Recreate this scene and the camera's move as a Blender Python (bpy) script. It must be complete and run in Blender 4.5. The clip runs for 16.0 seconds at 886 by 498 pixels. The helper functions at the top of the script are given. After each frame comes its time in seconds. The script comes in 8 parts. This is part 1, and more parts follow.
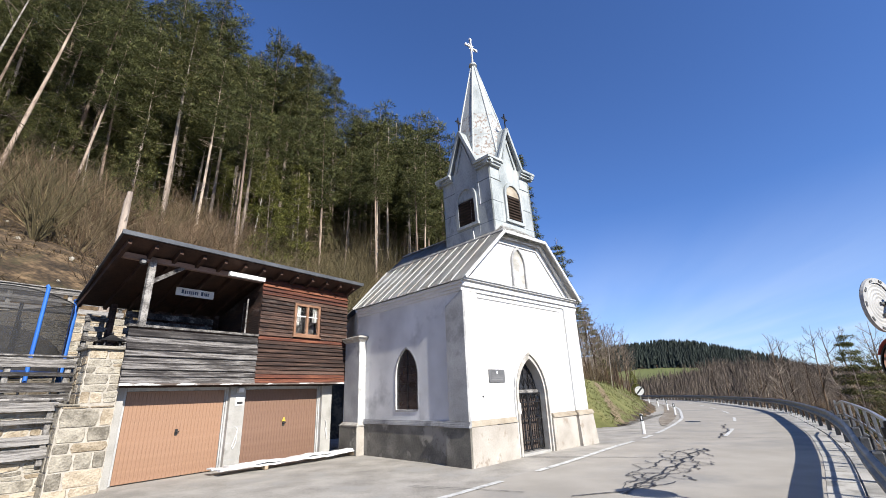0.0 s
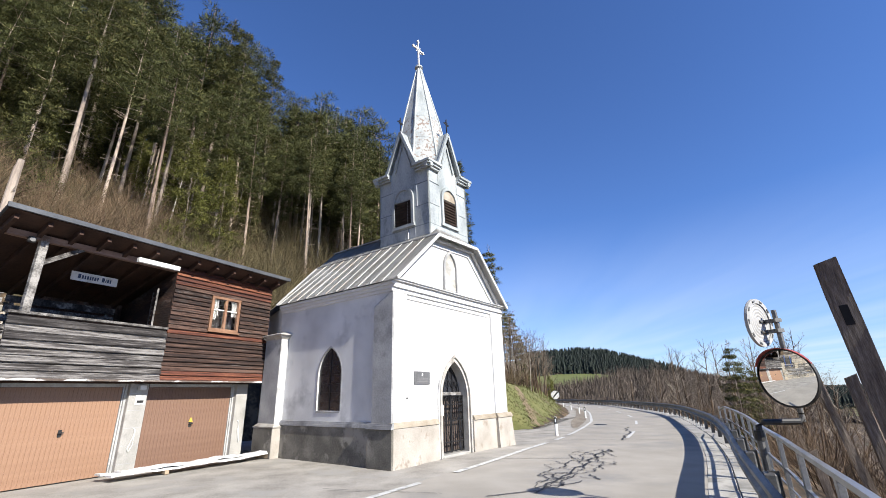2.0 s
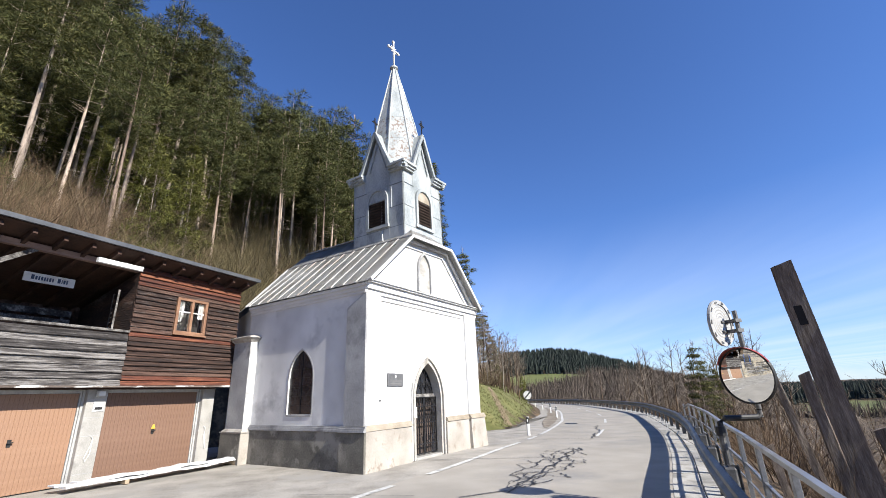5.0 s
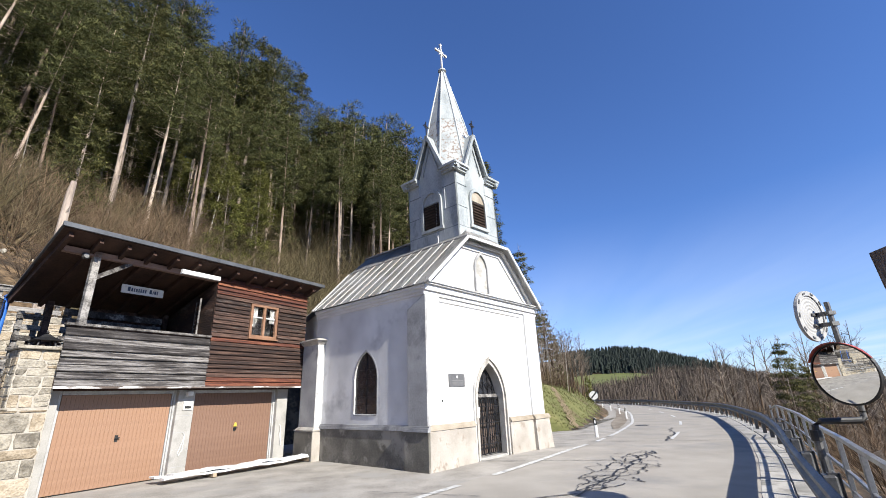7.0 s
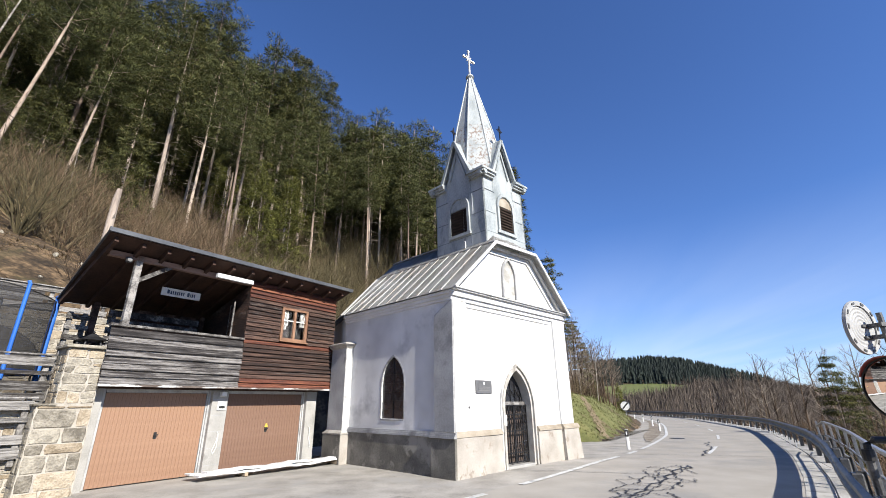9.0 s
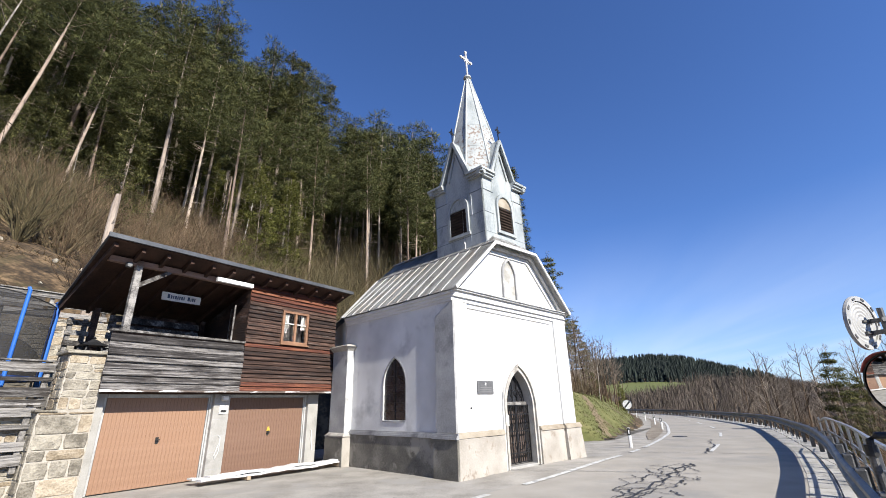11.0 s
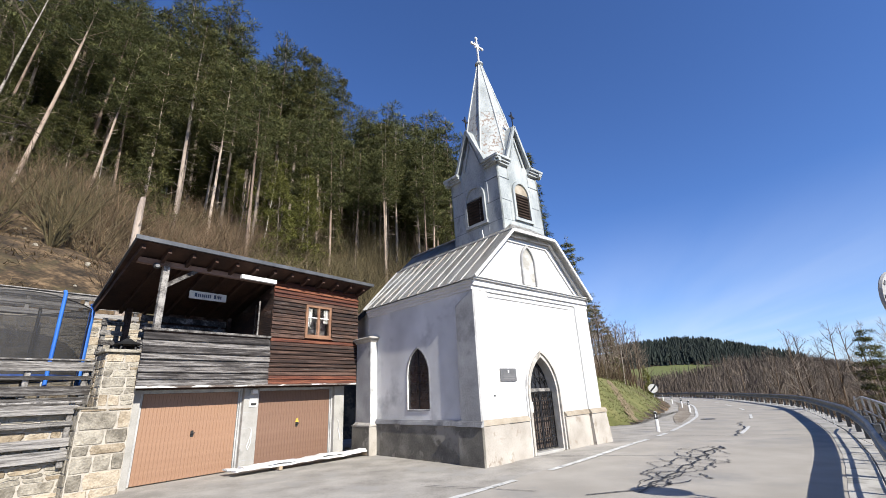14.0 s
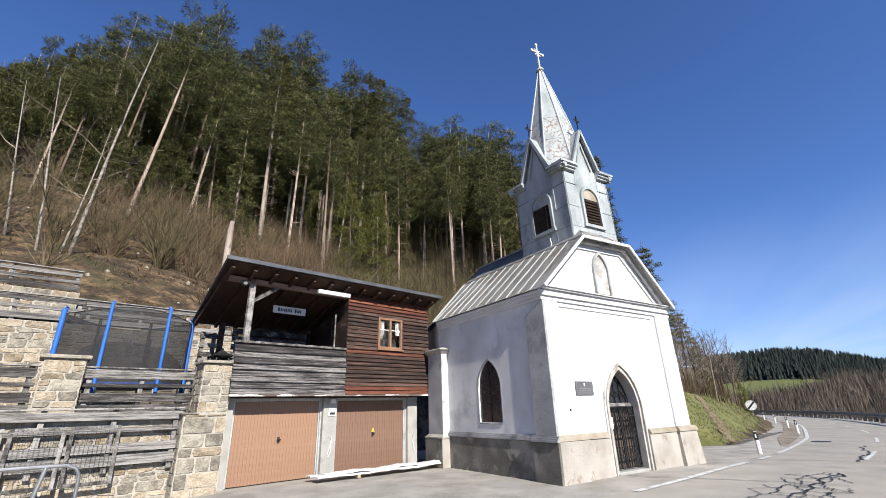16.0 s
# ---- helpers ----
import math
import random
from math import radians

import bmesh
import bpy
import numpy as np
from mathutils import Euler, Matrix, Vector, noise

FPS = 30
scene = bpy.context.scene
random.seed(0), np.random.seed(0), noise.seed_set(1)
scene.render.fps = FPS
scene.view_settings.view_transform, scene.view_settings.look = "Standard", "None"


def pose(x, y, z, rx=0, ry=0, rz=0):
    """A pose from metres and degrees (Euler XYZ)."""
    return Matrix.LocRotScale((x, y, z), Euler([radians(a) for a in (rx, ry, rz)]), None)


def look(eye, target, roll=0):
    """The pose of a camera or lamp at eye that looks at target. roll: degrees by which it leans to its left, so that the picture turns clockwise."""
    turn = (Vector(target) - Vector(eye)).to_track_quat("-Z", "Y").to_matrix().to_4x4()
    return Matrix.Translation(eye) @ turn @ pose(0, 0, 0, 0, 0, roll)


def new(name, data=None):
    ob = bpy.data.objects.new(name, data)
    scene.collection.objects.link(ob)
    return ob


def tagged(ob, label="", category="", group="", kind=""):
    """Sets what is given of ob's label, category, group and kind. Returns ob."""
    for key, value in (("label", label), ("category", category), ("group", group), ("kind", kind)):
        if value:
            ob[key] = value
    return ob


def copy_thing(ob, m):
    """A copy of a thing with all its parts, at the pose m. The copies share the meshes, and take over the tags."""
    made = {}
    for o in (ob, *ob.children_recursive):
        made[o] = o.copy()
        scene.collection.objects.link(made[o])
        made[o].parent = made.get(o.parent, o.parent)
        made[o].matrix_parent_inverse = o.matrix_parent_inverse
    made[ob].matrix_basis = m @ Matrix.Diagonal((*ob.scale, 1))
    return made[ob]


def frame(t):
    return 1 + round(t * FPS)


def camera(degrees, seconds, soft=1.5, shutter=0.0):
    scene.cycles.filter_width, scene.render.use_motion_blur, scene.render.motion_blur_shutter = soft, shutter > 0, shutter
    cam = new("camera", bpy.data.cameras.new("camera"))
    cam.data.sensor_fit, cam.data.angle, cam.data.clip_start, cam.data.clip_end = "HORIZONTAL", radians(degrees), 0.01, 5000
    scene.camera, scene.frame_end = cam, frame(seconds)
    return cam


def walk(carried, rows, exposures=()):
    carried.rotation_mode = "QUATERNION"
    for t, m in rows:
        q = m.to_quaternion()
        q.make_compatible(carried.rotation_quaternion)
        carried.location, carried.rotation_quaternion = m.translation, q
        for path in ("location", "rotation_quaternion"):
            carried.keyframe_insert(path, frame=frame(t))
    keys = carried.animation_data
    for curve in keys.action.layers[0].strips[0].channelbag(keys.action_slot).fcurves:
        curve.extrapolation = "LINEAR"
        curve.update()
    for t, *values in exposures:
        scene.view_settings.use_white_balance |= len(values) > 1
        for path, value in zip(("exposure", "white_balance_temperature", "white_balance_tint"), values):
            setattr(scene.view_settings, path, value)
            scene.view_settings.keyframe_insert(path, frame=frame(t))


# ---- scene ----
cam = camera(91.78, 16.0, 0.9)
# seconds, tilt, lean, turn: the camera stands and turns
TURNS = [
    (0.0, 108.66, 2.16, 0.92),
    (0.5, 108.65, 2.02, -0.92),
    (1.0, 108.60, 1.78, -3.30),
    (1.5, 108.59, 1.34, -5.79),
    (2.0, 108.58, 1.33, -8.66),
    (2.5, 108.55, 1.60, -11.57),
    (3.0, 108.41, 2.00, -14.03),
    (5.5, 108.80, 2.16, -10.14),
    (6.0, 108.89, 2.24, -7.69),
    (6.5, 108.99, 2.40, -5.84),
    (7.0, 108.98, 2.07, -4.19),
    (7.5, 109.08, 1.47, -2.82),
    (8.0, 109.19, 1.04, -1.71),
    (8.5, 109.39, 0.79, -1.09),
    (9.0, 109.80, 0.67, -0.84),
    (11.5, 109.93, 1.47, -0.58),
    (12.0, 109.27, 1.46, -0.57),
    (12.5, 108.53, 1.56, -0.39),
    (13.0, 108.30, 1.80, 0.20),
    (13.5, 108.40, 2.24, 1.07),
    (14.0, 108.67, 2.67, 2.39),
    (14.5, 109.04, 2.66, 4.41),
    (15.0, 109.52, 2.12, 7.18),
    (15.5, 110.04, 1.94, 9.47),
    (16.0, 110.48, 1.61, 11.43),
]
EYE = (0.0, 0.0, 1.65)
walk(cam, [(t, pose(*EYE, a, b, c)) for t, a, b, c in TURNS], exposures=[(0.0, 1.0), (3.0, 1.08), (5.5, 1.08), (9.0, 1.0), (13.0, 0.98), (16.0, 0.88)])

# ---- light ----
SUN_FROM = Vector((0.633 * 0.812, -0.774 * 0.812, 0.583)).normalized()
world = bpy.data.worlds.new("sky")
scene.world = world
world.use_nodes = True
wn, wl = world.node_tree.nodes, world.node_tree.links
wn.clear()
w_out = wn.new("ShaderNodeOutputWorld")
w_bg = wn.new("ShaderNodeBackground")
w_sky = wn.new("ShaderNodeTexSky")
w_sky.sky_type = "NISHITA"
w_sky.sun_disc = False
w_sky.sun_elevation = math.asin(SUN_FROM.z)
w_sky.sun_rotation = math.atan2(SUN_FROM.x, SUN_FROM.y)
w_sky.altitude = 700
w_sky.air_density = 1.0
w_sky.dust_density = 0.0
w_sky.ozone_density = 2.0
# thin streaks of high cloud
w_tc = wn.new("ShaderNodeTexCoord")
# the streaks lie in a high flat sheet: place on it is direction / height
w_div = wn.new("ShaderNodeVectorMath")
w_div.operation = "DIVIDE"
w_turn = wn.new("ShaderNodeMapping")
w_turn.inputs["Rotation"].default_value = (0, 0, radians(-73.5))
w_map = wn.new("ShaderNodeMapping")
w_map.inputs["Scale"].default_value = (0.10, 0.62, 1.0)
w_map.inputs["Location"].default_value = (0.4, 0.0, 0.0)
w_zmax = wn.new("ShaderNodeMath")
w_zmax.operation = "MAXIMUM"
w_zmax.inputs[1].default_value = 0.02
w_all = wn.new("ShaderNodeCombineXYZ")
w_noise = wn.new("ShaderNodeTexNoise")
w_noise.inputs["Scale"].default_value = 1.1
w_noise.inputs["Detail"].default_value = 5
w_noise.inputs["Roughness"].default_value = 0.5
w_ramp = wn.new("ShaderNodeValToRGB")
w_ramp.color_ramp.elements[0].position = 0.36
w_ramp.color_ramp.elements[0].color = (0, 0, 0, 1)
w_ramp.color_ramp.elements[1].position = 0.78
w_ramp.color_ramp.elements[1].color = (0.38, 0.38, 0.38, 1)
w_sep = wn.new("ShaderNodeSeparateXYZ")
w_low = wn.new("ShaderNodeMapRange")
w_low.inputs[1].default_value, w_low.inputs[2].default_value, w_low.inputs[3].default_value, w_low.inputs[4].default_value = 0.02, 0.36, 1.0, 0.0
w_mul = wn.new("ShaderNodeMath")
w_mul.operation = "MULTIPLY"
w_mix = wn.new("ShaderNodeMixRGB")
w_mix.inputs[2].default_value = (8, 8.4, 9.2, 1)
# pale haze low in the sky
w_hz = wn.new("ShaderNodeMapRange")
w_hz.interpolation_type = "SMOOTHSTEP"
w_hz.inputs[1].default_value, w_hz.inputs[2].default_value, w_hz.inputs[3].default_value, w_hz.inputs[4].default_value = 0.0, 0.34, 0.3, 0.0
w_haze = wn.new("ShaderNodeMixRGB")
w_haze.inputs[2].default_value = (5.4, 6.3, 8.2, 1)
w_tint = wn.new("ShaderNodeMixRGB")
w_tint.blend_type = "MULTIPLY"
w_tint.inputs[0].default_value = 1.0
w_tint.inputs[2].default_value = (0.71, 0.98, 1.5, 1)
wl.new(w_sep.outputs[2], w_zmax.inputs[0])
for k in range(3):
    wl.new(w_zmax.outputs[0], w_all.inputs[k])
wl.new(w_tc.outputs["Generated"], w_div.inputs[0])
wl.new(w_all.outputs[0], w_div.inputs[1])
wl.new(w_div.outputs[0], w_turn.inputs[0])
wl.new(w_turn.outputs[0], w_map.inputs[0])
wl.new(w_map.outputs[0], w_noise.inputs[0])
wl.new(w_noise.outputs[0], w_ramp.inputs[0])
wl.new(w_tc.outputs["Generated"], w_sep.inputs[0])
wl.new(w_sep.outputs[2], w_low.inputs[0])
wl.new(w_low.outputs[0], w_mul.inputs[0])
wl.new(w_ramp.outputs[0], w_mul.inputs[1])
wl.new(w_mul.outputs[0], w_mix.inputs[0])
wl.new(w_sky.outputs[0], w_tint.inputs[1])
wl.new(w_sep.outputs[2], w_hz.inputs[0])
wl.new(w_hz.outputs[0], w_haze.inputs[0])
wl.new(w_tint.outputs[0], w_haze.inputs[1])
wl.new(w_haze.outputs[0], w_mix.inputs[1])
wl.new(w_mix.outputs[0], w_bg.inputs[0])
wl.new(w_bg.outputs[0], w_out.inputs[0])
w_bg.inputs[1].default_value = 0.061

sun_data = bpy.data.lights.new("sun", "SUN")
sun_data.energy = 5.0
sun_data.angle = radians(0.53)
sun_data.color = (1.0, 0.95, 0.86)
sun = new("sun", sun_data)
sun.matrix_world = look(SUN_FROM * 50, (0, 0, 0))


# ---- materials ----
def material(name, stops, scale=3.0, fine=40.0, rough=0.8, bump=0.1, metal=0.0, spread=0.12, stretch=(1, 1, 1), stain=None, stain_scale=0.7,
             stain_at=(0.52, 0.66), per_object=0.0, per_island=0.0, spec=0.4):
    """A surface with variation at two scales. stops: colours from dark to light."""
    m = bpy.data.materials.new(name)
    m.use_nodes = True
    n, l = m.node_tree.nodes, m.node_tree.links
    b = n["Principled BSDF"]
    b.inputs["Roughness"].default_value = rough
    b.inputs["Metallic"].default_value = metal
    b.inputs["Specular IOR Level"].default_value = spec
    tc = n.new("ShaderNodeTexCoord")
    mp = n.new("ShaderNodeMapping")
    mp.inputs["Scale"].default_value = stretch
    l.new(tc.outputs["Object"], mp.inputs[0])
    coarse = n.new("ShaderNodeTexNoise")
    coarse.inputs["Scale"].default_value = scale
    coarse.inputs["Detail"].default_value = 6
    grain = n.new("ShaderNodeTexNoise")
    grain.inputs["Scale"].default_value = fine
    grain.inputs["Detail"].default_value = 3
    if per_object or per_island:
        shift = n.new("ShaderNodeVectorMath")
        shift.operation = "ADD"
        src = n.new("ShaderNodeObjectInfo").outputs["Random"] if per_object else n.new("ShaderNodeNewGeometry").outputs["Random Per Island"]
        mul = n.new("ShaderNodeMath")
        mul.operation = "MULTIPLY"
        mul.inputs[1].default_value = 37.0
        l.new(src, mul.inputs[0])
        l.new(mp.outputs[0], shift.inputs[0])
        l.new(mul.outputs[0], shift.inputs[1])
        vec = shift.outputs[0]
    else:
        vec = mp.outputs[0]
    l.new(vec, coarse.inputs[0])
    l.new(vec, grain.inputs[0])
    mix = n.new("ShaderNodeMath")
    mix.operation = "MULTIPLY_ADD"
    mix.inputs[1].default_value = 0.35
    l.new(grain.outputs[0], mix.inputs[0])
    sub = n.new("ShaderNodeMath")
    sub.operation = "MULTIPLY"
    sub.inputs[1].default_value = 0.65
    l.new(coarse.outputs[0], sub.inputs[0])
    l.new(sub.outputs[0], mix.inputs[2])
    value = mix.outputs[0]
    if per_object or per_island:
        off = n.new("ShaderNodeMath")
        off.operation = "MULTIPLY_ADD"
        off.inputs[1].default_value = per_object or per_island
        l.new(src, off.inputs[0])
        sh = n.new("ShaderNodeMath")
        sh.operation = "SUBTRACT"
        sh.inputs[1].default_value = (per_object or per_island) / 2
        l.new(value, sh.inputs[0])
        l.new(sh.outputs[0], off.inputs[2])
        value = off.outputs[0]
    ramp = n.new("ShaderNodeValToRGB")
    e = ramp.color_ramp.elements
    while len(e) < len(stops):
        e.new(0.5)
    for i, c in enumerate(stops):
        e[i].position = 0.5 - spread + 2 * spread * i / max(1, len(stops) - 1)
        e[i].color = (*c, 1)
    l.new(value, ramp.inputs[0])
    colour = ramp.outputs[0]
    if stain:
        st = n.new("ShaderNodeTexNoise")
        st.inputs["Scale"].default_value = stain_scale
        st.inputs["Detail"].default_value = 7
        st.inputs["Roughness"].default_value = 0.65
        l.new(vec, st.inputs[0])
        sr = n.new("ShaderNodeValToRGB")
        sr.color_ramp.elements[0].position, sr.color_ramp.elements[1].position = stain_at
        l.new(st.outputs[0], sr.inputs[0])
        mx = n.new("ShaderNodeMixRGB")
        mx.inputs[2].default_value = (*stain, 1)
        l.new(sr.outputs[0], mx.inputs[0])
        l.new(colour, mx.inputs[1])
        colour = mx.outputs[0]
    l.new(colour, b.inputs["Base Color"])
    if bump:
        bp = n.new("ShaderNodeBump")
        bp.inputs["Strength"].default_value = min(1.0, bump * 4)
        bp.inputs["Distance"].default_value = bump * 0.1
        l.new(mix.outputs[0], bp.inputs["Height"])
        l.new(bp.outputs[0], b.inputs["Normal"])
    return m


M_ASPHALT = material("asphalt", [(0.232, 0.214, 0.186), (0.266, 0.246, 0.215), (0.294, 0.273, 0.24)], 0.9, 60, 0.9, 0.1, spread=0.11, stain=(0.203, 0.195, 0.181), stain_scale=0.35)
M_PATCH = material("lay_by_asphalt", [(0.19, 0.177, 0.156), (0.262, 0.245, 0.218), (0.325, 0.306, 0.274)], 1.3, 40, 0.92, 0.15, spread=0.12, stain=(0.261, 0.252, 0.235), stain_scale=0.6)
M_TAR = material("sealing_tar", [(0.018, 0.018, 0.02), (0.04, 0.04, 0.042)], 6, 60, 0.6, 0.05)
M_LINE = material("road_paint", [(0.315, 0.315, 0.3), (0.465, 0.465, 0.45), (0.54, 0.54, 0.525)], 3, 60, 0.7, 0.03, spread=0.15, stain=(0.225, 0.225, 0.217), stain_scale=5)
M_GUTTER = material("gutter_concrete", [(0.223, 0.217, 0.198), (0.298, 0.288, 0.267), (0.347, 0.335, 0.31)], 2, 70, 0.9, 0.1, stain=(0.167, 0.161, 0.146), stain_scale=1.6, per_object=0.2)
M_GRAVEL = material("brown_gravel", [(0.115, 0.092, 0.07), (0.185, 0.158, 0.125), (0.25, 0.22, 0.18)], 1.2, 45, 0.95, 0.3)
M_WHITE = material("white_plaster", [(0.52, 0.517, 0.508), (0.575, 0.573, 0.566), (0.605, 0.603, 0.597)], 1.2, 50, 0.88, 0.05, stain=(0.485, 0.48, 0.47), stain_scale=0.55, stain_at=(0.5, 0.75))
M_WHITE_SIDE = material("mottled_grey_plaster", [(0.42, 0.42, 0.42), (0.56, 0.56, 0.555), (0.68, 0.675, 0.665)], 0.8, 40, 0.9, 0.08, spread=0.16, stain=(0.34, 0.34, 0.345), stain_scale=0.9, stain_at=(0.54, 0.72))
M_WHITE_GREYED = material("grimy_shaded_plaster", [(0.3, 0.3, 0.3), (0.5, 0.5, 0.49), (0.66, 0.655, 0.64)], 2.2, 45, 0.9, 0.08, spread=0.22, stain=(0.26, 0.26, 0.255), stain_scale=1.5)
# patchy plinth render for side faces, with their shade in the dark colour
M_PLINTH_DARK = material("stained_shaded_plinth_render", [(0.06, 0.056, 0.047), (0.135, 0.127, 0.108), (0.25, 0.233, 0.2)], 1.6, 35, 0.85, 0.15, spread=0.2, stain=(0.257, 0.242, 0.209), stain_scale=1.1, stain_at=(0.54, 0.62))
M_PLINTH = material("flaking_plinth_render", [(0.25, 0.225, 0.192), (0.33, 0.304, 0.268), (0.4, 0.375, 0.338)], 1.8, 40, 0.9, 0.15, spread=0.18, stain=(0.24, 0.2, 0.162), stain_scale=3.4, stain_at=(0.57, 0.64))
M_SURROUND = material("worn_stone_surround", [(0.25, 0.232, 0.205), (0.37, 0.35, 0.317), (0.47, 0.452, 0.42)], 3, 40, 0.9, 0.08, spread=0.18, stain=(0.19, 0.175, 0.155), stain_scale=2.2, stain_at=(0.56, 0.68))
M_SAND = material("ochre_sandstone", [(0.22, 0.182, 0.135), (0.295, 0.255, 0.2), (0.36, 0.32, 0.26)], 2.5, 50, 0.9, 0.08)
M_TIN = material("galvanised_tin", [(0.28, 0.28, 0.27), (0.375, 0.374, 0.362), (0.45, 0.449, 0.435)], 1.4, 30, 0.7, 0.05, metal=0.0, stretch=(0.5, 2.6, 0.5), stain=(0.33, 0.283, 0.235), stain_scale=1.3, stain_at=(0.48, 0.7))
# grey for dirty render, and for shade painted on the buttress end
M_DAMP_SHADE_GREY = material("damp_and_shade_grey_render", [(0.19, 0.19, 0.19), (0.31, 0.31, 0.31), (0.43, 0.43, 0.42)], 1.4, 30, 0.9, 0.1, spread=0.2, stain=(0.17, 0.17, 0.175), stain_scale=1.1)
M_TIN_BLUE = material("pale_blue_tin", [(0.215, 0.238, 0.24), (0.325, 0.35, 0.35), (0.41, 0.43, 0.425)], 1.6, 30, 0.5, 0.06, metal=0.05, spread=0.13, stretch=(1, 1, 0.5), stain=(0.15, 0.17, 0.175), stain_scale=1.5, stain_at=(0.57, 0.7))
# dark colour for the shadow lines under the tin laps
M_LAP = material("lap_shadow_tin", [(0.07, 0.085, 0.095), (0.13, 0.15, 0.16)], 2, 30, 0.6, 0.03)
M_RUST = material("flaking_rusty_tin", [(0.24, 0.26, 0.262), (0.325, 0.348, 0.348), (0.39, 0.41, 0.405)], 2, 22, 0.6, 0.08, stain=(0.2, 0.15, 0.122), stain_scale=9, stain_at=(0.53, 0.58))
M_DARK_IRON = material("black_iron", [(0.012, 0.012, 0.013), (0.03, 0.03, 0.032)], 8, 60, 0.55, 0.05, metal=0.5)
M_BROWN_DOOR = material("weathered_door_wood", [(0.05, 0.035, 0.028), (0.1, 0.075, 0.06)], 4, 50, 0.7, 0.1, stretch=(8, 8, 1))
# near-black that stands for the shade inside openings
M_BLACKISH = material("interior_shade_black", [(0.012, 0.011, 0.011), (0.025, 0.023, 0.022)], 3, 30, 0.9, 0.0)
M_SLATE = material("grey_stone_plaque", [(0.085, 0.085, 0.088), (0.13, 0.13, 0.132)], 8, 60, 0.5, 0.03)
M_WINDOW = material("leaded_dark_glass", [(0.012, 0.012, 0.014), (0.03, 0.03, 0.034)], 5, 40, 0.25, 0.03, spec=0.5)
M_WOOD_GREY = material("silvered_wood", [(0.03, 0.026, 0.024), (0.13, 0.122, 0.115), (0.29, 0.275, 0.258)], 1.6, 9, 0.85, 0.4, spread=0.13, stretch=(3, 1, 3), per_object=0.22)
M_WOOD_SHED = material("dark_silvered_boards", [(0.012, 0.01, 0.01), (0.06, 0.054, 0.052), (0.22, 0.207, 0.198)], 1.6, 9, 0.85, 0.4, spread=0.13, stretch=(3, 1, 3), per_object=0.18)
M_WOOD_DARK = material("sun_browned_wood", [(0.013, 0.007, 0.006), (0.038, 0.019, 0.013), (0.098, 0.056, 0.042)], 1.3, 9, 0.8, 0.35, spread=0.13, stretch=(3, 1, 3), per_object=0.2, stain=(0.13, 0.113, 0.105), stain_scale=0.9, stain_at=(0.58, 0.74))
M_WOOD_RED = material("red_brown_wood", [(0.03, 0.009, 0.006), (0.096, 0.027, 0.014), (0.21, 0.08, 0.04)], 1.3, 9, 0.7, 0.25, spread=0.13, stretch=(3, 1, 3), per_object=0.2)
M_TRIM = material("flaking_white_trim", [(0.08, 0.06, 0.05), (0.16, 0.13, 0.115)], 2, 20, 0.8, 0.2, stretch=(1, 2, 3), stain=(0.6, 0.59, 0.57), stain_scale=1.6, stain_at=(0.51, 0.57))
M_HEAD = material("pink_brown_beam", [(0.14, 0.085, 0.062), (0.24, 0.155, 0.118)], 2, 20, 0.8, 0.1, stretch=(0.5, 3, 3))
M_RAFTER = material("brown_rafter_wood", [(0.024, 0.011, 0.007), (0.055, 0.026, 0.016)], 2, 20, 0.8, 0.15)
M_POST_WOOD = material("old_timber_post", [(0.07, 0.052, 0.039), (0.17, 0.133, 0.104), (0.31, 0.255, 0.205)], 2, 16, 0.9, 0.35, spread=0.16, stretch=(10, 10, 1))
M_DOOR_ORANGE = material("orange_brown_garage_door", [(0.195, 0.108, 0.065), (0.255, 0.15, 0.095), (0.325, 0.202, 0.133)], 1.2, 20, 0.5, 0.04, stretch=(3, 1, 0.5), spread=0.16, stain=(0.225, 0.12, 0.07), stain_scale=1.2)
M_DOOR_BROWN = material("dull_brown_garage_door", [(0.12, 0.068, 0.046), (0.165, 0.097, 0.067), (0.215, 0.134, 0.096)], 1.2, 20, 0.55, 0.04, stretch=(3, 1, 0.5), spread=0.16)
M_ZINC = material("zinc_frame", [(0.3, 0.3, 0.295), (0.46, 0.46, 0.45)], 3, 30, 0.5, 0.02, metal=0.15)
M_CONCRETE = material("concrete", [(0.248, 0.242, 0.223), (0.31, 0.301, 0.282), (0.347, 0.338, 0.319)], 2, 40, 0.9, 0.1, stain=(0.186, 0.18, 0.167), stain_scale=1.4, stain_at=(0.56, 0.68))
M_DARKROOF = material("dark_sheet_roof", [(0.06, 0.064, 0.072), (0.1, 0.106, 0.116)], 2, 30, 0.5, 0.03, metal=0.3)
M_STONE = material("hewn_granite", [(0.12, 0.106, 0.084), (0.225, 0.203, 0.164), (0.34, 0.31, 0.252)], 5, 26, 0.9, 0.8, spread=0.15, per_object=0.2)
M_STONE_OCHRE = material("ochre_rubble_stone", [(0.165, 0.13, 0.087), (0.275, 0.225, 0.16), (0.39, 0.335, 0.255)], 5, 26, 0.9, 0.8, spread=0.15, per_object=0.22)
M_MORTAR = material("pale_mortar", [(0.29, 0.262, 0.22), (0.4, 0.368, 0.318)], 6, 60, 0.95, 0.2)
M_STEEL = material("galvanised_steel", [(0.225, 0.232, 0.24), (0.315, 0.323, 0.33), (0.375, 0.383, 0.39)], 3, 40, 0.42, 0.03, metal=0.75)
M_STEEL_DULL = material("weathered_guard_steel", [(0.08, 0.08, 0.08), (0.13, 0.13, 0.13), (0.19, 0.19, 0.185)], 2, 40, 0.55, 0.05, metal=0.6)
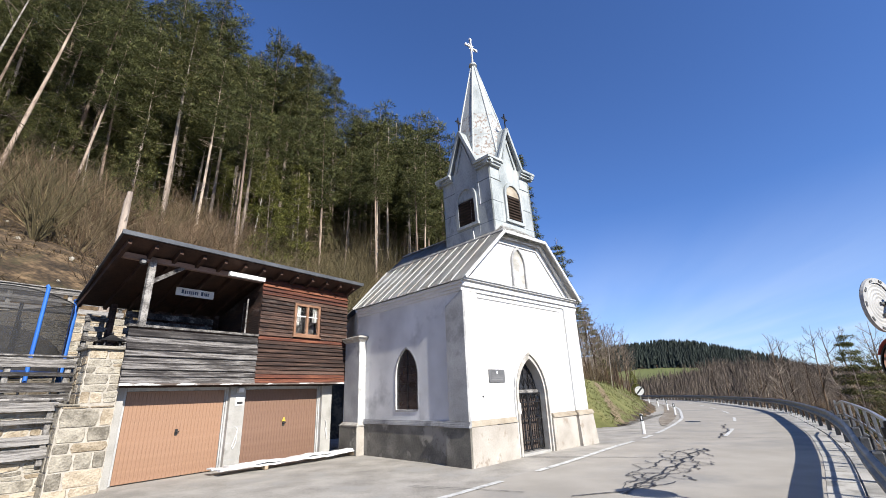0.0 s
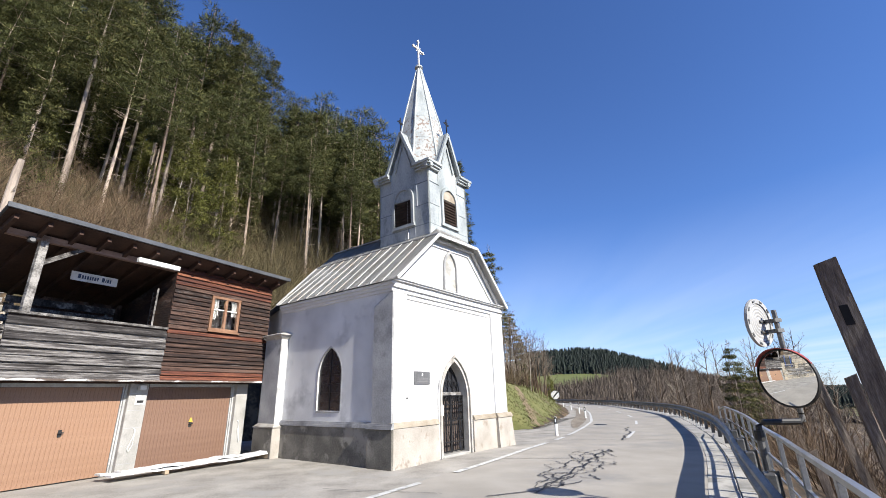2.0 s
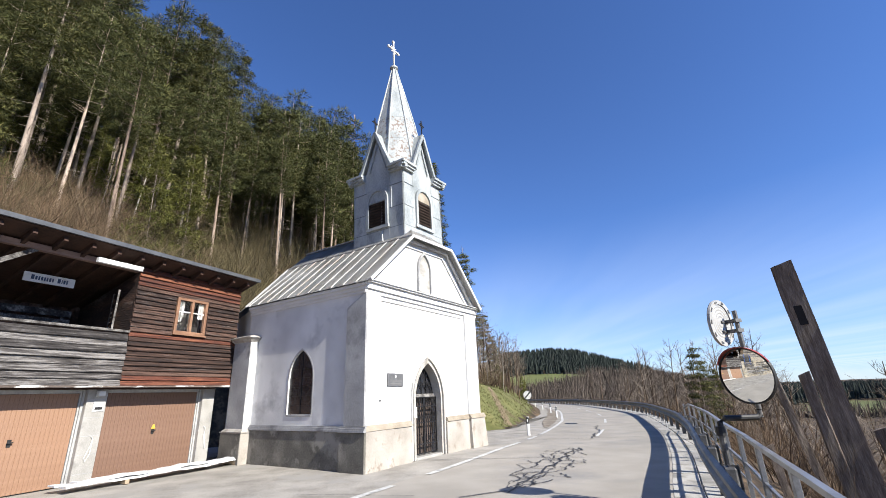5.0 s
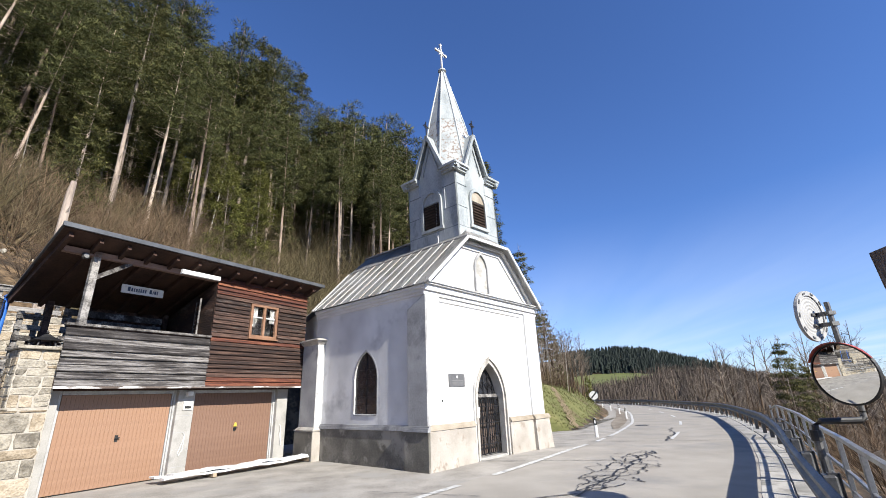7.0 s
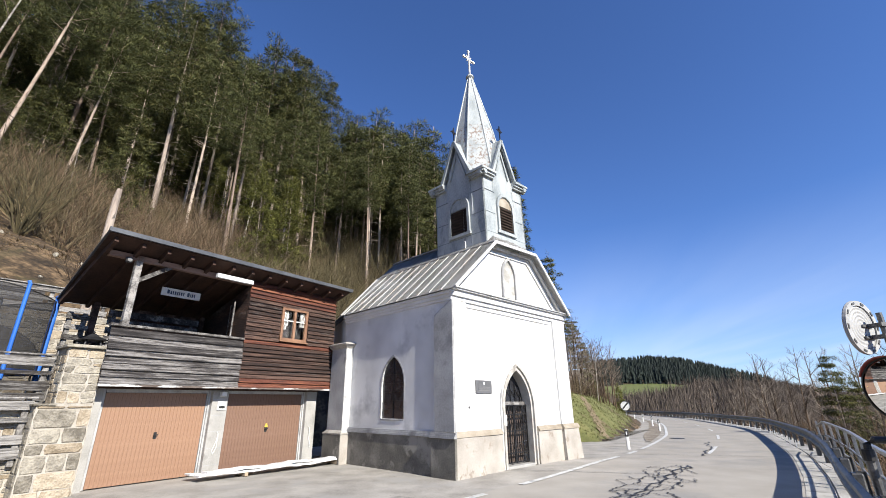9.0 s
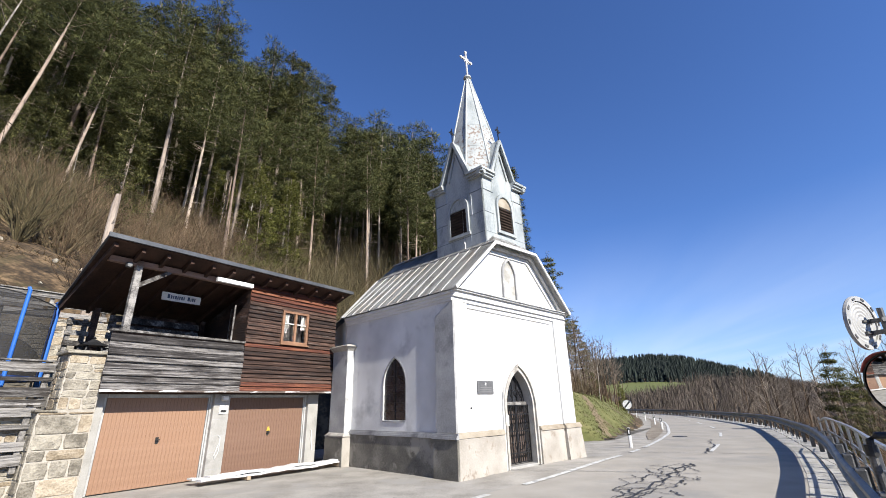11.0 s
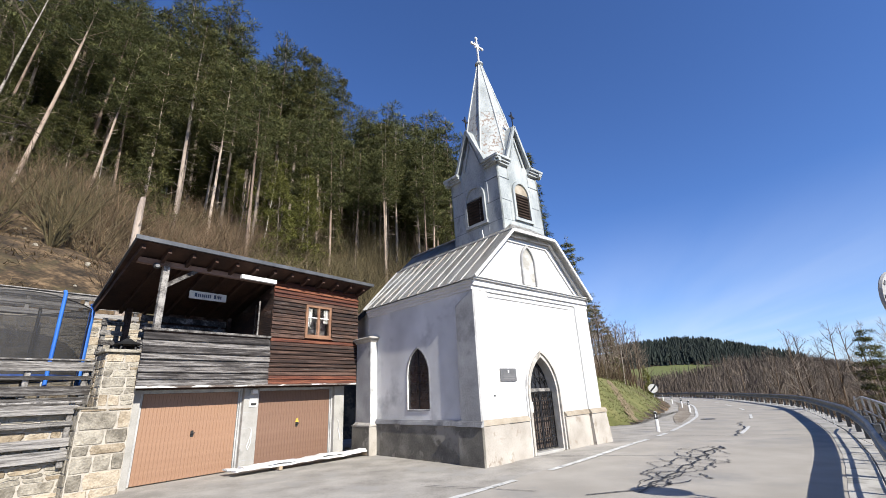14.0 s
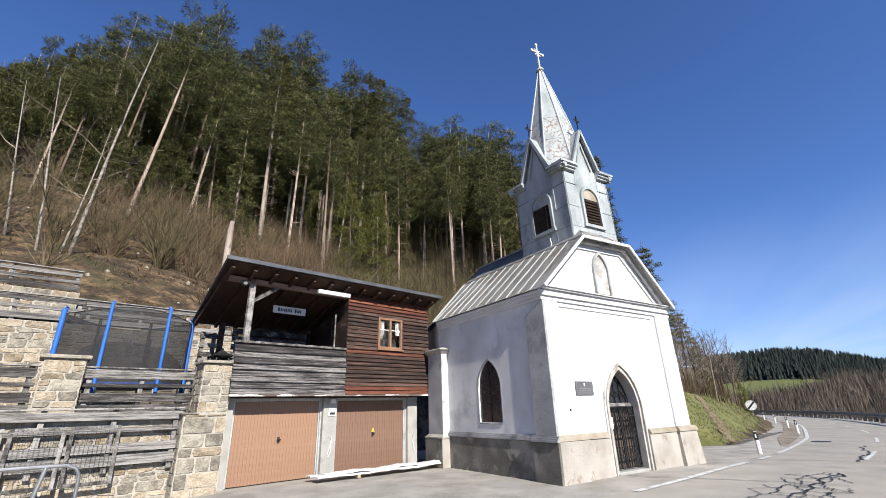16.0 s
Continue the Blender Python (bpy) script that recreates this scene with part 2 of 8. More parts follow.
M_BLUE = material("blue_foam", [(0.016, 0.096, 0.4), (0.024, 0.136, 0.496)], 4, 40, 0.6, 0.02)
M_PAD = material("dark_blue_pad", [(0.008, 0.02, 0.07), (0.016, 0.05, 0.2)], 4, 40, 0.6, 0.05)
M_WHITE_PAINT = material("white_paint", [(0.595, 0.595, 0.586), (0.68, 0.68, 0.671)], 5, 50, 0.5, 0.02, stain=(0.468, 0.459, 0.442), stain_scale=4)
M_WHITE_FOIL = material("white_wrapped_planks", [(0.527, 0.527, 0.527), (0.663, 0.663, 0.663)], 3, 20, 0.5, 0.25)
M_SIGN_BACK = material("grey_sign_back", [(0.3, 0.3, 0.295), (0.4, 0.4, 0.39)], 4, 40, 0.5, 0.03)
M_RED = material("red_plastic", [(0.25, 0.04, 0.03), (0.36, 0.07, 0.05)], 4, 30, 0.5, 0.02)
M_BLACK = material("black_plastic", [(0.012, 0.012, 0.012), (0.03, 0.03, 0.03)], 4, 30, 0.5, 0.02)
M_LOUVRE = material("dark_brown_louvre", [(0.02, 0.014, 0.011), (0.045, 0.032, 0.026)], 4, 30, 0.9, 0.02, spec=0.05)
M_WINFRAME = material("orange_window_wood", [(0.16, 0.082, 0.048), (0.25, 0.14, 0.085)], 3, 20, 0.6, 0.08)
M_CURTAIN = material("white_curtain", [(0.3, 0.3, 0.3), (0.45, 0.45, 0.45)], 4, 40, 0.9, 0.05)
M_PATH = material("trodden_earth", [(0.08, 0.064, 0.03), (0.135, 0.1, 0.058), (0.19, 0.145, 0.092)], 3, 30, 0.95, 0.3)
M_GRASS_GROUND = material("spring_grass", [(0.05, 0.056, 0.014), (0.1, 0.104, 0.03), (0.155, 0.142, 0.055)], 0.7, 11, 0.95, 0.5, spread=0.18, stain=(0.11, 0.08, 0.045), stain_scale=0.4, stain_at=(0.56, 0.66))
M_FOREST_FLOOR = material("leaf_litter", [(0.016, 0.011, 0.006), (0.052, 0.034, 0.018), (0.15, 0.1, 0.055)], 1.3, 7, 0.95, 0.8, spread=0.12, stain=(0.04, 0.037, 0.015), stain_scale=0.25, stain_at=(0.55, 0.66))
M_MEADOW = material("far_meadow", [(0.07, 0.085, 0.022), (0.105, 0.118, 0.036)], 0.02, 0.3, 0.95, 0.0)
M_FAR_WOOD = material("far_spruce_wood", [(0.009, 0.014, 0.012), (0.018, 0.026, 0.02)], 0.05, 0.6, 0.95, 0.0, per_island=0.3)
M_FAR_BARE = material("far_bare_wood", [(0.046, 0.036, 0.028), (0.082, 0.064, 0.05), (0.125, 0.101, 0.081)], 0.08, 0.7, 0.95, 0.0, per_island=0.4)
M_BARK_PINE = material("pine_bark", [(0.11, 0.078, 0.06), (0.27, 0.205, 0.16), (0.42, 0.34, 0.275)], 1.5, 9, 0.95, 0.4, spread=0.2, stretch=(2, 2, 0.5), per_object=0.4)
M_BARK_SPRUCE = material("spruce_bark", [(0.09, 0.07, 0.056), (0.22, 0.178, 0.146), (0.35, 0.29, 0.24)], 1.5, 9, 0.95, 0.4, spread=0.2, stretch=(2, 2, 0.5), per_object=0.2)
M_BARK_BIRCH = material("pale_birch_bark", [(0.105, 0.09, 0.075), (0.255, 0.225, 0.191), (0.36, 0.33, 0.292)], 2.5, 12, 0.8, 0.2, spread=0.14, stretch=(1, 1, 2.5), per_object=0.15)
M_TWIG = material("bare_twig", [(0.02, 0.012, 0.007), (0.068, 0.042, 0.024), (0.16, 0.108, 0.064)], 0.8, 12, 0.9, 0.1, spread=0.2, per_object=0.3)
M_TWIG_PALE = material("pale_twig", [(0.028, 0.02, 0.01), (0.082, 0.06, 0.031), (0.185, 0.14, 0.082)], 0.8, 12, 0.9, 0.1, spread=0.2, per_object=0.3)
M_TWIG_GREY = material("grey_twig", [(0.055, 0.042, 0.032), (0.15, 0.119, 0.09), (0.29, 0.242, 0.192)], 0.8, 12, 0.9, 0.1, spread=0.2, per_object=0.3)
M_TWIG_GREEN = material("budding_twig", [(0.032, 0.025, 0.011), (0.08, 0.064, 0.029), (0.15, 0.122, 0.062)], 2, 12, 0.9, 0.1, spread=0.2, per_object=0.3)


def foliage(name, dark, mid, light):
    m = material(name, [dark, mid, light], 0.7, 3, 0.75, 0.0, spread=0.13, per_island=0.12, spec=0.2)
    n, l = m.node_tree.nodes, m.node_tree.links
    b, out = n["Principled BSDF"], n["Material Output"]
    tr = n.new("ShaderNodeBsdfTranslucent")
    col = b.inputs["Base Color"].links[0].from_socket
    l.new(col, tr.inputs[0])
    mx = n.new("ShaderNodeMixShader")
    mx.inputs[0].default_value = 0.14
    l.new(b.outputs[0], mx.inputs[1])
    l.new(tr.outputs[0], mx.inputs[2])
    l.new(mx.outputs[0], out.inputs[0])
    return m


M_NEEDLE_PINE = foliage("pine_needles", (0.016, 0.02, 0.007), (0.056, 0.063, 0.021), (0.13, 0.132, 0.045))
M_NEEDLE_SPRUCE = foliage("spruce_needles", (0.018, 0.023, 0.008), (0.064, 0.069, 0.023), (0.155, 0.148, 0.05))
# lighter copy of the spruce needles, with sunlight put into the colour
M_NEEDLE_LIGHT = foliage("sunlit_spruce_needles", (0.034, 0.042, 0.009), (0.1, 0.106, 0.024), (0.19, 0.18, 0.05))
M_GRASS = foliage("grass_blades", (0.04, 0.05, 0.014), (0.085, 0.094, 0.028), (0.18, 0.16, 0.08))
M_LITTER = foliage("dry_stalks", (0.05, 0.036, 0.019), (0.115, 0.084, 0.044), (0.22, 0.17, 0.095))


def simple(name, colour, rough, metal=0.0, **extra):
    m = bpy.data.materials.new(name)
    m.use_nodes = True
    b = m.node_tree.nodes["Principled BSDF"]
    b.inputs["Base Color"].default_value = (*colour, 1)
    b.inputs["Roughness"].default_value = rough
    b.inputs["Metallic"].default_value = metal
    for k, v in extra.items():
        b.inputs[k.replace("_", " ")].default_value = v
    return m


M_MIRROR = simple("mirror_glass", (0.86, 0.88, 0.88), 0.02, 1.0)
M_PANE = simple("window_glass", (1, 1, 1), 0.02, 0.0, Transmission_Weight=1.0, IOR=1.45)
M_YELLOW = simple("yellow_plastic", (0.5, 0.34, 0.06), 0.4)
M_INK = simple("dark_blue_ink", (0.03, 0.05, 0.11), 0.6)
M_REFLECT = simple("white_reflector", (0.75, 0.75, 0.75), 0.3)

M_NET = bpy.data.materials.new("black_safety_net")
M_NET.use_nodes = True
_n, _l = M_NET.node_tree.nodes, M_NET.node_tree.links
_t = _n.new("ShaderNodeBsdfTransparent")
_m = _n.new("ShaderNodeMixShader")
_m.inputs[0].default_value = 0.66
_n["Principled BSDF"].inputs["Base Color"].default_value = (0.02, 0.02, 0.022, 1)
_n["Principled BSDF"].inputs["Roughness"].default_value = 0.9
_l.new(_t.outputs[0], _m.inputs[1])
_l.new(_n["Principled BSDF"].outputs[0], _m.inputs[2])
_l.new(_m.outputs[0], _n["Material Output"].inputs[0])


# ---- building blocks ----
def mesh_of(name, bm, mat, smooth=False):
    me = bpy.data.meshes.new(name)
    bmesh.ops.recalc_face_normals(bm, faces=bm.faces[:])
    bm.to_mesh(me)
    bm.free()
    for m in (mat if isinstance(mat, (list, tuple)) else [mat]):
        me.materials.append(m)
    if smooth:
        for p in me.polygons:
            p.use_smooth = True
    return me


def thing(name, m, label, category, group="", kind=""):
    ob = new(name)
    ob.empty_display_size = 0.2
    ob.matrix_world = m
    return tagged(ob, label, category, group, kind)


def part(name, bm, mat, parent, label="", smooth=False):
    ob = new(name, mesh_of(name, bm, mat, smooth))
    ob.parent = parent
    return tagged(ob, label)


def solid(name, bm, mat, label, category="", group="", kind="", smooth=False, m=None):
    ob = new(name, mesh_of(name, bm, mat, smooth))
    if m is not None:
        ob.matrix_world = m
    return tagged(ob, label, category, group, kind)


def piece(name, me, parent, m):
    ob = new(name, me)
    ob.parent = parent
    ob.matrix_basis = m
    return ob


def B():
    return bmesh.new()


def box(bm, x0, x1, y0, y1, z0, z1, bevel=0.0):
    vs = [bm.verts.new((x, y, z)) for x in (x0, x1) for y in (y0, y1) for z in (z0, z1)]
    fs = [bm.faces.new([vs[i] for i in q]) for q in ((0, 1, 3, 2), (4, 6, 7, 5), (0, 4, 5, 1), (2, 3, 7, 6), (0, 2, 6, 4), (1, 5, 7, 3))]
    if bevel:
        es = list({e for f in fs for e in f.edges})
        bmesh.ops.bevel(bm, geom=es, offset=bevel, segments=1, affect="EDGES")
    return bm


def loft(bm, a, b, cap=True):
    """Skin between two rings of points of the same count."""
    va = [bm.verts.new(p) for p in a]
    vb = [bm.verts.new(p) for p in b]
    n = len(a)
    for i in range(n):
        j = (i + 1) % n
        bm.faces.new((va[i], va[j], vb[j], vb[i]))
    if cap:
        bm.faces.new(va[::-1])
        bm.faces.new(vb)
    return bm


def beam(bm, p, q, w, h, up=(0, 0, 1)):
    """A straight square-edged bar from p to q."""
    p, q = Vector(p), Vector(q)
    d = (q - p).normalized()
    s = d.cross(Vector(up))
    s = s.normalized() if s.length > 1e-4 else Vector((1, 0, 0))
    u = s.cross(d).normalized()
    ring = [(-w / 2, -h / 2), (w / 2, -h / 2), (w / 2, h / 2), (-w / 2, h / 2)]
    return loft(bm, [p + s * a + u * b for a, b in ring], [q + s * a + u * b for a, b in ring])


def tube(bm, pts, radii, sides=8, cap=True):
    pts = [Vector(p) for p in pts]
    if not isinstance(radii, (list, tuple)):
        radii = [radii] * len(pts)
    rings = []
    for i, p in enumerate(pts):
        d = (pts[min(i + 1, len(pts) - 1)] - pts[max(i - 1, 0)]).normalized()
        s = d.cross(Vector((0.13, 0.31, 1)) if abs(d.z) < 0.95 else Vector((1, 0.2, 0))).normalized()
        u = s.cross(d)
        rings.append([bm.verts.new(p + (s * math.cos(a) + u * math.sin(a)) * radii[i]) for a in (2 * math.pi * k / sides for k in range(sides))])
    for a, b in zip(rings, rings[1:]):
        for i in range(sides):
            j = (i + 1) % sides
            bm.faces.new((a[i], a[j], b[j], b[i]))
    if cap:
        bm.faces.new(rings[0][::-1])
        bm.faces.new(rings[-1])
    return bm


def extrude_poly(bm, poly, put, d0, d1):
    """A flat outline (s, z) drawn out from depth d0 to d1; put(s, z, d) gives the place."""
    return loft(bm, [put(s, z, d0) for s, z in poly], [put(s, z, d1) for s, z in poly])


def arch(cx, a, zb, zs, zp, n=8, e=0.0):
    """Outline of a pointed arch, from the left foot over the peak to the right foot, widened by e."""
    a2, zp2 = a + e, zp + e * 1.35
    h = zp2 - zs
    c = (h * h - a2 * a2) / (2 * a2)
    r = c + a2
    left = []
    top = math.atan2(h, c)
    for i in range(n + 1):
        th = top * i / n
        left.append((cx + c - r * math.cos(th), zs + r * math.sin(th)))
    pts = [(cx - a2, zb)] + left
    right = [(2 * cx - x, z) for x, z in reversed(pts[:-1])]
    return pts + right


def wall_with_arch(bm, put, s0, s1, z0, z1, outline, thick):
    """A wall s0..s1, z0..z1 with an arched hole that goes right through."""
    def quad(a, b, c, d):
        bm.faces.new([bm.verts.new(p) for p in (a, b, c, d)])
    xl, xr, zb = outline[0][0], outline[-1][0], outline[0][1]
    for dep in (0.0, thick):
        q = lambda s, z: put(s, z, dep)
        quad(q(s0, z0), q(xl, z0), q(xl, z1), q(s0, z1))
        quad(q(xr, z0), q(s1, z0), q(s1, z1), q(xr, z1))
        if zb > z0 + 1e-4:
            quad(q(xl, z0), q(xr, z0), q(xr, zb), q(xl, zb))
        for a, b in zip(outline[1:-1], outline[2:-1]):
            quad(q(*a), q(*b), q(b[0], z1), q(a[0], z1))
    for a, b in zip(outline, outline[1:]):
        quad(put(*a, 0), put(*b, 0), put(*b, thick), put(*a, thick))
    quad(put(xl, zb, 0), put(xr, zb, 0), put(xr, zb, thick), put(xl, zb, thick))
    edge = [(s0, z0), (s1, z0), (s1, z1), (s0, z1)]
    for a, b in zip(edge, edge[1:] + edge[:1]):
        quad(put(*a, 0), put(*b, 0), put(*b, thick), put(*a, thick))
    bmesh.ops.remove_doubles(bm, verts=bm.verts[:], dist=1e-5)
    return bm


def arch_band(bm, put, inner, outer, d0, d1):
    """A moulding between two arch outlines, from depth d0 (proud, negative) to d1."""
    n = len(inner)
    vi0, vo0, vi1, vo1 = ([bm.verts.new(put(*p, d)) for p in o] for o, d in ((inner, d0), (outer, d0), (inner, d1), (outer, d1)))
    for i in range(n - 1):
        bm.faces.new((vi0[i], vi0[i + 1], vo0[i + 1], vo0[i]))
        bm.faces.new((vo0[i], vo0[i + 1], vo1[i + 1], vo1[i]))
        bm.faces.new((vi0[i + 1], vi0[i], vi1[i], vi1[i + 1]))
    for k in (0, n - 1):
        bm.faces.new((vi0[k], vo0[k], vo1[k], vi1[k]))
    return bm


# ---- lie of the land ----
def spline(pts, n):
    """n points evenly spread on a smooth curve through pts."""
    pts = [Vector(p).to_2d() if len(p) == 3 else Vector(p) for p in pts]
    out = []
    for i in range(len(pts) - 1):
        a, b, c, d = pts[max(i - 1, 0)], pts[i], pts[i + 1], pts[min(i + 2, len(pts) - 1)]
        for k in range(24):
            t = k / 24
            out.append(0.5 * (2 * b + (c - a) * t + (2 * a - 5 * b + 4 * c - d) * t * t + (3 * b - a - 3 * c + d) * t ** 3))
    out.append(pts[-1])
    acc = [0.0]
    for p, q in zip(out, out[1:]):
        acc.append(acc[-1] + (q - p).length)
    res, j = [], 0
    for k in range(n):
        want = acc[-1] * k / (n - 1)
        while j < len(acc) - 2 and acc[j + 1] < want:
            j += 1
        f = (want - acc[j]) / max(1e-9, acc[j + 1] - acc[j])
        res.append(out[j].lerp(out[j + 1], f))
    return res


RAIL = spline([(-13, -19), (-6.4, -9.6), (0.8, 0.1), (5.3, 6.1), (9.1, 10.95), (13.3, 17.0), (20.3, 28.5), (25, 39), (32.5, 58.6), (37, 75), (43, 105), (48, 150)], 240)
LEFT = spline([(-26, -18), (-15, -6.0), (-5.2, 3.0), (1.25, 9.7), (4.4, 13.4), (7.45, 17.25), (11.4, 23.4), (14.3, 28.8), (21, 43), (27.8, 61), (37.6, 93), (42, 130), (43, 150)], 240)
FOOT = [(-90, -95, 6, .6), (-26.8, -5.4, 5.3, .6), (-12.6, 13.7, 4.9, .6), (-9, 19, 3.8, .6), (-4.5, 22.3, 2.0, .62), (2, 22.6, 0.8, .62), (7.5, 21.4, 0, .6), (9.1, 24.4, 0, .6),
        (12.2, 29.6, 0, .55), (15.6, 35.8, 0, .5), (21.5, 50, 0, .5), (30, 71, 0, .45), (38, 100, 0, .4), (43, 150, 0, .4), (44, 300, 0, .3)]


def base_z(y):
    return -0.012 * min(max(0.0, y - 14.0), 130.0)


def off_line(x, y, pts):
    """Signed distance to a polyline, positive to its left, and the place along it."""
    best, at = 1e18, (0.0, 0, 0.0)
    for i in range(len(pts) - 1):
        ax, ay, bx, by = pts[i][0], pts[i][1], pts[i + 1][0], pts[i + 1][1]
        dx, dy = bx - ax, by - ay
        f = max(0.0, min(1.0, ((x - ax) * dx + (y - ay) * dy) / (dx * dx + dy * dy)))
        ex, ey = x - ax - f * dx, y - ay - f * dy
        d2 = ex * ex + ey * ey
        if d2 < best:
            best, at = d2, (math.copysign(math.sqrt(d2), dx * ey - dy * ex), i, f)
    return at


RAIL_COARSE = [tuple(p) for p in RAIL[::8]] + [tuple(RAIL[-1]), (49, 400)]


def smooth(t):
    t = max(0.0, min(1.0, t))
    return t * t * (3 - 2 * t)


RIDGE = [(15, 3.3), (20, 3.45), (25.8, 3.7), (28.8, 3.4), (31.5, 2.7), (33.7, 2.05), (38, 0.9), (44, -0.3), (48, -1.2), (75, -1.2), (110, 1.5)]


def terrain(x, y):
    s, i, f = off_line(x, y, FOOT)
    b = base_z(y)
    d = math.hypot(x, y)
    az = math.degrees(math.atan2(x, y))
    rough = noise.noise((x * 0.11, y * 0.11, 0)) * 0.9 + noise.noise((x * 0.33, y * 0.33, 5)) * 0.3
    if s > 0:
        a, c = FOOT[i], FOOT[i + 1]
        z0, sl = a[2] + (c[2] - a[2]) * f, a[3] + (c[3] - a[3]) * f
        # a steep grass bank with a flat top beyond the chapel
        wb = smooth((x - 5.5) / 3)
        bank = 0.85 * min(s, 2.7) + 0.16 * max(0, min(s - 2.7, 9)) + sl * max(0, min(s - 11.7, 50.3))
        up = sl * min(s, 95) * (1 - wb) + bank * wb + 0.3 * max(0, min(s - 95, 60)) + 0.05 * max(0, min(s - 130, 400))
        return b + z0 * smooth(s / 0.6) + up + rough * smooth(s / 5)
    r = -off_line(x, y, RAIL_COARSE)[0]
    if r <= 0.7:
        return b
    valley = b - 0.62 * min(r - 0.7, 20) + rough * smooth((r - 1) / 5) * 0.6
    # the far side of the valley
    ridge = RIDGE[0][1]
    for (a0, e0), (a1, e1) in zip(RIDGE, RIDGE[1:]):
        if az >= a0:
            ridge = e0 + (e1 - e0) * min(1.0, (az - a0) / (a1 - a0))
    top = 1.65 + 460 * math.tan(radians(ridge))
    far = smooth((d - 120) / 340)
    z = valley * (1 - far) + (top + 5 * noise.noise((x * 0.006, y * 0.006, 2))) * far
    return z + 3 * smooth((d - 900) / 900)


def shifted_line(pts, e):
    """A line moved sideways by a wavering e, positive to the left."""
    out = []
    for i, p in enumerate(pts):
        d = pts[min(i + 1, len(pts) - 1)] - pts[max(i - 1, 0)]
        out.append(p + Vector((-d.y, d.x)).normalized() * e * (1 + 0.35 * math.sin(i * 1.7 + e)))
    return out


def grow(c, n, lo, hi, k=4.2):
    """Lines of a grid that lie close together near c and spread outwards."""
    out = []
    for i in range(n):
        t = 2 * i / (n - 1) - 1
        w = math.sinh(k * abs(t)) / math.sinh(k)
        out.append(c + (hi - c) * w if t > 0 else c - (c - lo) * w)
    return out


gx, gy = grow(2.0, 210, -2600, 2600, 5.8), grow(22.0, 210, -2600, 2600, 5.8)
verts, faces, mats = [], [], []
for y in gy:
    for x in gx:
        z = terrain(x, y)
        s = off_line(x, y, FOOT)[0]
        r = off_line(x, y, RAIL_COARSE)[0]
        if s < 0.3 and r > -1.2:
            z -= 0.08
        verts.append((x, y, z))
for j in range(209):
    for i in range(209):
        a = j * 210 + i
        faces.append((a, a + 1, a + 211, a + 210))
        x, y = (gx[i] + gx[i + 1]) / 2, (gy[j] + gy[j + 1]) / 2
        d, az = math.hypot(x, y), math.degrees(math.atan2(x, y))
        s = off_line(x, y, FOOT)[0]
        if s > 0 and d < 420:
            grassy = az > 13 and s < 14 + 3 * noise.noise((x * .1, y * .1, 3)) and d < 110
            mats.append(0 if grassy else 1)
        elif d > 130:
            mats.append(2 if 51 < az < 57 and 235 < d < 330 else 3)
        else:
            mats.append(1)
me = bpy.data.meshes.new("ground")
me.from_pydata(verts, [], faces)
for m in (M_GRASS_GROUND, M_FOREST_FLOOR, M_MEADOW, M_FOREST_FLOOR):
    me.materials.append(m)
me.polygons.foreach_set("material_index", mats)
me.polygons.foreach_set("use_smooth", [True] * len(faces))
# the green field across the valley, a smooth sheet on the hillside
fv, ff = [], []
for i in range(41):
    az = 20.5 + 9.6 * i / 40
    lo, hi = -0.1 + 0.08 * (az - 22), 1.75 - 0.0135 * (az - 24.5) ** 2
    sa, ca = math.sin(radians(az)), math.cos(radians(az))
    ds = []
    for want in (lo, hi):
        d = 150.0
        while d < 420 and math.degrees(math.atan2(terrain(d * sa, d * ca) - 1.65, d)) < want:
            d += 2.0
        ds.append(d)
    for k in range(9):
        d = ds[0] + (ds[1] - ds[0]) * k / 8
        fv.append((d * sa, d * ca, terrain(d * sa, d * ca) + 0.8))
for i in range(40):
    for k in range(8):
        a = i * 9 + k
        ff.append((a, a + 1, a + 10, a + 9))
fm_ = bpy.data.meshes.new("meadow")
fm_.from_pydata(fv, [], ff)
fm_.materials.append(M_MEADOW)
tagged(new("meadow", fm_), "bright green meadow on the far hillside", "meadow", kind="structure")
# a trodden path up the bank
pv, pf = [], []
way = spline([(8.4, 22.9), (9.3, 27.0), (9.9, 30.7), (9.6, 34.5)], 40)
for i, (p, q) in enumerate(zip(shifted_line(way, 0.26), shifted_line(way, -0.26))):
    for k in range(3):
        c = p.lerp(q, k / 2)
        pv.append((c.x, c.y, terrain(c.x, c.y) + 0.03))
for i in range(39):
    for k in range(2):
        a = i * 3 + k
        pf.append((a, a + 1, a + 4, a + 3))
pm_ = bpy.data.meshes.new("footpath")
pm_.from_pydata(pv, [], pf)
pm_.materials.append(M_PATH)
tagged(new("footpath", pm_), "narrow trodden earth path up the grass bank", "footpath", kind="structure")
ground = tagged(new("ground", me), "hilly ground with leaf litter, spring grass and meadow", "ground", kind="structure")


def ribbon(name, left, right, across, mat, lift, label, category):
    """A surface between two lines of the same count."""
    vs, fs = [], []
    for p, q in zip(left, right):
        for k in range(across + 1):
            c = p.lerp(q, k / across)
            vs.append((c.x, c.y, base_z(c.y) + lift))
    w = across + 1
    for i in range(len(left) - 1):
        for k in range(across):
            a = i * w + k
            fs.append((a, a + 1, a + w + 1, a + w))
    m = bpy.data.meshes.new(name)
    m.from_pydata(vs, [], fs)
    m.materials.append(mat)
    return tagged(new(name, m), label, category, kind="structure")


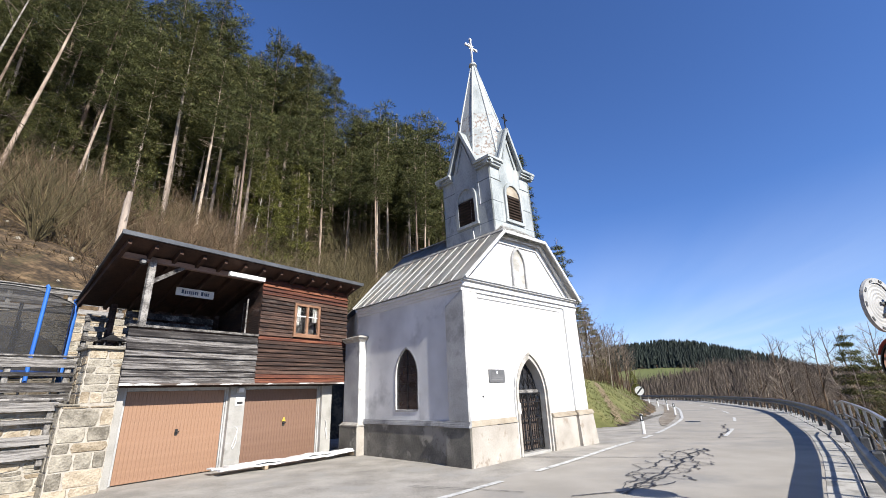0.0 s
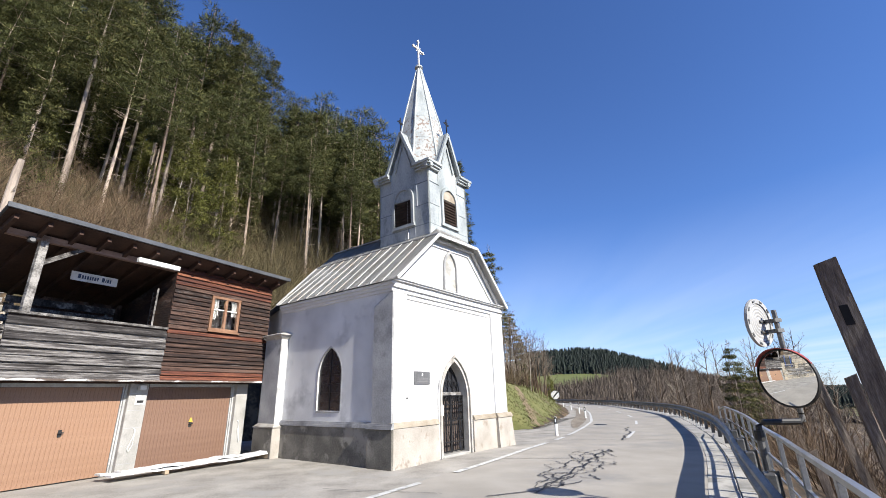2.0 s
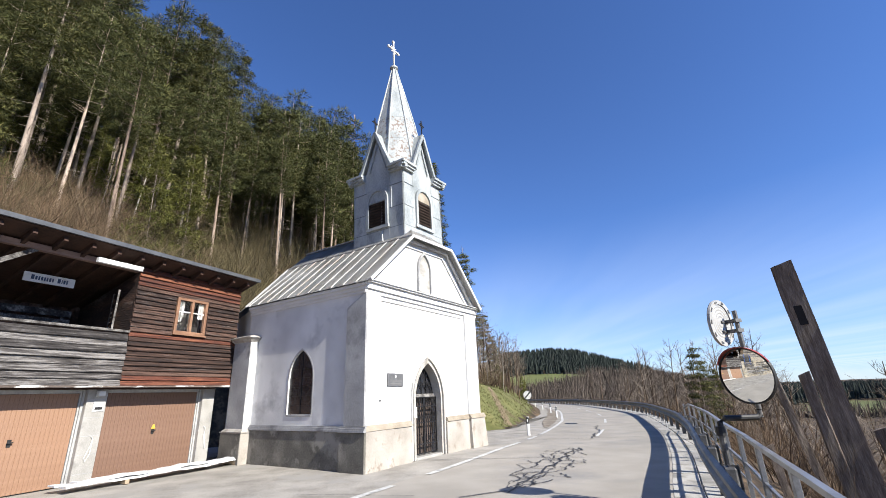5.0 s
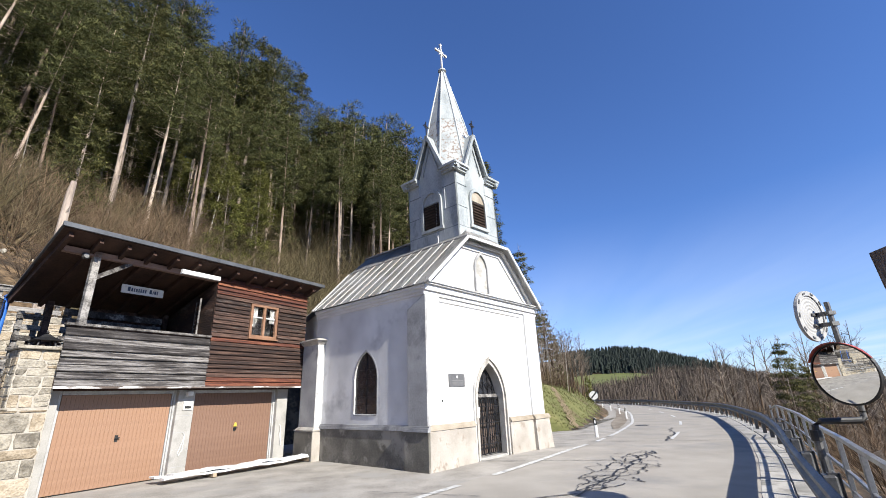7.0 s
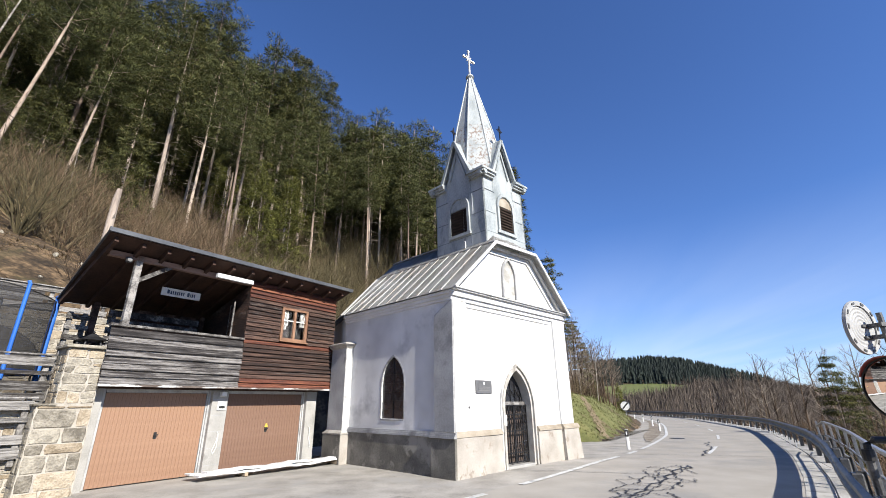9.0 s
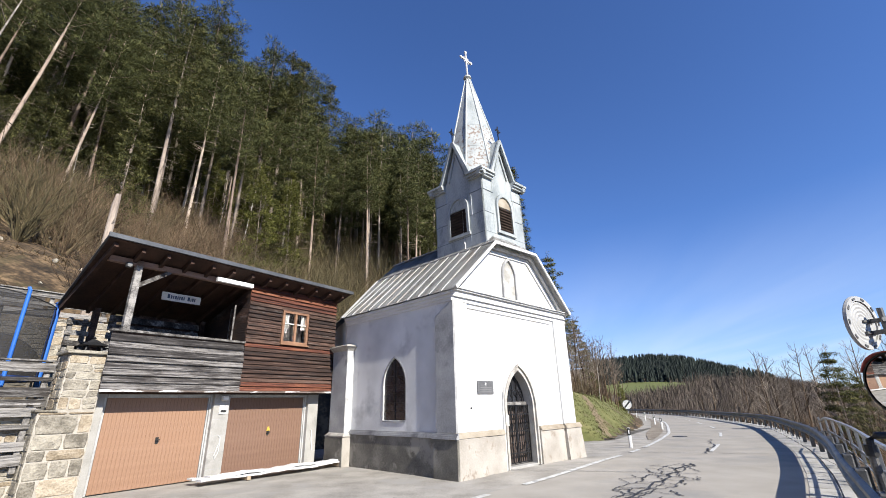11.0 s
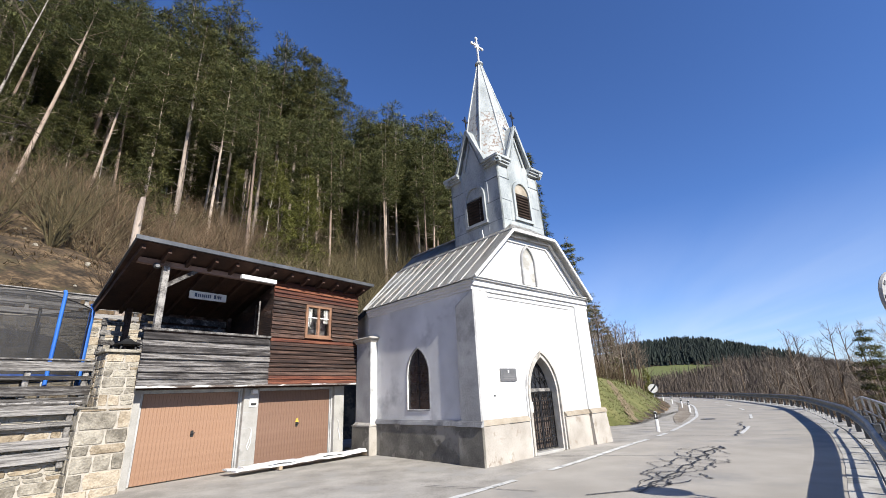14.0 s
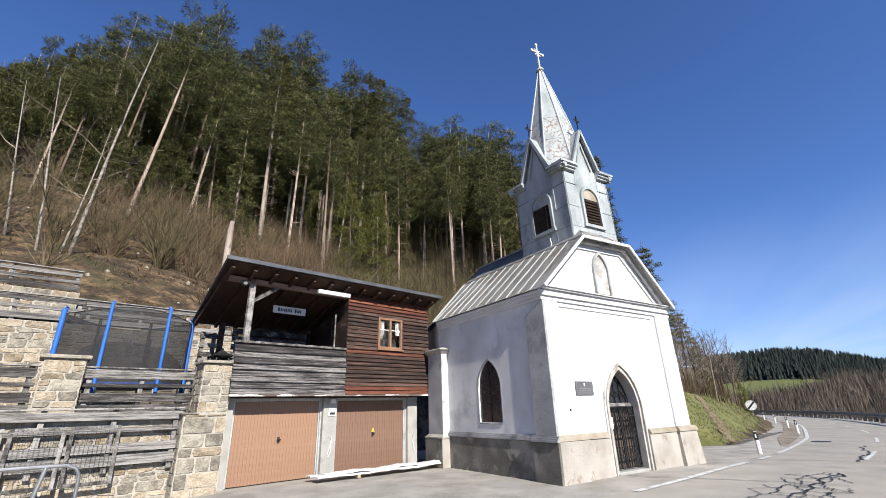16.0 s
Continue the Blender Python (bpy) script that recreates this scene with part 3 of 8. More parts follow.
def shifted(pts, e):
    """A line moved sideways by e, positive to the left."""
    out = []
    for i, p in enumerate(pts):
        d = pts[min(i + 1, len(pts) - 1)] - pts[max(i - 1, 0)]
        out.append(p + Vector((-d.y, d.x)).normalized() * e)
    return out


GUTTER_W = 0.54
road = ribbon("road", shifted(LEFT, 0.12), shifted(RAIL, GUTTER_W), 6, M_ASPHALT, 0.0, "sunlit grey asphalt road with sealed cracks", "road")
FORE_EDGE = spline([(-60, -20), (-30, -4), (-14, 12), (-9, 19), (-4.5, 21.8), (2, 22.2), (7.6, 21.5), (9.2, 24.5), (12.3, 29.7), (15.7, 36), (21.5, 50.2), (30, 71.2), (38, 100), (42.4, 130), (43.2, 150)], 240)
forecourt = ribbon("pavement", FORE_EDGE, shifted(LEFT, 0.1), 8, M_PATCH, -0.012, "worn grey asphalt forecourt with gravel at its edge", "pavement")
STRIP = spline([(9.6, 21.4), (11.8, 26.4), (16.2, 35.2), (24.4, 53.8), (38.2, 92)], 60)
verge = ribbon("verge", STRIP, spline([(9.8, 21.3), (13.9, 28.7), (20.6, 43.2), (27.3, 61.2), (38.4, 92)], 60), 2, M_GRAVEL, 0.006, "strip of brown gravel beside the road", "verge")


def stripe(bm, line, i0, i1, w, lift=0.011):
    pts = line[i0:i1 + 1]
    a, b = shifted(pts, w / 2), shifted(pts, -w / 2)
    va = [bm.verts.new((p.x, p.y, base_z(p.y) + lift)) for p in a]
    vb = [bm.verts.new((p.x, p.y, base_z(p.y) + lift)) for p in b]
    for i in range(len(pts) - 1):
        bm.faces.new((va[i], vb[i], vb[i + 1], va[i + 1]))


LEFT_FINE = spline([tuple(p) for p in LEFT], 1600)
cum = [0.0]
for p, q in zip(LEFT_FINE, LEFT_FINE[1:]):
    cum.append(cum[-1] + (q - p).length)
bmq = B()
# worn stretches of the edge line, by their start and end along y
for y0, y1 in ((7.75, 9.38), (10.27, 15.08), (15.87, 16.87), (17.6, 95.0)):
    inside = [i for i, p in enumerate(LEFT_FINE) if y0 <= p.y <= y1 and cum[i] < 150]
    stripe(bmq, LEFT_FINE, inside[0], inside[-1], 0.15)
solid("edge_marking", bmq, M_LINE, "worn broken white edge line on asphalt", "road marking", kind="structure")
MIDDLE = [a.lerp(b, 0.53) for a, b in zip(shifted(LEFT, 0), shifted(RAIL, GUTTER_W))]
MIDDLE = spline([tuple(p) for p in MIDDLE], 900)
bmq = B()
cm = [0.0]
for p, q in zip(MIDDLE, MIDDLE[1:]):
    cm.append(cm[-1] + (q - p).length)
i = min(range(900), key=lambda k: (MIDDLE[k] - Vector((8.9, 15.4))).length)
for _ in range(9):
    j = i
    while j < 899 and cm[j] - cm[i] < 3.2:
        j += 1
    stripe(bmq, MIDDLE, i, j, 0.12)
    i = j
    while i < 890 and cm[i] - cm[j] < 4.6:
        i += 1
solid("centre_marking", bmq, M_LINE, "faded white centre dashes on the road", "road marking", kind="structure")

# sealed cracks, run as dark branching lines
rng = random.Random(11)
bmq = B()


def crack(pts, w):
    va, vb = [], []
    ps = [Vector(p) for p in pts]
    a, b = shifted(ps, w / 2), shifted(ps, -w / 2)
    for p, q in zip(a, b):
        va.append(bmq.verts.new((p.x, p.y, base_z(p.y) + 0.014)))
        vb.append(bmq.verts.new((q.x, q.y, base_z(q.y) + 0.014)))
    for k in range(len(pts) - 1):
        bmq.faces.new((va[k], vb[k], vb[k + 1], va[k + 1]))


def wander(p, q, n, amp):
    p, q = Vector(p), Vector(q)
    side = Vector((-(q - p).y, (q - p).x)).normalized()
    return [tuple(p.lerp(q, k / n) + side * (rng.uniform(-amp, amp) if 0 < k < n else 0)) for k in range(n + 1)]


AX0, AX1 = Vector((2.75, 7.9)), Vector((6.75, 12.75))
along = (AX1 - AX0).normalized()
across_v = Vector((along.y, -along.x))
crack(wander(AX0, AX1, 22, 0.1), 0.05)
# irregular cells: a jittered grid whose links are partly missing
nodes = []
for k in range(15):
    row = []
    f = k / 14
    wd = (0.24 + 0.42 * smooth(f * 3) * smooth((1.12 - f) * 3)) * rng.uniform(0.8, 1.2)
    for m_ in (-1.0, -0.55, -0.1, 0.35, 0.8):
        c = AX0 + along * (0.5 + 5.6 * f) + across_v * (m_ * wd + 0.1 * math.sin(5 * f))
        row.append(c + Vector((rng.uniform(-.16, .16), rng.uniform(-.16, .16))))
    nodes.append(row)
for k in range(15):
    for m_ in range(5):
        if m_ < 4 and rng.random() < 0.72:
            crack(wander(nodes[k][m_], nodes[k][m_ + 1], 5, 0.045), rng.uniform(0.014, 0.04))
        if k < 14 and rng.random() < (0.88 if 0 < m_ < 4 else 0.55):
            crack(wander(nodes[k][m_], nodes[k + 1][m_], 5, 0.045), rng.uniform(0.014, 0.04))
crack(wander((1.9, 7.9), (2.9, 8.1), 5, 0.03), 0.04)
crack(wander((8.5, 14.9), (8.7, 15.4), 4, 0.05), 0.05)
crack(wander((8.7, 15.4), (10.0, 17.1), 8, 0.12), 0.055)
crack(wander((10.0, 17.1), (11.9, 20.4), 9, 0.14), 0.045)
crack(wander((1.6, 12.6), (5.2, 11.4), 14, 0.03), 0.03)
crack(wander((6.9, 15.6), (11.3, 14.0), 16, 0.04), 0.035)
crack(wander((-0.9, 9.3), (1.2, 8.3), 8, 0.03), 0.02)
solid("crack_sealing", bmq, M_TAR, "black tar lines sealing cracked asphalt", "tar sealing", kind="structure")
bmq = B()
tube(bmq, [(11.9, 23.0, base_z(23) + 0.002), (11.9, 23.0, base_z(23) + 0.012)], 0.34, 20)
solid("manhole_cover", bmq, M_DARK_IRON, "round dark iron manhole cover in the road", "manhole cover")

# gutter of concrete slabs beside the rail
gutter = thing("gutter", Matrix.Identity(4), "pale concrete gutter slabs with dark joints", "gutter", kind="structure")
inner, middle, outer = shifted(RAIL, GUTTER_W - 0.02), shifted(RAIL, 0.42), shifted(RAIL, -0.12)
bmq = B()
stripe(bmq, shifted(RAIL, 0.05), 0, 239, 0.94, -0.02)
part("gutter_bed", bmq, M_TAR, gutter)
RF = spline([tuple(p) for p in RAIL], 1400)
rc = [0.0]
for p, q in zip(RF, RF[1:]):
    rc.append(rc[-1] + (q - p).length)


def rail_at(dist):
    k = min(range(0, 1400), key=lambda i: abs(rc[i] - dist))
    d = (RF[min(k + 1, 1399)] - RF[max(k - 1, 0)]).normalized()
    return RF[k], d


r0 = rc[min(range(1400), key=lambda i: (RF[i] - Vector((2.0, 1.7))).length)]
sl = []
for k in range(70):
    step = 1.03
    p, d = rail_at(r0 - 4 + k * step)
    nrm = Vector((-d.y, d.x))
    for lo, hi, drop in ((0.105, 0.55, 0.0), (-0.362, 0.083, 0.004)):
        c = p + nrm * (lo + hi) / 2
        sl.append((c, d, hi - lo, drop))
slab_b = B()
box(slab_b, -0.505, 0.505, -0.2225, 0.2225, -0.06, 0.0, 0.006)
slab_me = mesh_of("slab", slab_b, M_GUTTER)
for c, d, w, drop in sl:
    piece("slab", slab_me, gutter, Matrix.Translation((c.x, c.y, base_z(c.y) + 0.006 + drop + rng.uniform(-.002, .003))) @ Matrix.Rotation(math.atan2(d.y, d.x) + rng.uniform(-.012, .012), 4, "Z"))

# ---- the steel guard rail and the hand rail behind it ----
guard = thing("guard_rail", Matrix.Identity(4), "weathered steel guard rail along the outer road edge", "guard rail")
prof = [(0.0, 0.0), (0.05, 0.03), (0.05, 0.09), (0.0, 0.13), (0.0, 0.18), (0.05, 0.22), (0.05, 0.28), (0.0, 0.31), (-0.012, 0.31), (0.036, 0.272), (0.036, 0.228), (-0.012, 0.18), (-0.012, 0.13), (0.036, 0.082), (0.036, 0.038), (-0.012, 0.0)]
bmq = B()
line = spline([tuple(p) for p in RAIL], 150)
rings = []
for k, p in enumerate(line):
    d = (line[min(k + 1, 149)] - line[max(k - 1, 0)]).normalized()
    nn = Vector((-d.y, d.x))
    rings.append([bmq.verts.new((p.x + nn.x * a, p.y + nn.y * a, base_z(p.y) + 0.45 + b * 0.95)) for a, b in prof])
for a, b in zip(rings, rings[1:]):
    for q in range(len(prof)):
        w = (q + 1) % len(prof)
        bmq.faces.new((a[q], a[w], b[w], b[q]))
part("rail_beam", bmq, M_STEEL_DULL, guard, "ribbed dull steel beam")
pb = B()
for a in (-0.055, 0.05):
    box(pb, -0.05, 0.05, a, a + 0.006, -0.3, 0.72)
box(pb, -0.004, 0.004, -0.05, 0.05, -0.3, 0.72)
post_me = mesh_of("post", pb, M_STEEL_DULL)
bb = B()
box(bb, -0.09, 0.09, -0.02, 0.12, 0.42, 0.70, 0.02)
spacer_me = mesh_of("spacer", bb, M_STEEL_DULL)
for k in range(64):
    p, d = rail_at(r0 - 6 + 2.0 * k)
    nn = Vector((-d.y, d.x))
    m = Matrix.Translation((p.x - nn.x * 0.16, p.y - nn.y * 0.16, base_z(p.y))) @ Matrix.Rotation(math.atan2(d.y, d.x), 4, "Z")
    piece("post", post_me, guard, m)
    piece("spacer", spacer_me, guard, m)
rb = B()
box(rb, -0.035, 0.035, -0.012, 0.012, -0.05, 0.26)
refl_me = mesh_of("reflector_post", rb, M_WHITE_PAINT)
for k in range(12, 52):
    p, d = rail_at(r0 - 5 + 2.0 * k)
    nn = Vector((-d.y, d.x))
    piece("reflector_post", refl_me, guard, Matrix.Translation((p.x + nn.x * 0.12, p.y + nn.y * 0.12, base_z(p.y))) @ Matrix.Rotation(math.atan2(d.y, d.x), 4, "Z"))

hand_rail = thing("bridge_railing", Matrix.Identity(4), "galvanised steel railing on the embankment edge", "railing")
hl = [rail_at(r0 - 7 + 0.5 * k) for k in range(49)]
hl = [(p + Vector((d.y, -d.x)) * (0.26 + min(0.14, max(0.0, 0.03 * (0.5 * k - 7)))), d) for k, (p, d) in enumerate(hl)]
for nm, zz, w, h in (("top_rail", 1.0, 0.052, 0.046), ("middle_rail", 0.62, 0.03, 0.035), ("lower_rail", 0.4, 0.02, 0.02)):
    bmq = B()
    prev = None
    rgs = []
    for k, (p, d) in enumerate(hl):
        nn = Vector((-d.y, d.x))
        z = zz if k < 46 else zz - 0.05 * (k - 45)
        rgs.append([bmq.verts.new((p.x + nn.x * a, p.y + nn.y * a, base_z(p.y) + z + b)) for a, b in ((-w / 2, -h / 2), (w / 2, -h / 2), (w / 2, h / 2), (-w / 2, h / 2))])
    for a, b in zip(rgs, rgs[1:]):
        for q in range(4):
            bmq.faces.new((a[q], a[(q + 1) % 4], b[(q + 1) % 4], b[q]))
    bmq.faces.new(rgs[0]), bmq.faces.new(rgs[-1])
    part(nm, bmq, M_STEEL, hand_rail)
pb = B()
box(pb, -0.04, 0.04, -0.025, 0.025, -0.4, 0.98, 0.004)
hp_me = mesh_of("upright", pb, M_STEEL)
pb = B()
box(pb, -0.012, 0.012, -0.012, 0.012, 0.42, 1.03)
bar_me = mesh_of("bar", pb, M_STEEL)
for k in range(0, 49, 3):
    p, d = hl[k]
    m = Matrix.Translation((p.x, p.y, base_z(p.y))) @ Matrix.Rotation(math.atan2(d.y, d.x), 4, "Z")
    piece("upright", hp_me, hand_rail, m)


# ---- the chapel ----
W, LEN = 5.6, 5.0
chapel = thing("chapel", pose(0.438, 11.174, 0, 0, 0, 44.28), "small white plastered chapel with a tin-clad bell tower", "chapel")
front = lambda s, z, d: Vector((s, d, z))
side = lambda s, z, d: Vector((d, s, z))
right_side = lambda s, z, d: Vector((W - d, s, z))

DOOR = arch(2.63, 0.64, 0.0, 1.52, 2.56)
bm = B()
wall_with_arch(bm, front, 0.0, W, 0.0, 4.56, DOOR, 0.5)
part("front_wall", bm, M_WHITE, chapel, "bright white front wall")
bm = B()
extrude_poly(bm, [(0.0, 4.56), (W, 4.56), (3.80, 6.25), (1.67, 6.18)], front, 0.02, 0.4)
gable = part("gable", bm, M_WHITE, chapel)
WIN = arch(2.42, 0.5, 1.27, 2.2, 2.97)
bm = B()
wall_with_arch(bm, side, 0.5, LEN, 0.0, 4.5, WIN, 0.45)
part("side_wall", bm, M_WHITE_SIDE, chapel, "side wall in grazing light, mottled grey plaster")
bm = B()
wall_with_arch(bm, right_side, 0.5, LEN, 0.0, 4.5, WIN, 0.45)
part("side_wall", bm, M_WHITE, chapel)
# the choir behind: three sides of a polygon
APSE = [(0.0, LEN), (0.9, 7.3), (W - 0.9, 7.3), (W, LEN)]
for (xa, ya), (xb, yb) in zip(APSE, APSE[1:]):
    bm = B()
    dx, dy = xb - xa, yb - ya
    ll = math.hypot(dx, dy)
    nx, ny = dy / ll * 0.4, -dx / ll * 0.4
    loft(bm, [(xa, ya, 0), (xb, yb, 0), (xb + nx, yb + ny, 0), (xa + nx, ya + ny, 0)], [(xa, ya, 4.5), (xb, yb, 4.5), (xb + nx, yb + ny, 4.5), (xa + nx, ya + ny, 4.5)])
    part("choir_wall", bm, M_WHITE, chapel)
bm = B()
box(bm, 0.3, W - 0.3, 0.3, 7.0, -0.1, 0.03)
part("chapel_floor", bm, M_CONCRETE, chapel)

# plinth with its moulded top
bm = B()
box(bm, -0.07, 1.80, -0.07, -0.002, -0.1, 0.87, 0.01)
part("plinth", bm, M_PLINTH, chapel, "flaking cream plinth")
bm = B()
box(bm, 3.50, W + 0.07, -0.07, -0.002, -0.1, 0.87, 0.01)
part("plinth", bm, M_PLINTH, chapel, "flaking cream plinth")
# side plinth: darker than the front, shade included in the colour
bm = B()
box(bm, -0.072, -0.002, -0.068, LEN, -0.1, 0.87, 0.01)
part("plinth", bm, M_PLINTH_DARK, chapel, "stained plinth, coloured darker for its shaded side")
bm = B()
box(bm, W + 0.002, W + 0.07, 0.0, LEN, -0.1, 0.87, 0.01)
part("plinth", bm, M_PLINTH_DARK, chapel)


def moulding(bm, put, s0, s1, z, steps):
    for z0, z1, d in steps:
        a, b = put(s0, z + z0, -d), put(s1, z + z1, 0.0)
        box(bm, min(a.x, b.x), max(a.x, b.x), min(a.y, b.y), max(a.y, b.y), min(a.z, b.z), max(a.z, b.z))


PL = [(0.0, 0.05, 0.10), (0.05, 0.09, 0.08), (0.09, 0.13, 0.05)]
for put, s0, s1, mat, lab in ((front, -0.08, 1.78, M_SAND, "ochre stone plinth moulding"), (front, 3.52, W + 0.08, M_SAND, "ochre stone plinth moulding"), (side, -0.079, LEN, M_DAMP_SHADE_GREY, "grey plinth moulding on the side wall")):
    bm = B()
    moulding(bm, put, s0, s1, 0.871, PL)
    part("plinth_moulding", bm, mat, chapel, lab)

# corner pilasters
bm = B()
box(bm, 0.0, 0.51, -0.035, -0.002, 1.0, 4.24, 0.006)
part("pilaster", bm, M_WHITE, chapel)
bm = B()
box(bm, 4.86, W, -0.06, -0.002, 1.0, 4.24, 0.006)
pil = part("pilaster", bm, M_WHITE, chapel)
bm = B()
loft(bm, [(-0.075, -0.05, 1.0), (-0.002, -0.05, 1.0), (-0.002, 0.62, 1.0), (-0.075, 0.62, 1.0)], [(-0.075, -0.05, 3.9), (-0.002, -0.05, 3.9), (-0.002, 0.62, 3.9), (-0.075, 0.62, 3.9)])
loft(bm, [(-0.075, -0.05, 3.901), (-0.002, -0.05, 3.901), (-0.002, 0.62, 3.901), (-0.075, 0.62, 3.901)], [(-0.075, -0.05, 4.24), (-0.002, -0.05, 4.24), (-0.002, 0.0, 4.24), (-0.075, 0.0, 4.24)])
part("pilaster", bm, M_DAMP_SHADE_GREY, chapel, "grey weathered corner pilaster")
# side face of the foot, darkened for shade like the side plinth
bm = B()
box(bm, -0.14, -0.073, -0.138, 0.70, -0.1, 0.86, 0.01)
part("pilaster_foot", bm, M_PLINTH_DARK, chapel, "stained pilaster foot, coloured darker for its shaded side")
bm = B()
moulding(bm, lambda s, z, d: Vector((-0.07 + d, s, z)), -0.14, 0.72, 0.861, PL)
part("pilaster_moulding", bm, M_DAMP_SHADE_GREY, chapel)
bm = B()
box(bm, -0.072, 0.94, -0.136, -0.071, -0.1, 0.86, 0.01)
part("pilaster_foot", bm, M_PLINTH, chapel, "flaking cream pilaster foot")
bm = B()
loft(bm, [(4.80, -0.19, -0.1), (W + 0.19, -0.19, -0.1), (W + 0.19, -0.071, -0.1), (4.80, -0.071, -0.1)], [(4.80, -0.15, 0.87), (W + 0.1, -0.15, 0.87), (W + 0.1, -0.071, 0.87), (4.80, -0.071, 0.87)])
part("pilaster_foot", bm, M_PLINTH, chapel, "flaking cream pilaster foot")
bm = B()
moulding(bm, lambda s, z, d: Vector((s, -0.08 + d, z)), 4.78, W + 0.13, 0.871, PL)
part("pilaster_moulding", bm, M_SAND, chapel)

# cornice of the front, with the string course below it
bm = B()
moulding(bm, front, -0.1, W + 0.1, 4.24, [(0.0, 0.11, 0.045), (0.111, 0.27, 0.1), (0.271, 0.31, 0.17)])
part("cornice", bm, M_WHITE, chapel, "white moulded cornice")
bm = B()
box(bm, 0.52, 4.68, -0.03, -0.002, 4.1, 4.19, 0.012)
part("string_course", bm, M_WHITE, chapel)
bm = B()
moulding(bm, side, 0.0, LEN, 4.25, [(0.0, 0.08, 0.04), (0.08, 0.17, 0.08), (0.17, 0.25, 0.13)])
part("cornice", bm, M_WHITE, chapel)
# thin raking verge of the gable, with a cove where the roof oversails the wall
VERGE = [(-0.17, 4.56), (1.66, 6.27), (3.82, 6.34), (W + 0.05, 4.54)]
for (ax, az_), (bx, bz) in zip(VERGE, VERGE[1:]):
    bm = B()
    beam(bm, (ax, -0.30, az_ - 0.03), (bx, -0.30, bz - 0.03), 0.04, 0.085)
    rake = part("raking_verge", bm, M_WHITE, chapel, "thin white verge board")
    # greyed plaster gives the cove the shade under the roof edge
    bm = B()
    beam(bm, (ax + 0.02, -0.05, az_ - 0.11), (bx - 0.02, -0.05, bz - 0.11), 0.1, 0.07)
    part("cove", bm, M_WHITE_GREYED, rake)
bm = B()
inner_g = [(0.27, 4.62), (1.64, 5.98), (3.62, 6.05), (5.12, 4.6)]
for a, b in zip(inner_g, inner_g[1:]):
    beam(bm, (a[0], 0.0, a[1]), (b[0], 0.0, b[1]), 0.05, 0.05)
part("gable_moulding", bm, M_WHITE, chapel)
bm = B()
box(bm, -0.12, W + 0.12, -0.215, 0.0, 4.553, 4.58)
part("cornice_flashing", bm, M_WHITE_GREYED, chapel, "stained tin strip on the cornice")
# niche in the gable
NI = arch(2.58, 0.29, 4.68, 5.4, 5.9)
bm = B()
arch_band(bm, front, NI, arch(2.58, 0.29, 4.68, 5.4, 5.9, e=0.07), -0.05, 0.03)
part("niche_frame", bm, M_DAMP_SHADE_GREY, chapel, "weathered pointed niche frame")
bm = B()
extrude_poly(bm, NI, front, 0.005, 0.03)
part("niche_back", bm, material("niche_plaster", [(0.27, 0.26, 0.235), (0.35, 0.34, 0.315), (0.52, 0.515, 0.5)], 3, 30, 0.9, 0.1, spread=0.1), chapel, "peeling grey niche plaster")

# door: stone surround, iron gate, glazed fanlight
for e0, e1, d, mat in ((-0.014, 0.05, -0.03, M_SURROUND), (0.05, 0.075, -0.012, M_DAMP_SHADE_GREY), (0.075, 0.13, -0.075, M_SURROUND), (0.13, 0.185, -0.04, M_WHITE_GREYED)):
    bm = B()
    arch_band(bm, front, arch(2.63, 0.64, 0.0, 1.52, 2.56, e=e0), arch(2.63, 0.64, 0.0, 1.52, 2.56, e=e1), d, 0.02)
    part("door_surround", bm, mat, chapel)
bm = B()
arch_band(bm, front, arch(2.63, 0.64, 0.0, 1.52, 2.56, e=-0.014), arch(2.63, 0.64, 0.0, 1.52, 2.56, e=-0.001), 0.021, 0.33)
part("door_reveal", bm, M_SURROUND, chapel, "worn grey stone door reveal")
bm = B()
box(bm, 2.0, 3.26, -0.04, 0.5, -0.1, 0.05, 0.02)
part("door_step", bm, M_CONCRETE, chapel, "worn stone door step")
bm = B()
extrude_poly(bm, [p for p in DOOR if p[1] > 1.6], front, 0.26, 0.3)
fanlight = part("fanlight", bm, M_WINDOW, chapel, "dark leaded fanlight")
bm = B()
box(bm, 1.995, 3.265, 0.2, 0.32, 1.58, 1.68)
part("transom", bm, M_WOOD_GREY, chapel, "grey wooden transom")
fan_bars = []
for k in range(5):
    s = 2.17 + 0.23 * k
    fan_bars.append(((s, 0.235, 1.68), (s, 0.235, 2.36 - 1.25 * abs(s - 2.63) ** 1.3), 0.02))
    if k < 4:
        fan_bars += [((s, 0.235, 1.80), (s + 0.23, 0.235, 2.04), 0.015), ((s + 0.23, 0.235, 1.80), (s, 0.235, 2.04), 0.015)]
for p, q, w in fan_bars:
    part("fanlight_bar", beam(B(), p, q, w, w), M_DARK_IRON, fanlight)
bm = B()
box(bm, 1.995, 3.265, 0.34, 0.38, 0.06, 1.58)
part("door_leaf", bm, M_BROWN_DOOR, chapel, "dark wooden door behind the gate")
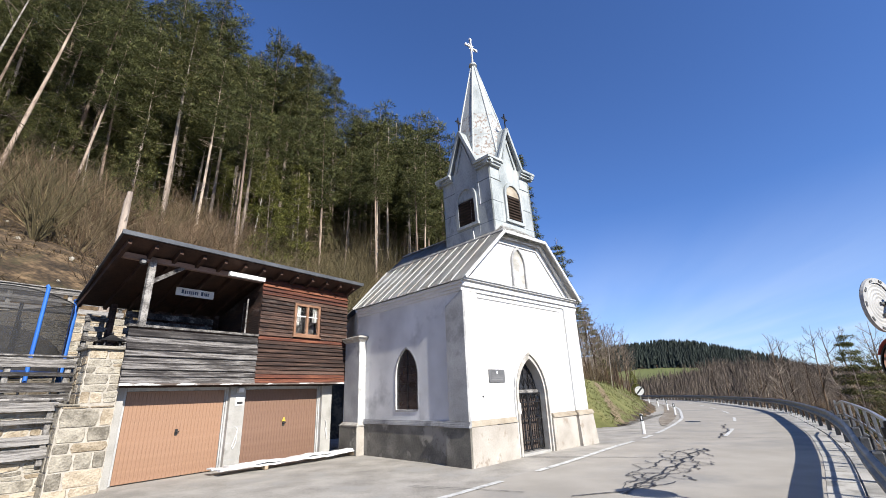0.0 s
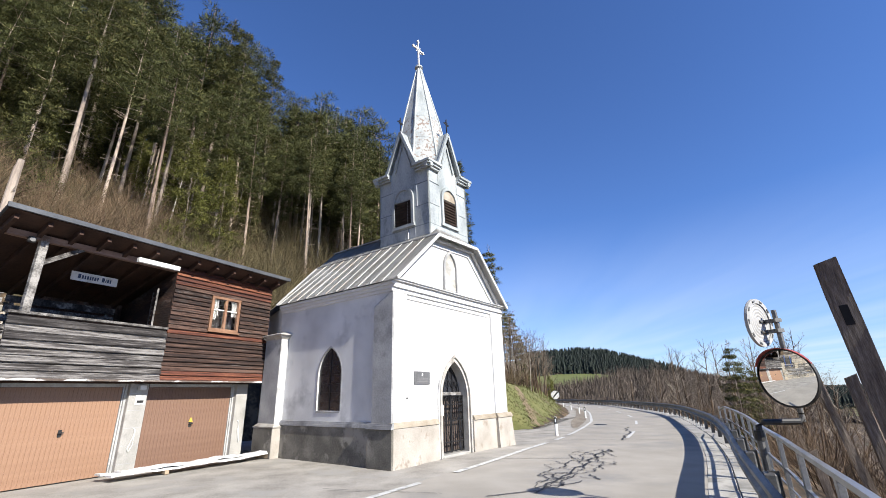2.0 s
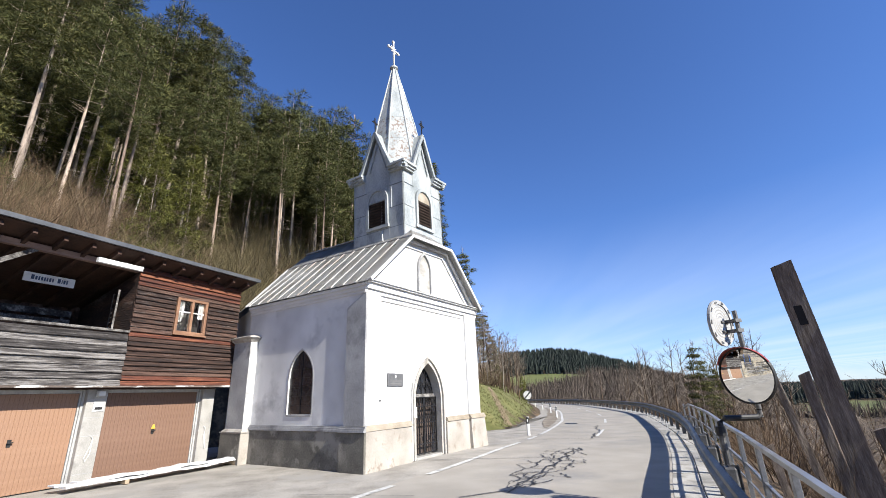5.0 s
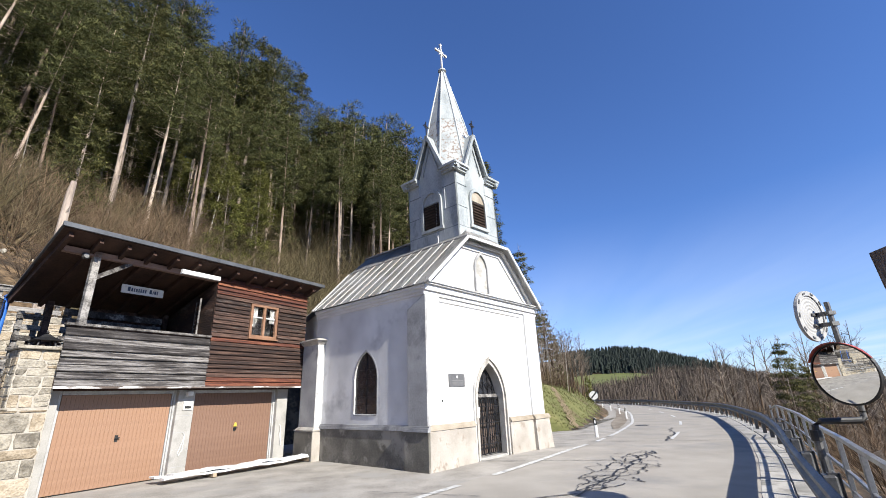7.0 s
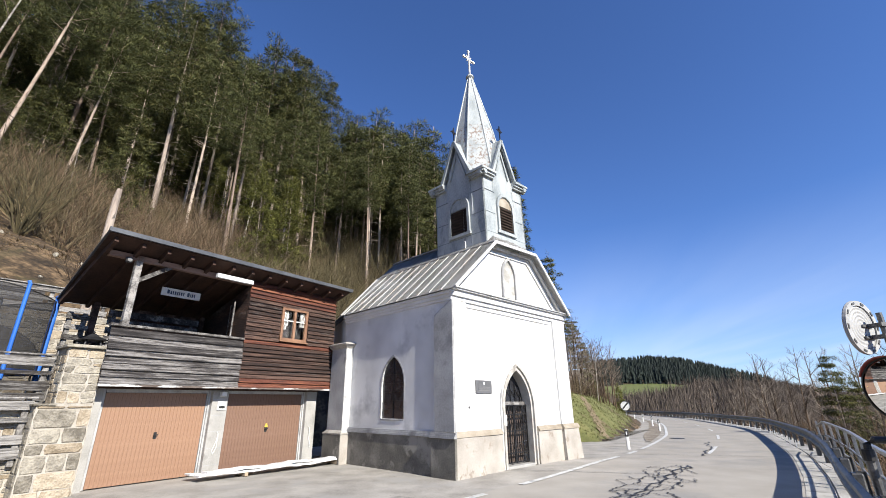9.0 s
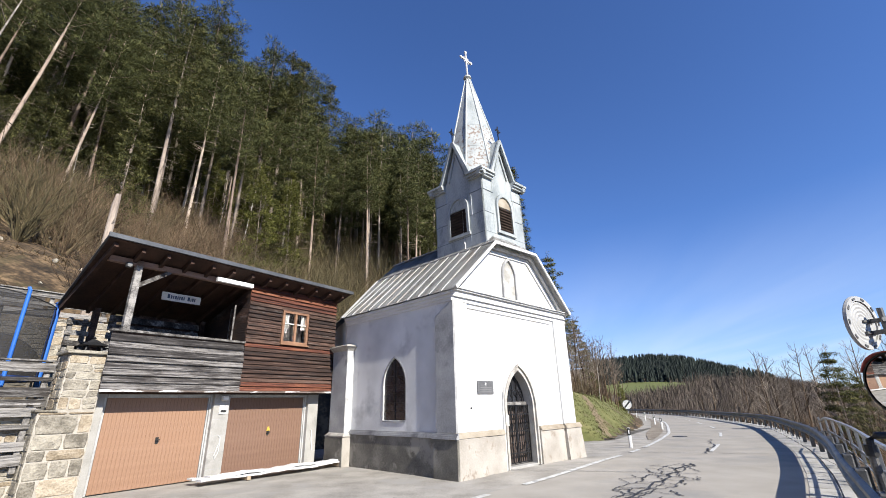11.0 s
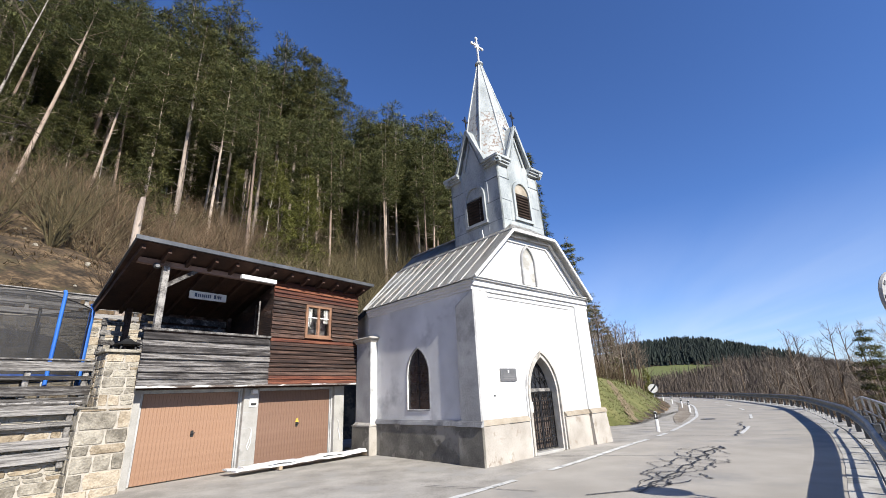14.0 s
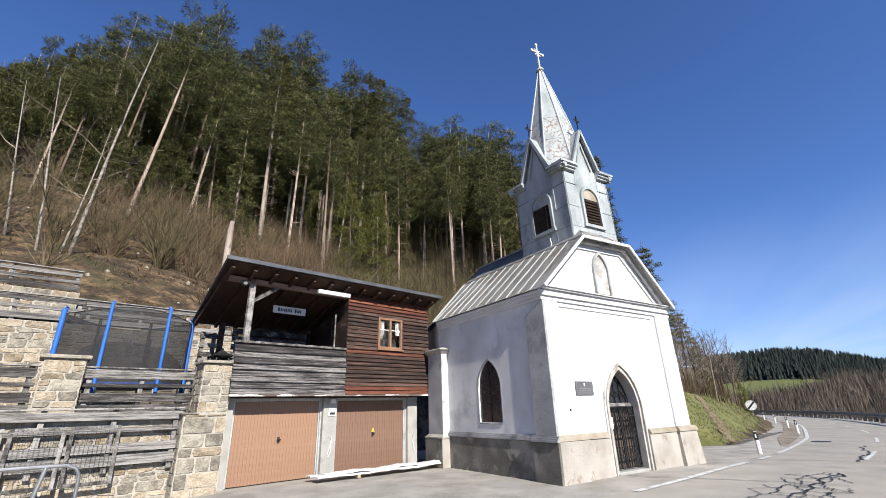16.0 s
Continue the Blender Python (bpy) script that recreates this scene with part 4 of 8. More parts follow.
for s0, s1 in ((2.0, 2.62), (2.64, 3.26)):
    bm = B()
    for s in (s0 + 0.015, s1 - 0.015):
        beam(bm, (s, 0.16, 0.08), (s, 0.16, 1.60), 0.035, 0.03)
    for z in (0.1, 0.34, 0.9, 1.34, 1.58):
        beam(bm, (s0, 0.16, z), (s1, 0.16, z), 0.03, 0.03)
    gate = part("gate_leaf", bm, M_DARK_IRON, chapel, "black wrought-iron gate leaf")
    for k in range(5):
        s = s0 + 0.104 * (k + 1) - 0.002
        b2 = B()
        tube(b2, [(s, 0.16, 0.1), (s, 0.16, 1.58)], 0.011, 6)
        for z in (0.6, 1.12):
            tube(b2, [(s, 0.16, z - 0.03), (s, 0.16, z), (s, 0.16, z + 0.03)], [0.012, 0.026, 0.012], 6)
        # wavy flame-shaped tips above the middle bar
        tube(b2, [(s, 0.145, 0.92), (s + 0.03, 0.145, 1.05), (s - 0.03, 0.145, 1.18), (s, 0.145, 1.32)], [0.006, 0.012, 0.01, 0.004], 5)
        part("gate_bar", b2, M_DARK_IRON, gate)
    for cxx in (s0 + 0.16, s1 - 0.16):
        for zc in (0.48, 1.46):
            b2 = B()
            ring = [(cxx + 0.08 * math.cos(a), 0.15, zc + 0.08 * math.sin(a)) for a in (2 * math.pi * q / 12 for q in range(13))]
            tube(b2, ring, 0.009, 5, cap=False)
            part("gate_scroll", b2, M_DARK_IRON, gate)
bm = B()
box(bm, 2.07, 2.25, 0.12, 0.13, 1.05, 1.33)
notice = part("notice", bm, M_WHITE_PAINT, chapel, "white paper notice on the gate")
# plaque beside the door
bm = B()
box(bm, 0.81, 1.46, -0.03, -0.002, 1.89, 2.22, 0.004)
plaque = part("plaque", bm, M_SLATE, chapel, "small grey stone plaque")
bm = B()
box(bm, 1.11, 1.16, -0.034, -0.03, 2.11, 2.17)
part("plaque_emblem", bm, M_WHITE_PAINT, plaque)
for k in range(3):
    bm = B()
    box(bm, 0.9, 1.37, -0.0335, -0.03, 1.95 + 0.045 * k, 1.967 + 0.045 * k)
    part("plaque_line", bm, simple("engraved_grey", (0.16, 0.16, 0.16), 0.6) if k == 0 else bpy.data.materials["engraved_grey"], plaque)
bm = B()
tube(bm, [(0.51, -0.04, 1.55), (0.51, 0.0, 1.55)], 0.03, 10)
part("wall_knob", bm, M_DARK_IRON, chapel)
# side window
bm = B()
arch_band(bm, side, WIN, arch(2.42, 0.5, 1.27, 2.2, 2.97, e=0.035), -0.008, 0.02)
part("window_surround", bm, M_DAMP_SHADE_GREY, chapel, "grey pointed window surround")
bm = B()
box(bm, -0.015, 0.02, 1.92, 2.92, 1.225, 1.262, 0.006)
part("window_sill", bm, M_DAMP_SHADE_GREY, chapel)
bm = B()
extrude_poly(bm, WIN, side, 0.05, 0.12)
win = part("window", bm, M_WINDOW, chapel, "dark pointed leaded window")
for k in range(5):
    b2 = B()
    beam(b2, (0.042, 1.98, 1.5 + 0.24 * k), (0.042, 2.86, 1.5 + 0.24 * k), 0.015, 0.015)
    part("glazing_bar", b2, M_DARK_IRON, win)
b2 = B()
beam(b2, (0.042, 2.42, 1.28), (0.042, 2.42, 2.9), 0.02, 0.02)
part("glazing_bar", b2, M_DARK_IRON, win)
bm = B()
extrude_poly(bm, WIN, right_side, 0.22, 0.25)
part("window", bm, M_WINDOW, chapel)
# buttress at the back of the nave: narrow lit front, deep side painted in shade, stepped foot and cap
buttress = B()
box(buttress, -0.25, 0.0, 4.5, 5.36, 0.9, 3.40, 0.012)
part("buttress", buttress, M_WHITE_GREYED, chapel, "stained white buttress with a moulded cap")
# thin grey panel: the shade of this face is put into its colour
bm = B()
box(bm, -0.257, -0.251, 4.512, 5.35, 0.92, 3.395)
part("buttress_end", bm, M_DAMP_SHADE_GREY, chapel, "buttress end coloured grey for its shaded side")
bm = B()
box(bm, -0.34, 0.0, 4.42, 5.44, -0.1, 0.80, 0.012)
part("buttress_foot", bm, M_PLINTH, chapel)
# dark panel puts shade on the end of the buttress foot
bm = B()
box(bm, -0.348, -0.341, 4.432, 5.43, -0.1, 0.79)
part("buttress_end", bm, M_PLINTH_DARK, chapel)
bm = B()
for (d0, d1, z0, z1) in ((0.10, 0.11, 0.803, 0.835), (0.085, 0.06, 0.837, 0.87), (0.05, 0.01, 0.872, 0.915)):
    loft(bm, [(-0.25 - d0, 4.5 - d0, z0), (0.0, 4.5 - d0, z0), (0.0, 5.36 + d0, z0), (-0.25 - d0, 5.36 + d0, z0)],
         [(-0.25 - d1, 4.5 - d1, z1), (0.0, 4.5 - d1, z1), (0.0, 5.36 + d1, z1), (-0.25 - d1, 5.36 + d1, z1)])
part("buttress_moulding", bm, M_SURROUND, chapel)
bm = B()
for (d0, d1, z0, z1) in ((0.01, 0.05, 3.38, 3.43), (0.06, 0.075, 3.432, 3.46), (0.09, 0.13, 3.462, 3.50), (0.15, 0.15, 3.502, 3.525), (0.15, -0.1, 3.527, 3.6)):
    loft(bm, [(-0.25 - d0, 4.5 - d0, z0), (0.0, 4.5 - d0, z0), (0.0, 5.36 + d0, z0), (-0.25 - d0, 5.36 + d0, z0)],
         [(-0.25 - d1, 4.5 - d1, z1), (0.0, 4.5 - d1, z1), (0.0, 5.36 + d1, z1), (-0.25 - d1, 5.36 + d1, z1)])
part("buttress_cap", bm, M_SURROUND, chapel)

# roof: two slopes, clipped gable in front, hipped choir behind
RZ, EZ, RX = 7.2, 4.53, 2.78
ov = 0.19
eave = [(-ov, -0.28), (W + 0.07, -0.28), (W + ov, LEN + 0.1), (W - 0.75, 7.3 + ov), (0.75, 7.3 + ov), (-ov, LEN + 0.1)]
top_front, top_back = (RX, 0.75), (RX, 6.0)
bm = B()
ev = [bm.verts.new((x, y, EZ - 0.02)) for x, y in eave]
gl_, gr_ = bm.verts.new((1.66, -0.28, 6.27)), bm.verts.new((3.82, -0.28, 6.34))
tf, tb = bm.verts.new((*top_front, RZ)), bm.verts.new((*top_back, RZ))
bl_, br_ = bm.verts.new((1.66, 5.6, 6.27)), bm.verts.new((3.82, 5.6, 6.33))
for f in ((ev[0], gl_, bl_, ev[5]), (gl_, tf, tb, bl_), (ev[1], ev[2], br_, gr_), (gr_, br_, tb, tf), (gl_, gr_, tf), (ev[2], ev[3], br_), (ev[3], ev[4], bl_, br_), (bl_, tb, br_), (ev[4], ev[5], bl_)):
    bm.faces.new(f)
bmesh.ops.solidify(bm, geom=bm.faces[:], thickness=-0.025)
roof = part("roof", bm, M_TIN, chapel, "grey standing-seam tin roof")
slope_l = (6.27 - (EZ - 0.02)) / (1.66 + ov)
for k in range(11):
    # standing seams from the break of the roof down to the eave
    y = 0.25 + 0.47 * k
    for sgn in (0, 1):
        mx_ = (lambda x: x) if sgn == 0 else (lambda x: W - 0.1 - x)
        x0, x1 = -ov + 0.01, 1.65
        b2 = B()
        beam(b2, (mx_(x0), y, EZ - 0.02 + slope_l * (x0 + ov) + 0.012), (mx_(x1), y + 0.02, EZ - 0.02 + slope_l * (x1 + ov) + 0.012), 0.022, 0.03)
        part("seam", b2, M_TIN, roof)
b2 = B()
beam(b2, (RX, 2.4, RZ + 0.02), (RX, 6.0, RZ + 0.02), 0.12, 0.04)
beam(b2, (1.66, -0.26, 6.28), (1.66, 5.6, 6.28), 0.06, 0.03)
beam(b2, (1.66, 5.6, 6.28), (-ov, LEN + 0.1, EZ), 0.06, 0.04)
part("ridge_cap", b2, M_TIN, roof)

# tower clad in pale tin sheets
TX0, TX1, TY0, TY1 = 1.94, 4.08, 0.26, 2.45
TCX, TCY = (TX0 + TX1) / 2, (TY0 + TY1) / 2
bm = B()
loft(bm, [(TX0 - 0.03, TY0 - 0.03, 5.9), (TX1 + 0.03, TY0 - 0.03, 5.9), (TX1 + 0.03, TY1 + 0.03, 5.9), (TX0 - 0.03, TY1 + 0.03, 5.9)],
     [(TX0, TY0, 9.1), (TX1, TY0, 9.1), (TX1, TY1, 9.1), (TX0, TY1, 9.1)])
tower = part("tower", bm, M_TIN_BLUE, chapel, "square bell tower clad in pale blue tin")
faces_t = [(lambda s, z, d: Vector((TX0 + s, TY0 + d, z)), TX1 - TX0), (lambda s, z, d: Vector((TX0 + d, TY1 - s, z)), TY1 - TY0),
           (lambda s, z, d: Vector((TX1 - s, TY1 - d, z)), TX1 - TX0), (lambda s, z, d: Vector((TX1 - d, TY0 + s, z)), TY1 - TY0)]
for put, wd in faces_t:
    b2 = B()
    c = wd / 2
    # thin dark bars draw the shadow under each sheet lap
    for z in (6.9, 7.6, 8.4):
        for s0, s1 in (((0.0, wd),) if z < 7.0 else ((0.0, c - 0.52), (c + 0.52, wd))):
            b4 = B()
            beam(b4, put(s0, z, -0.012), put(s1, z, -0.012), 0.02, 0.016)
            part("sheet_lap", b4, M_LAP, tower, "lap between tin sheets, its shadow line coloured dark")
    for s, z0, z1 in ((c - 0.5, 6.3, 6.9), (c + 0.05, 6.3, 6.9), (c + 0.5, 6.3, 6.9), (c - 0.55, 8.4, 9.0), (c + 0.55, 8.4, 9.0), (c + 0.6, 7.6, 8.4), (c - 0.62, 6.9, 7.6)):
        beam(b2, put(s, z0, -0.012), put(s, z1, -0.012), 0.02, 0.02, up=(1, 1, 0))
    for s in (0.0, wd):
        beam(b2, put(s, 6.0, 0.0), put(s, 9.0, 0.0), 0.05, 0.05, up=(1, 1, 0))
    part("sheet_seam", b2, M_TIN_BLUE, tower)
    # sounding window with louvres
    op = arch(c, 0.37, 7.06, 7.95, 8.34)
    b2 = B()
    arch_band(b2, put, op, arch(c, 0.37, 7.06, 7.95, 8.34, e=0.10), -0.085, 0.0)
    box_pts = (put(c - 0.5, 6.95, -0.09), put(c + 0.5, 7.05, 0.0))
    a, b = box_pts
    box(b2, min(a.x, b.x), max(a.x, b.x), min(a.y, b.y), max(a.y, b.y), a.z, b.z)
    lw = part("louvre_window", b2, M_TIN_BLUE, tower, "pointed louvred bell window")
    # flat black panel in place of the shaded depth behind the louvres
    b2 = B()
    extrude_poly(b2, [(c - 0.37, 7.06), (c + 0.37, 7.06), (c + 0.37, 7.92), (c - 0.37, 7.92)], put, -0.032, 0.01)
    part("louvre_opening", b2, M_BLACKISH, lw)
    b2 = B()
    extrude_poly(b2, [p for p in op if p[1] > 7.9], put, -0.036, 0.01)
    part("arch_panel", b2, M_SAND if put is faces_t[0][0] else M_TIN_BLUE, lw, "faded painted arch panel")
    for k in range(8):
        z = 7.1 + 0.104 * k
        b2 = B()
        p0, p1 = put(c - 0.365, z, -0.075), put(c + 0.365, z, -0.075)
        q0, q1 = put(c - 0.365, z + 0.075, -0.034), put(c + 0.365, z + 0.075, -0.034)
        e = Vector((0, 0, 0.012))
        loft(b2, [p0, p1, q1, q0], [p0 + e, p1 + e, q1 + e, q0 + e])
        part("louvre", b2, M_LOUVRE, lw)

# four gables and the little cross roof
AP = 10.58
over = 0.14
for k, (put, wd) in enumerate(faces_t):
    bm = B()
    c = wd / 2
    extrude_poly(bm, [(0.0, 9.09), (0.55, 9.09), (c, AP - 0.1), (wd - 0.55, 9.09), (wd, 9.09), (wd, 8.9), (0.0, 8.9)], put, 0.0, 0.1)
    part("tower_gable", bm, M_TIN_BLUE, tower)
cc = Vector((TCX, TCY, AP))
for put, wd in faces_t:
    c = wd / 2
    apex, foot_l, foot_r = put(c, AP, -over), put(0.42, 9.06, -over), put(wd - 0.42, 9.06, -over)
    mid = put(c, AP, wd / 2)
    vl, vr = put(0.42, 9.06, 0.42), put(wd - 0.42, 9.06, 0.42)
    for foot, v, sg in ((foot_l, vl, 1), (foot_r, vr, -1)):
        q = [apex, foot, v, mid]
        rb_ = B()
        vs_ = [rb_.verts.new(p) for p in q] + [rb_.verts.new(p + Vector((0, 0, 0.05))) for p in q]
        for f in ((0, 1, 2, 3), (4, 7, 6, 5), (0, 4, 5, 1), (1, 5, 6, 2), (2, 6, 7, 3), (3, 7, 4, 0)):
            rb_.faces.new([vs_[i] for i in f])
        part("gable_roof", rb_, M_TIN_BLUE, tower, "pale tin cross-gable roof")
for put, wd in faces_t:
    c = wd / 2
    b2 = B()
    beam(b2, put(c, AP + 0.0, -0.12), put(0.42, 9.08, -0.12), 0.08, 0.1)
    beam(b2, put(c, AP + 0.0, -0.12), put(wd - 0.42, 9.08, -0.12), 0.08, 0.1)
    beam(b2, put(c, AP - 0.42, -0.03), put(0.72, 9.12, -0.03), 0.04, 0.07)
    beam(b2, put(c, AP - 0.42, -0.03), put(wd - 0.72, 9.12, -0.03), 0.04, 0.07)
    part("bargeboard", b2, M_TIN_BLUE, tower)
    for s0, s1 in ((-0.2, 0.52), (wd - 0.52, wd + 0.2)):
        b2 = B()
        for z0, z1, d in ((8.86, 8.94, 0.1), (8.94, 9.02, 0.16), (9.02, 9.10, 0.22)):
            a, b = put(s0 if s0 < 0 else s0, z0, -d), put(s1, z1, 0.02)
            box(b2, min(a.x, b.x), max(a.x, b.x), min(a.y, b.y), max(a.y, b.y), z0, z1)
        part("corner_cornice", b2, M_TIN_BLUE, tower)


def cross(bm, p, h, w, r, studs):
    x, y, z = p
    beam(bm, (x, y, z), (x, y, z + h), r, r, up=(0, 1, 0))
    zc = z + h * 0.68
    beam(bm, (x - w / 2, y, zc), (x + w / 2, y, zc), r, r)
    if studs:
        for q in ((x - w / 2, zc), (x + w / 2, zc), (x, z + h)):
            tube(bm, [(q[0], y - 0.03, q[1]), (q[0], y + 0.03, q[1])], r * 1.1, 8)
        for a in (0.785, 2.356, 3.927, 5.498):
            beam(bm, (x, y, zc), (x + 0.2 * math.cos(a), y, zc + 0.2 * math.sin(a)), 0.03, 0.03)
    else:
        for a in (0.785, 2.356):
            beam(bm, (x - 0.11 * math.cos(a), y, zc - 0.11 * math.sin(a)), (x + 0.11 * math.cos(a), y, zc + 0.11 * math.sin(a)), 0.02, 0.02)
    return bm


for put, wd in faces_t[:2] + faces_t[3:]:
    p = put(wd / 2, AP, -0.1)
    bm = cross(B(), tuple(p), 0.62, 0.3, 0.03, False)
    part("small_cross", bm, M_DARK_IRON, tower, "small black iron gable cross")

# eight-sided spire
def ring8(r, z):
    return [(TCX + r * math.cos(math.pi / 8 + k * math.pi / 4), TCY + r * math.sin(math.pi / 8 + k * math.pi / 4), z) for k in range(8)]


S0, S1, S2, ST = ring8(1.12, 9.4), ring8(0.93, 10.45), ring8(0.72, 11.45), ring8(0.09, 14.08)
spire = part("spire", loft(B(), S2, ST), M_TIN_BLUE, chapel, "slender eight-sided tin spire, flaking near its foot")
b2 = loft(B(), S1, [(x, y, z - 0.006) for x, y, z in S2])
part("spire_foot", b2, M_RUST, spire, "flaking rusty tin at the spire foot")
b2 = loft(B(), S0, [(x, y, z - 0.006) for x, y, z in S1])
part("spire_foot", b2, M_RUST, spire)
for k in range(8):
    b2 = B()
    tube(b2, [S0[k], S2[k], ST[k]], [0.035, 0.035, 0.02], 6)
    part("hip_seam", b2, M_TIN_BLUE, spire)
b2 = B()
tube(b2, [(TCX, TCY, 14.03), (TCX, TCY, 14.09), (TCX, TCY, 14.17), (TCX, TCY, 14.23)], [0.11, 0.17, 0.15, 0.05], 12)
part("finial", b2, M_TIN_BLUE, spire)
b2 = cross(B(), (TCX, TCY, 14.18), 1.24, 0.6, 0.055, True)
part("spire_cross", b2, M_WHITE_PAINT, spire, "pale metal cross on the spire tip")
# the tower has settled and leans a little
for ob in (tower, spire):
    ob.matrix_basis = Matrix.Translation((TCX, TCY, 6.4)) @ Matrix.Rotation(radians(-2.1), 4, "Y") @ Matrix.Translation((-TCX, -TCY, -6.4))
# lightning conductor down the tower corner
b2 = B()
tube(b2, [(TX0 - 0.02, TY0 + 0.9, 8.2), (TX0 - 0.05, TY0 + 0.9, 7.0), (TX0 - 0.05, TY0 + 0.85, 6.2)], 0.012, 5)
part("conductor", b2, M_STEEL, tower)

# ---- the garage with the wooden shed on top ----
GM = pose(-7.427, 10.301, 0, 0, 0, 53.37)
garage = thing("garage", GM, "two-door garage under a brown boarded wooden shed", "garage")
GD = 5.6
bm = B()
box(bm, -0.28, -0.04, 0.0, GD, -0.1, 2.3, 0.01)
part("side_pier", bm, M_CONCRETE, garage, "pale rendered door pier")
bm = B()
box(bm, 2.43, 2.86, 0.0, 0.35, -0.1, 2.3, 0.01)
mid_pier = part("middle_pier", bm, M_CONCRETE, garage, "pale concrete pier between the doors")
for z in (0.22, 0.62, 1.02, 1.42, 1.82):
    bm = B()
    box(bm, 2.445, 2.845, -0.0025, 0.01, z, z + 0.012)
    part("joint", bm, M_DAMP_SHADE_GREY, mid_pier)
bm = B()
box(bm, 5.47, 5.86, 0.0, GD, -0.1, 2.3, 0.01)
part("side_pier", bm, M_CONCRETE, garage, "pale rendered door pier")
bm = B()
box(bm, -0.28, 5.86, GD, GD + 0.25, -0.1, 2.3)
part("back_wall", bm, M_CONCRETE, garage)
bm = B()
box(bm, -0.28, 5.86, -0.02, GD, 2.06, 2.30)
part("lintel", bm, M_RAFTER, garage, "dark brown door lintel")
bm = B()
box(bm, -0.1, 5.5, 0.3, GD, -0.08, 0.005)
part("garage_floor", bm, M_CONCRETE, garage)
for s0, s1, mat, lab in ((-0.04, 2.43, M_DOOR_ORANGE, "orange-brown ribbed up-and-over garage door"), (2.86, 5.47, M_DOOR_BROWN, "dull brown ribbed up-and-over garage door")):
    bm = B()
    for a, b in ((s0, s0 + 0.045), (s1 - 0.045, s1)):
        box(bm, a, b, 0.03, 0.1, 0.0, 2.06)
    for a, b in ((s0 + 0.05, s0 + 0.085), (s1 - 0.085, s1 - 0.05)):
        box(bm, a, b, 0.06, 0.11, 0.0, 2.06)
    box(bm, s0 + 0.09, s1 - 0.09, 0.05, 0.11, 1.98, 2.06)
    door = part("garage_door", bm, M_ZINC, garage, lab)
    door.location.y = 0.09
    n = 27
    a0, a1 = s0 + 0.095, s1 - 0.095
    wdt = (a1 - a0) / n
    rb3 = B()
    prof_r = [(0.0, 0.006), (wdt * 0.04, 0.0), (wdt * 0.96, 0.0), (wdt, 0.006), (wdt, 0.035), (0.0, 0.035)]
    loft(rb3, [(x, y, 0.015) for x, y in prof_r], [(x, y, 1.975) for x, y in prof_r])
    rib_me = mesh_of("door_rib", rb3, mat)
    for k in range(n):
        piece("door_rib", rib_me, door, pose(a0 + k * wdt, 0.07, 0))
    hb = B()
    cxh = (s0 + s1) / 2 + 0.05
    box(hb, cxh - 0.035, cxh + 0.035, 0.055, 0.072, 0.93, 1.08, 0.006)
    tube(hb, [(cxh, 0.06, 1.02), (cxh, 0.02, 1.02)], 0.014, 8)
    beam(hb, (cxh - 0.05, 0.02, 1.02), (cxh + 0.05, 0.02, 1.02), 0.02, 0.025)
    part("handle", hb, M_BLACK, door, "black door handle")
    if mat is M_DOOR_BROWN:
        hb = B()
        loft(hb, [(cxh - 0.06, 0.045, 1.06), (cxh + 0.06, 0.045, 1.06), (cxh + 0.06, 0.054, 1.06), (cxh - 0.06, 0.054, 1.06)], [(cxh - 0.02, 0.045, 1.17), (cxh + 0.02, 0.045, 1.17), (cxh + 0.02, 0.054, 1.17), (cxh - 0.02, 0.054, 1.17)])
        part("sticker", hb, M_YELLOW, door, "small yellow triangular sticker")
bm = B()
box(bm, 2.58, 2.82, -0.02, -0.002, 1.56, 1.78)
part("pier_notice", bm, M_WHITE_GREYED, mid_pier, "small white notice")
bm = B()
box(bm, 2.62, 2.78, -0.025, -0.0205, 1.60, 1.66)
part("notice_mark", bm, M_BLACK, mid_pier)
bm = B()
box(bm, 2.6, 2.75, -0.12, -0.002, 1.90, 2.02, 0.01)
part("door_sensor", bm, M_WHITE_PAINT, mid_pier, "small grey box under the lintel")
bm = B()
hook = [(2.66, -0.02, 1.02), (2.70, -0.04, 0.98), (2.68, -0.03, 0.8), (2.6, -0.03, 0.55), (2.63, -0.03, 0.48), (2.7, -0.03, 0.62), (2.71, -0.03, 0.95)]
tube(bm, hook, 0.008, 5)
part("hanging_cord", bm, M_WHITE_PAINT, mid_pier)
bm = B()
hook = [(5.6, -0.02, 1.02), (5.64, -0.04, 0.98), (5.66, -0.03, 0.7), (5.72, -0.03, 0.45), (5.7, -0.03, 0.42), (5.62, -0.03, 0.8)]
tube(bm, hook, 0.008, 5)
part("hanging_cord", bm, M_WHITE_PAINT, garage)

# upper floor: floor beam, boards, posts, roof
FY = -0.38
bm = B()
box(bm, -0.3, 6.02, FY + 0.02, 4.2, 2.16, 2.30)
part("upper_floor", bm, M_RAFTER, garage, "dark wooden floor of the shed")
bm = B()
box(bm, -0.32, 6.04, FY - 0.05, FY - 0.012, 2.09, 2.15, 0.006)
part("bottom_trim", bm, M_TRIM, garage, "pale flaking trim board under the cladding")
rngb = random.Random(5)


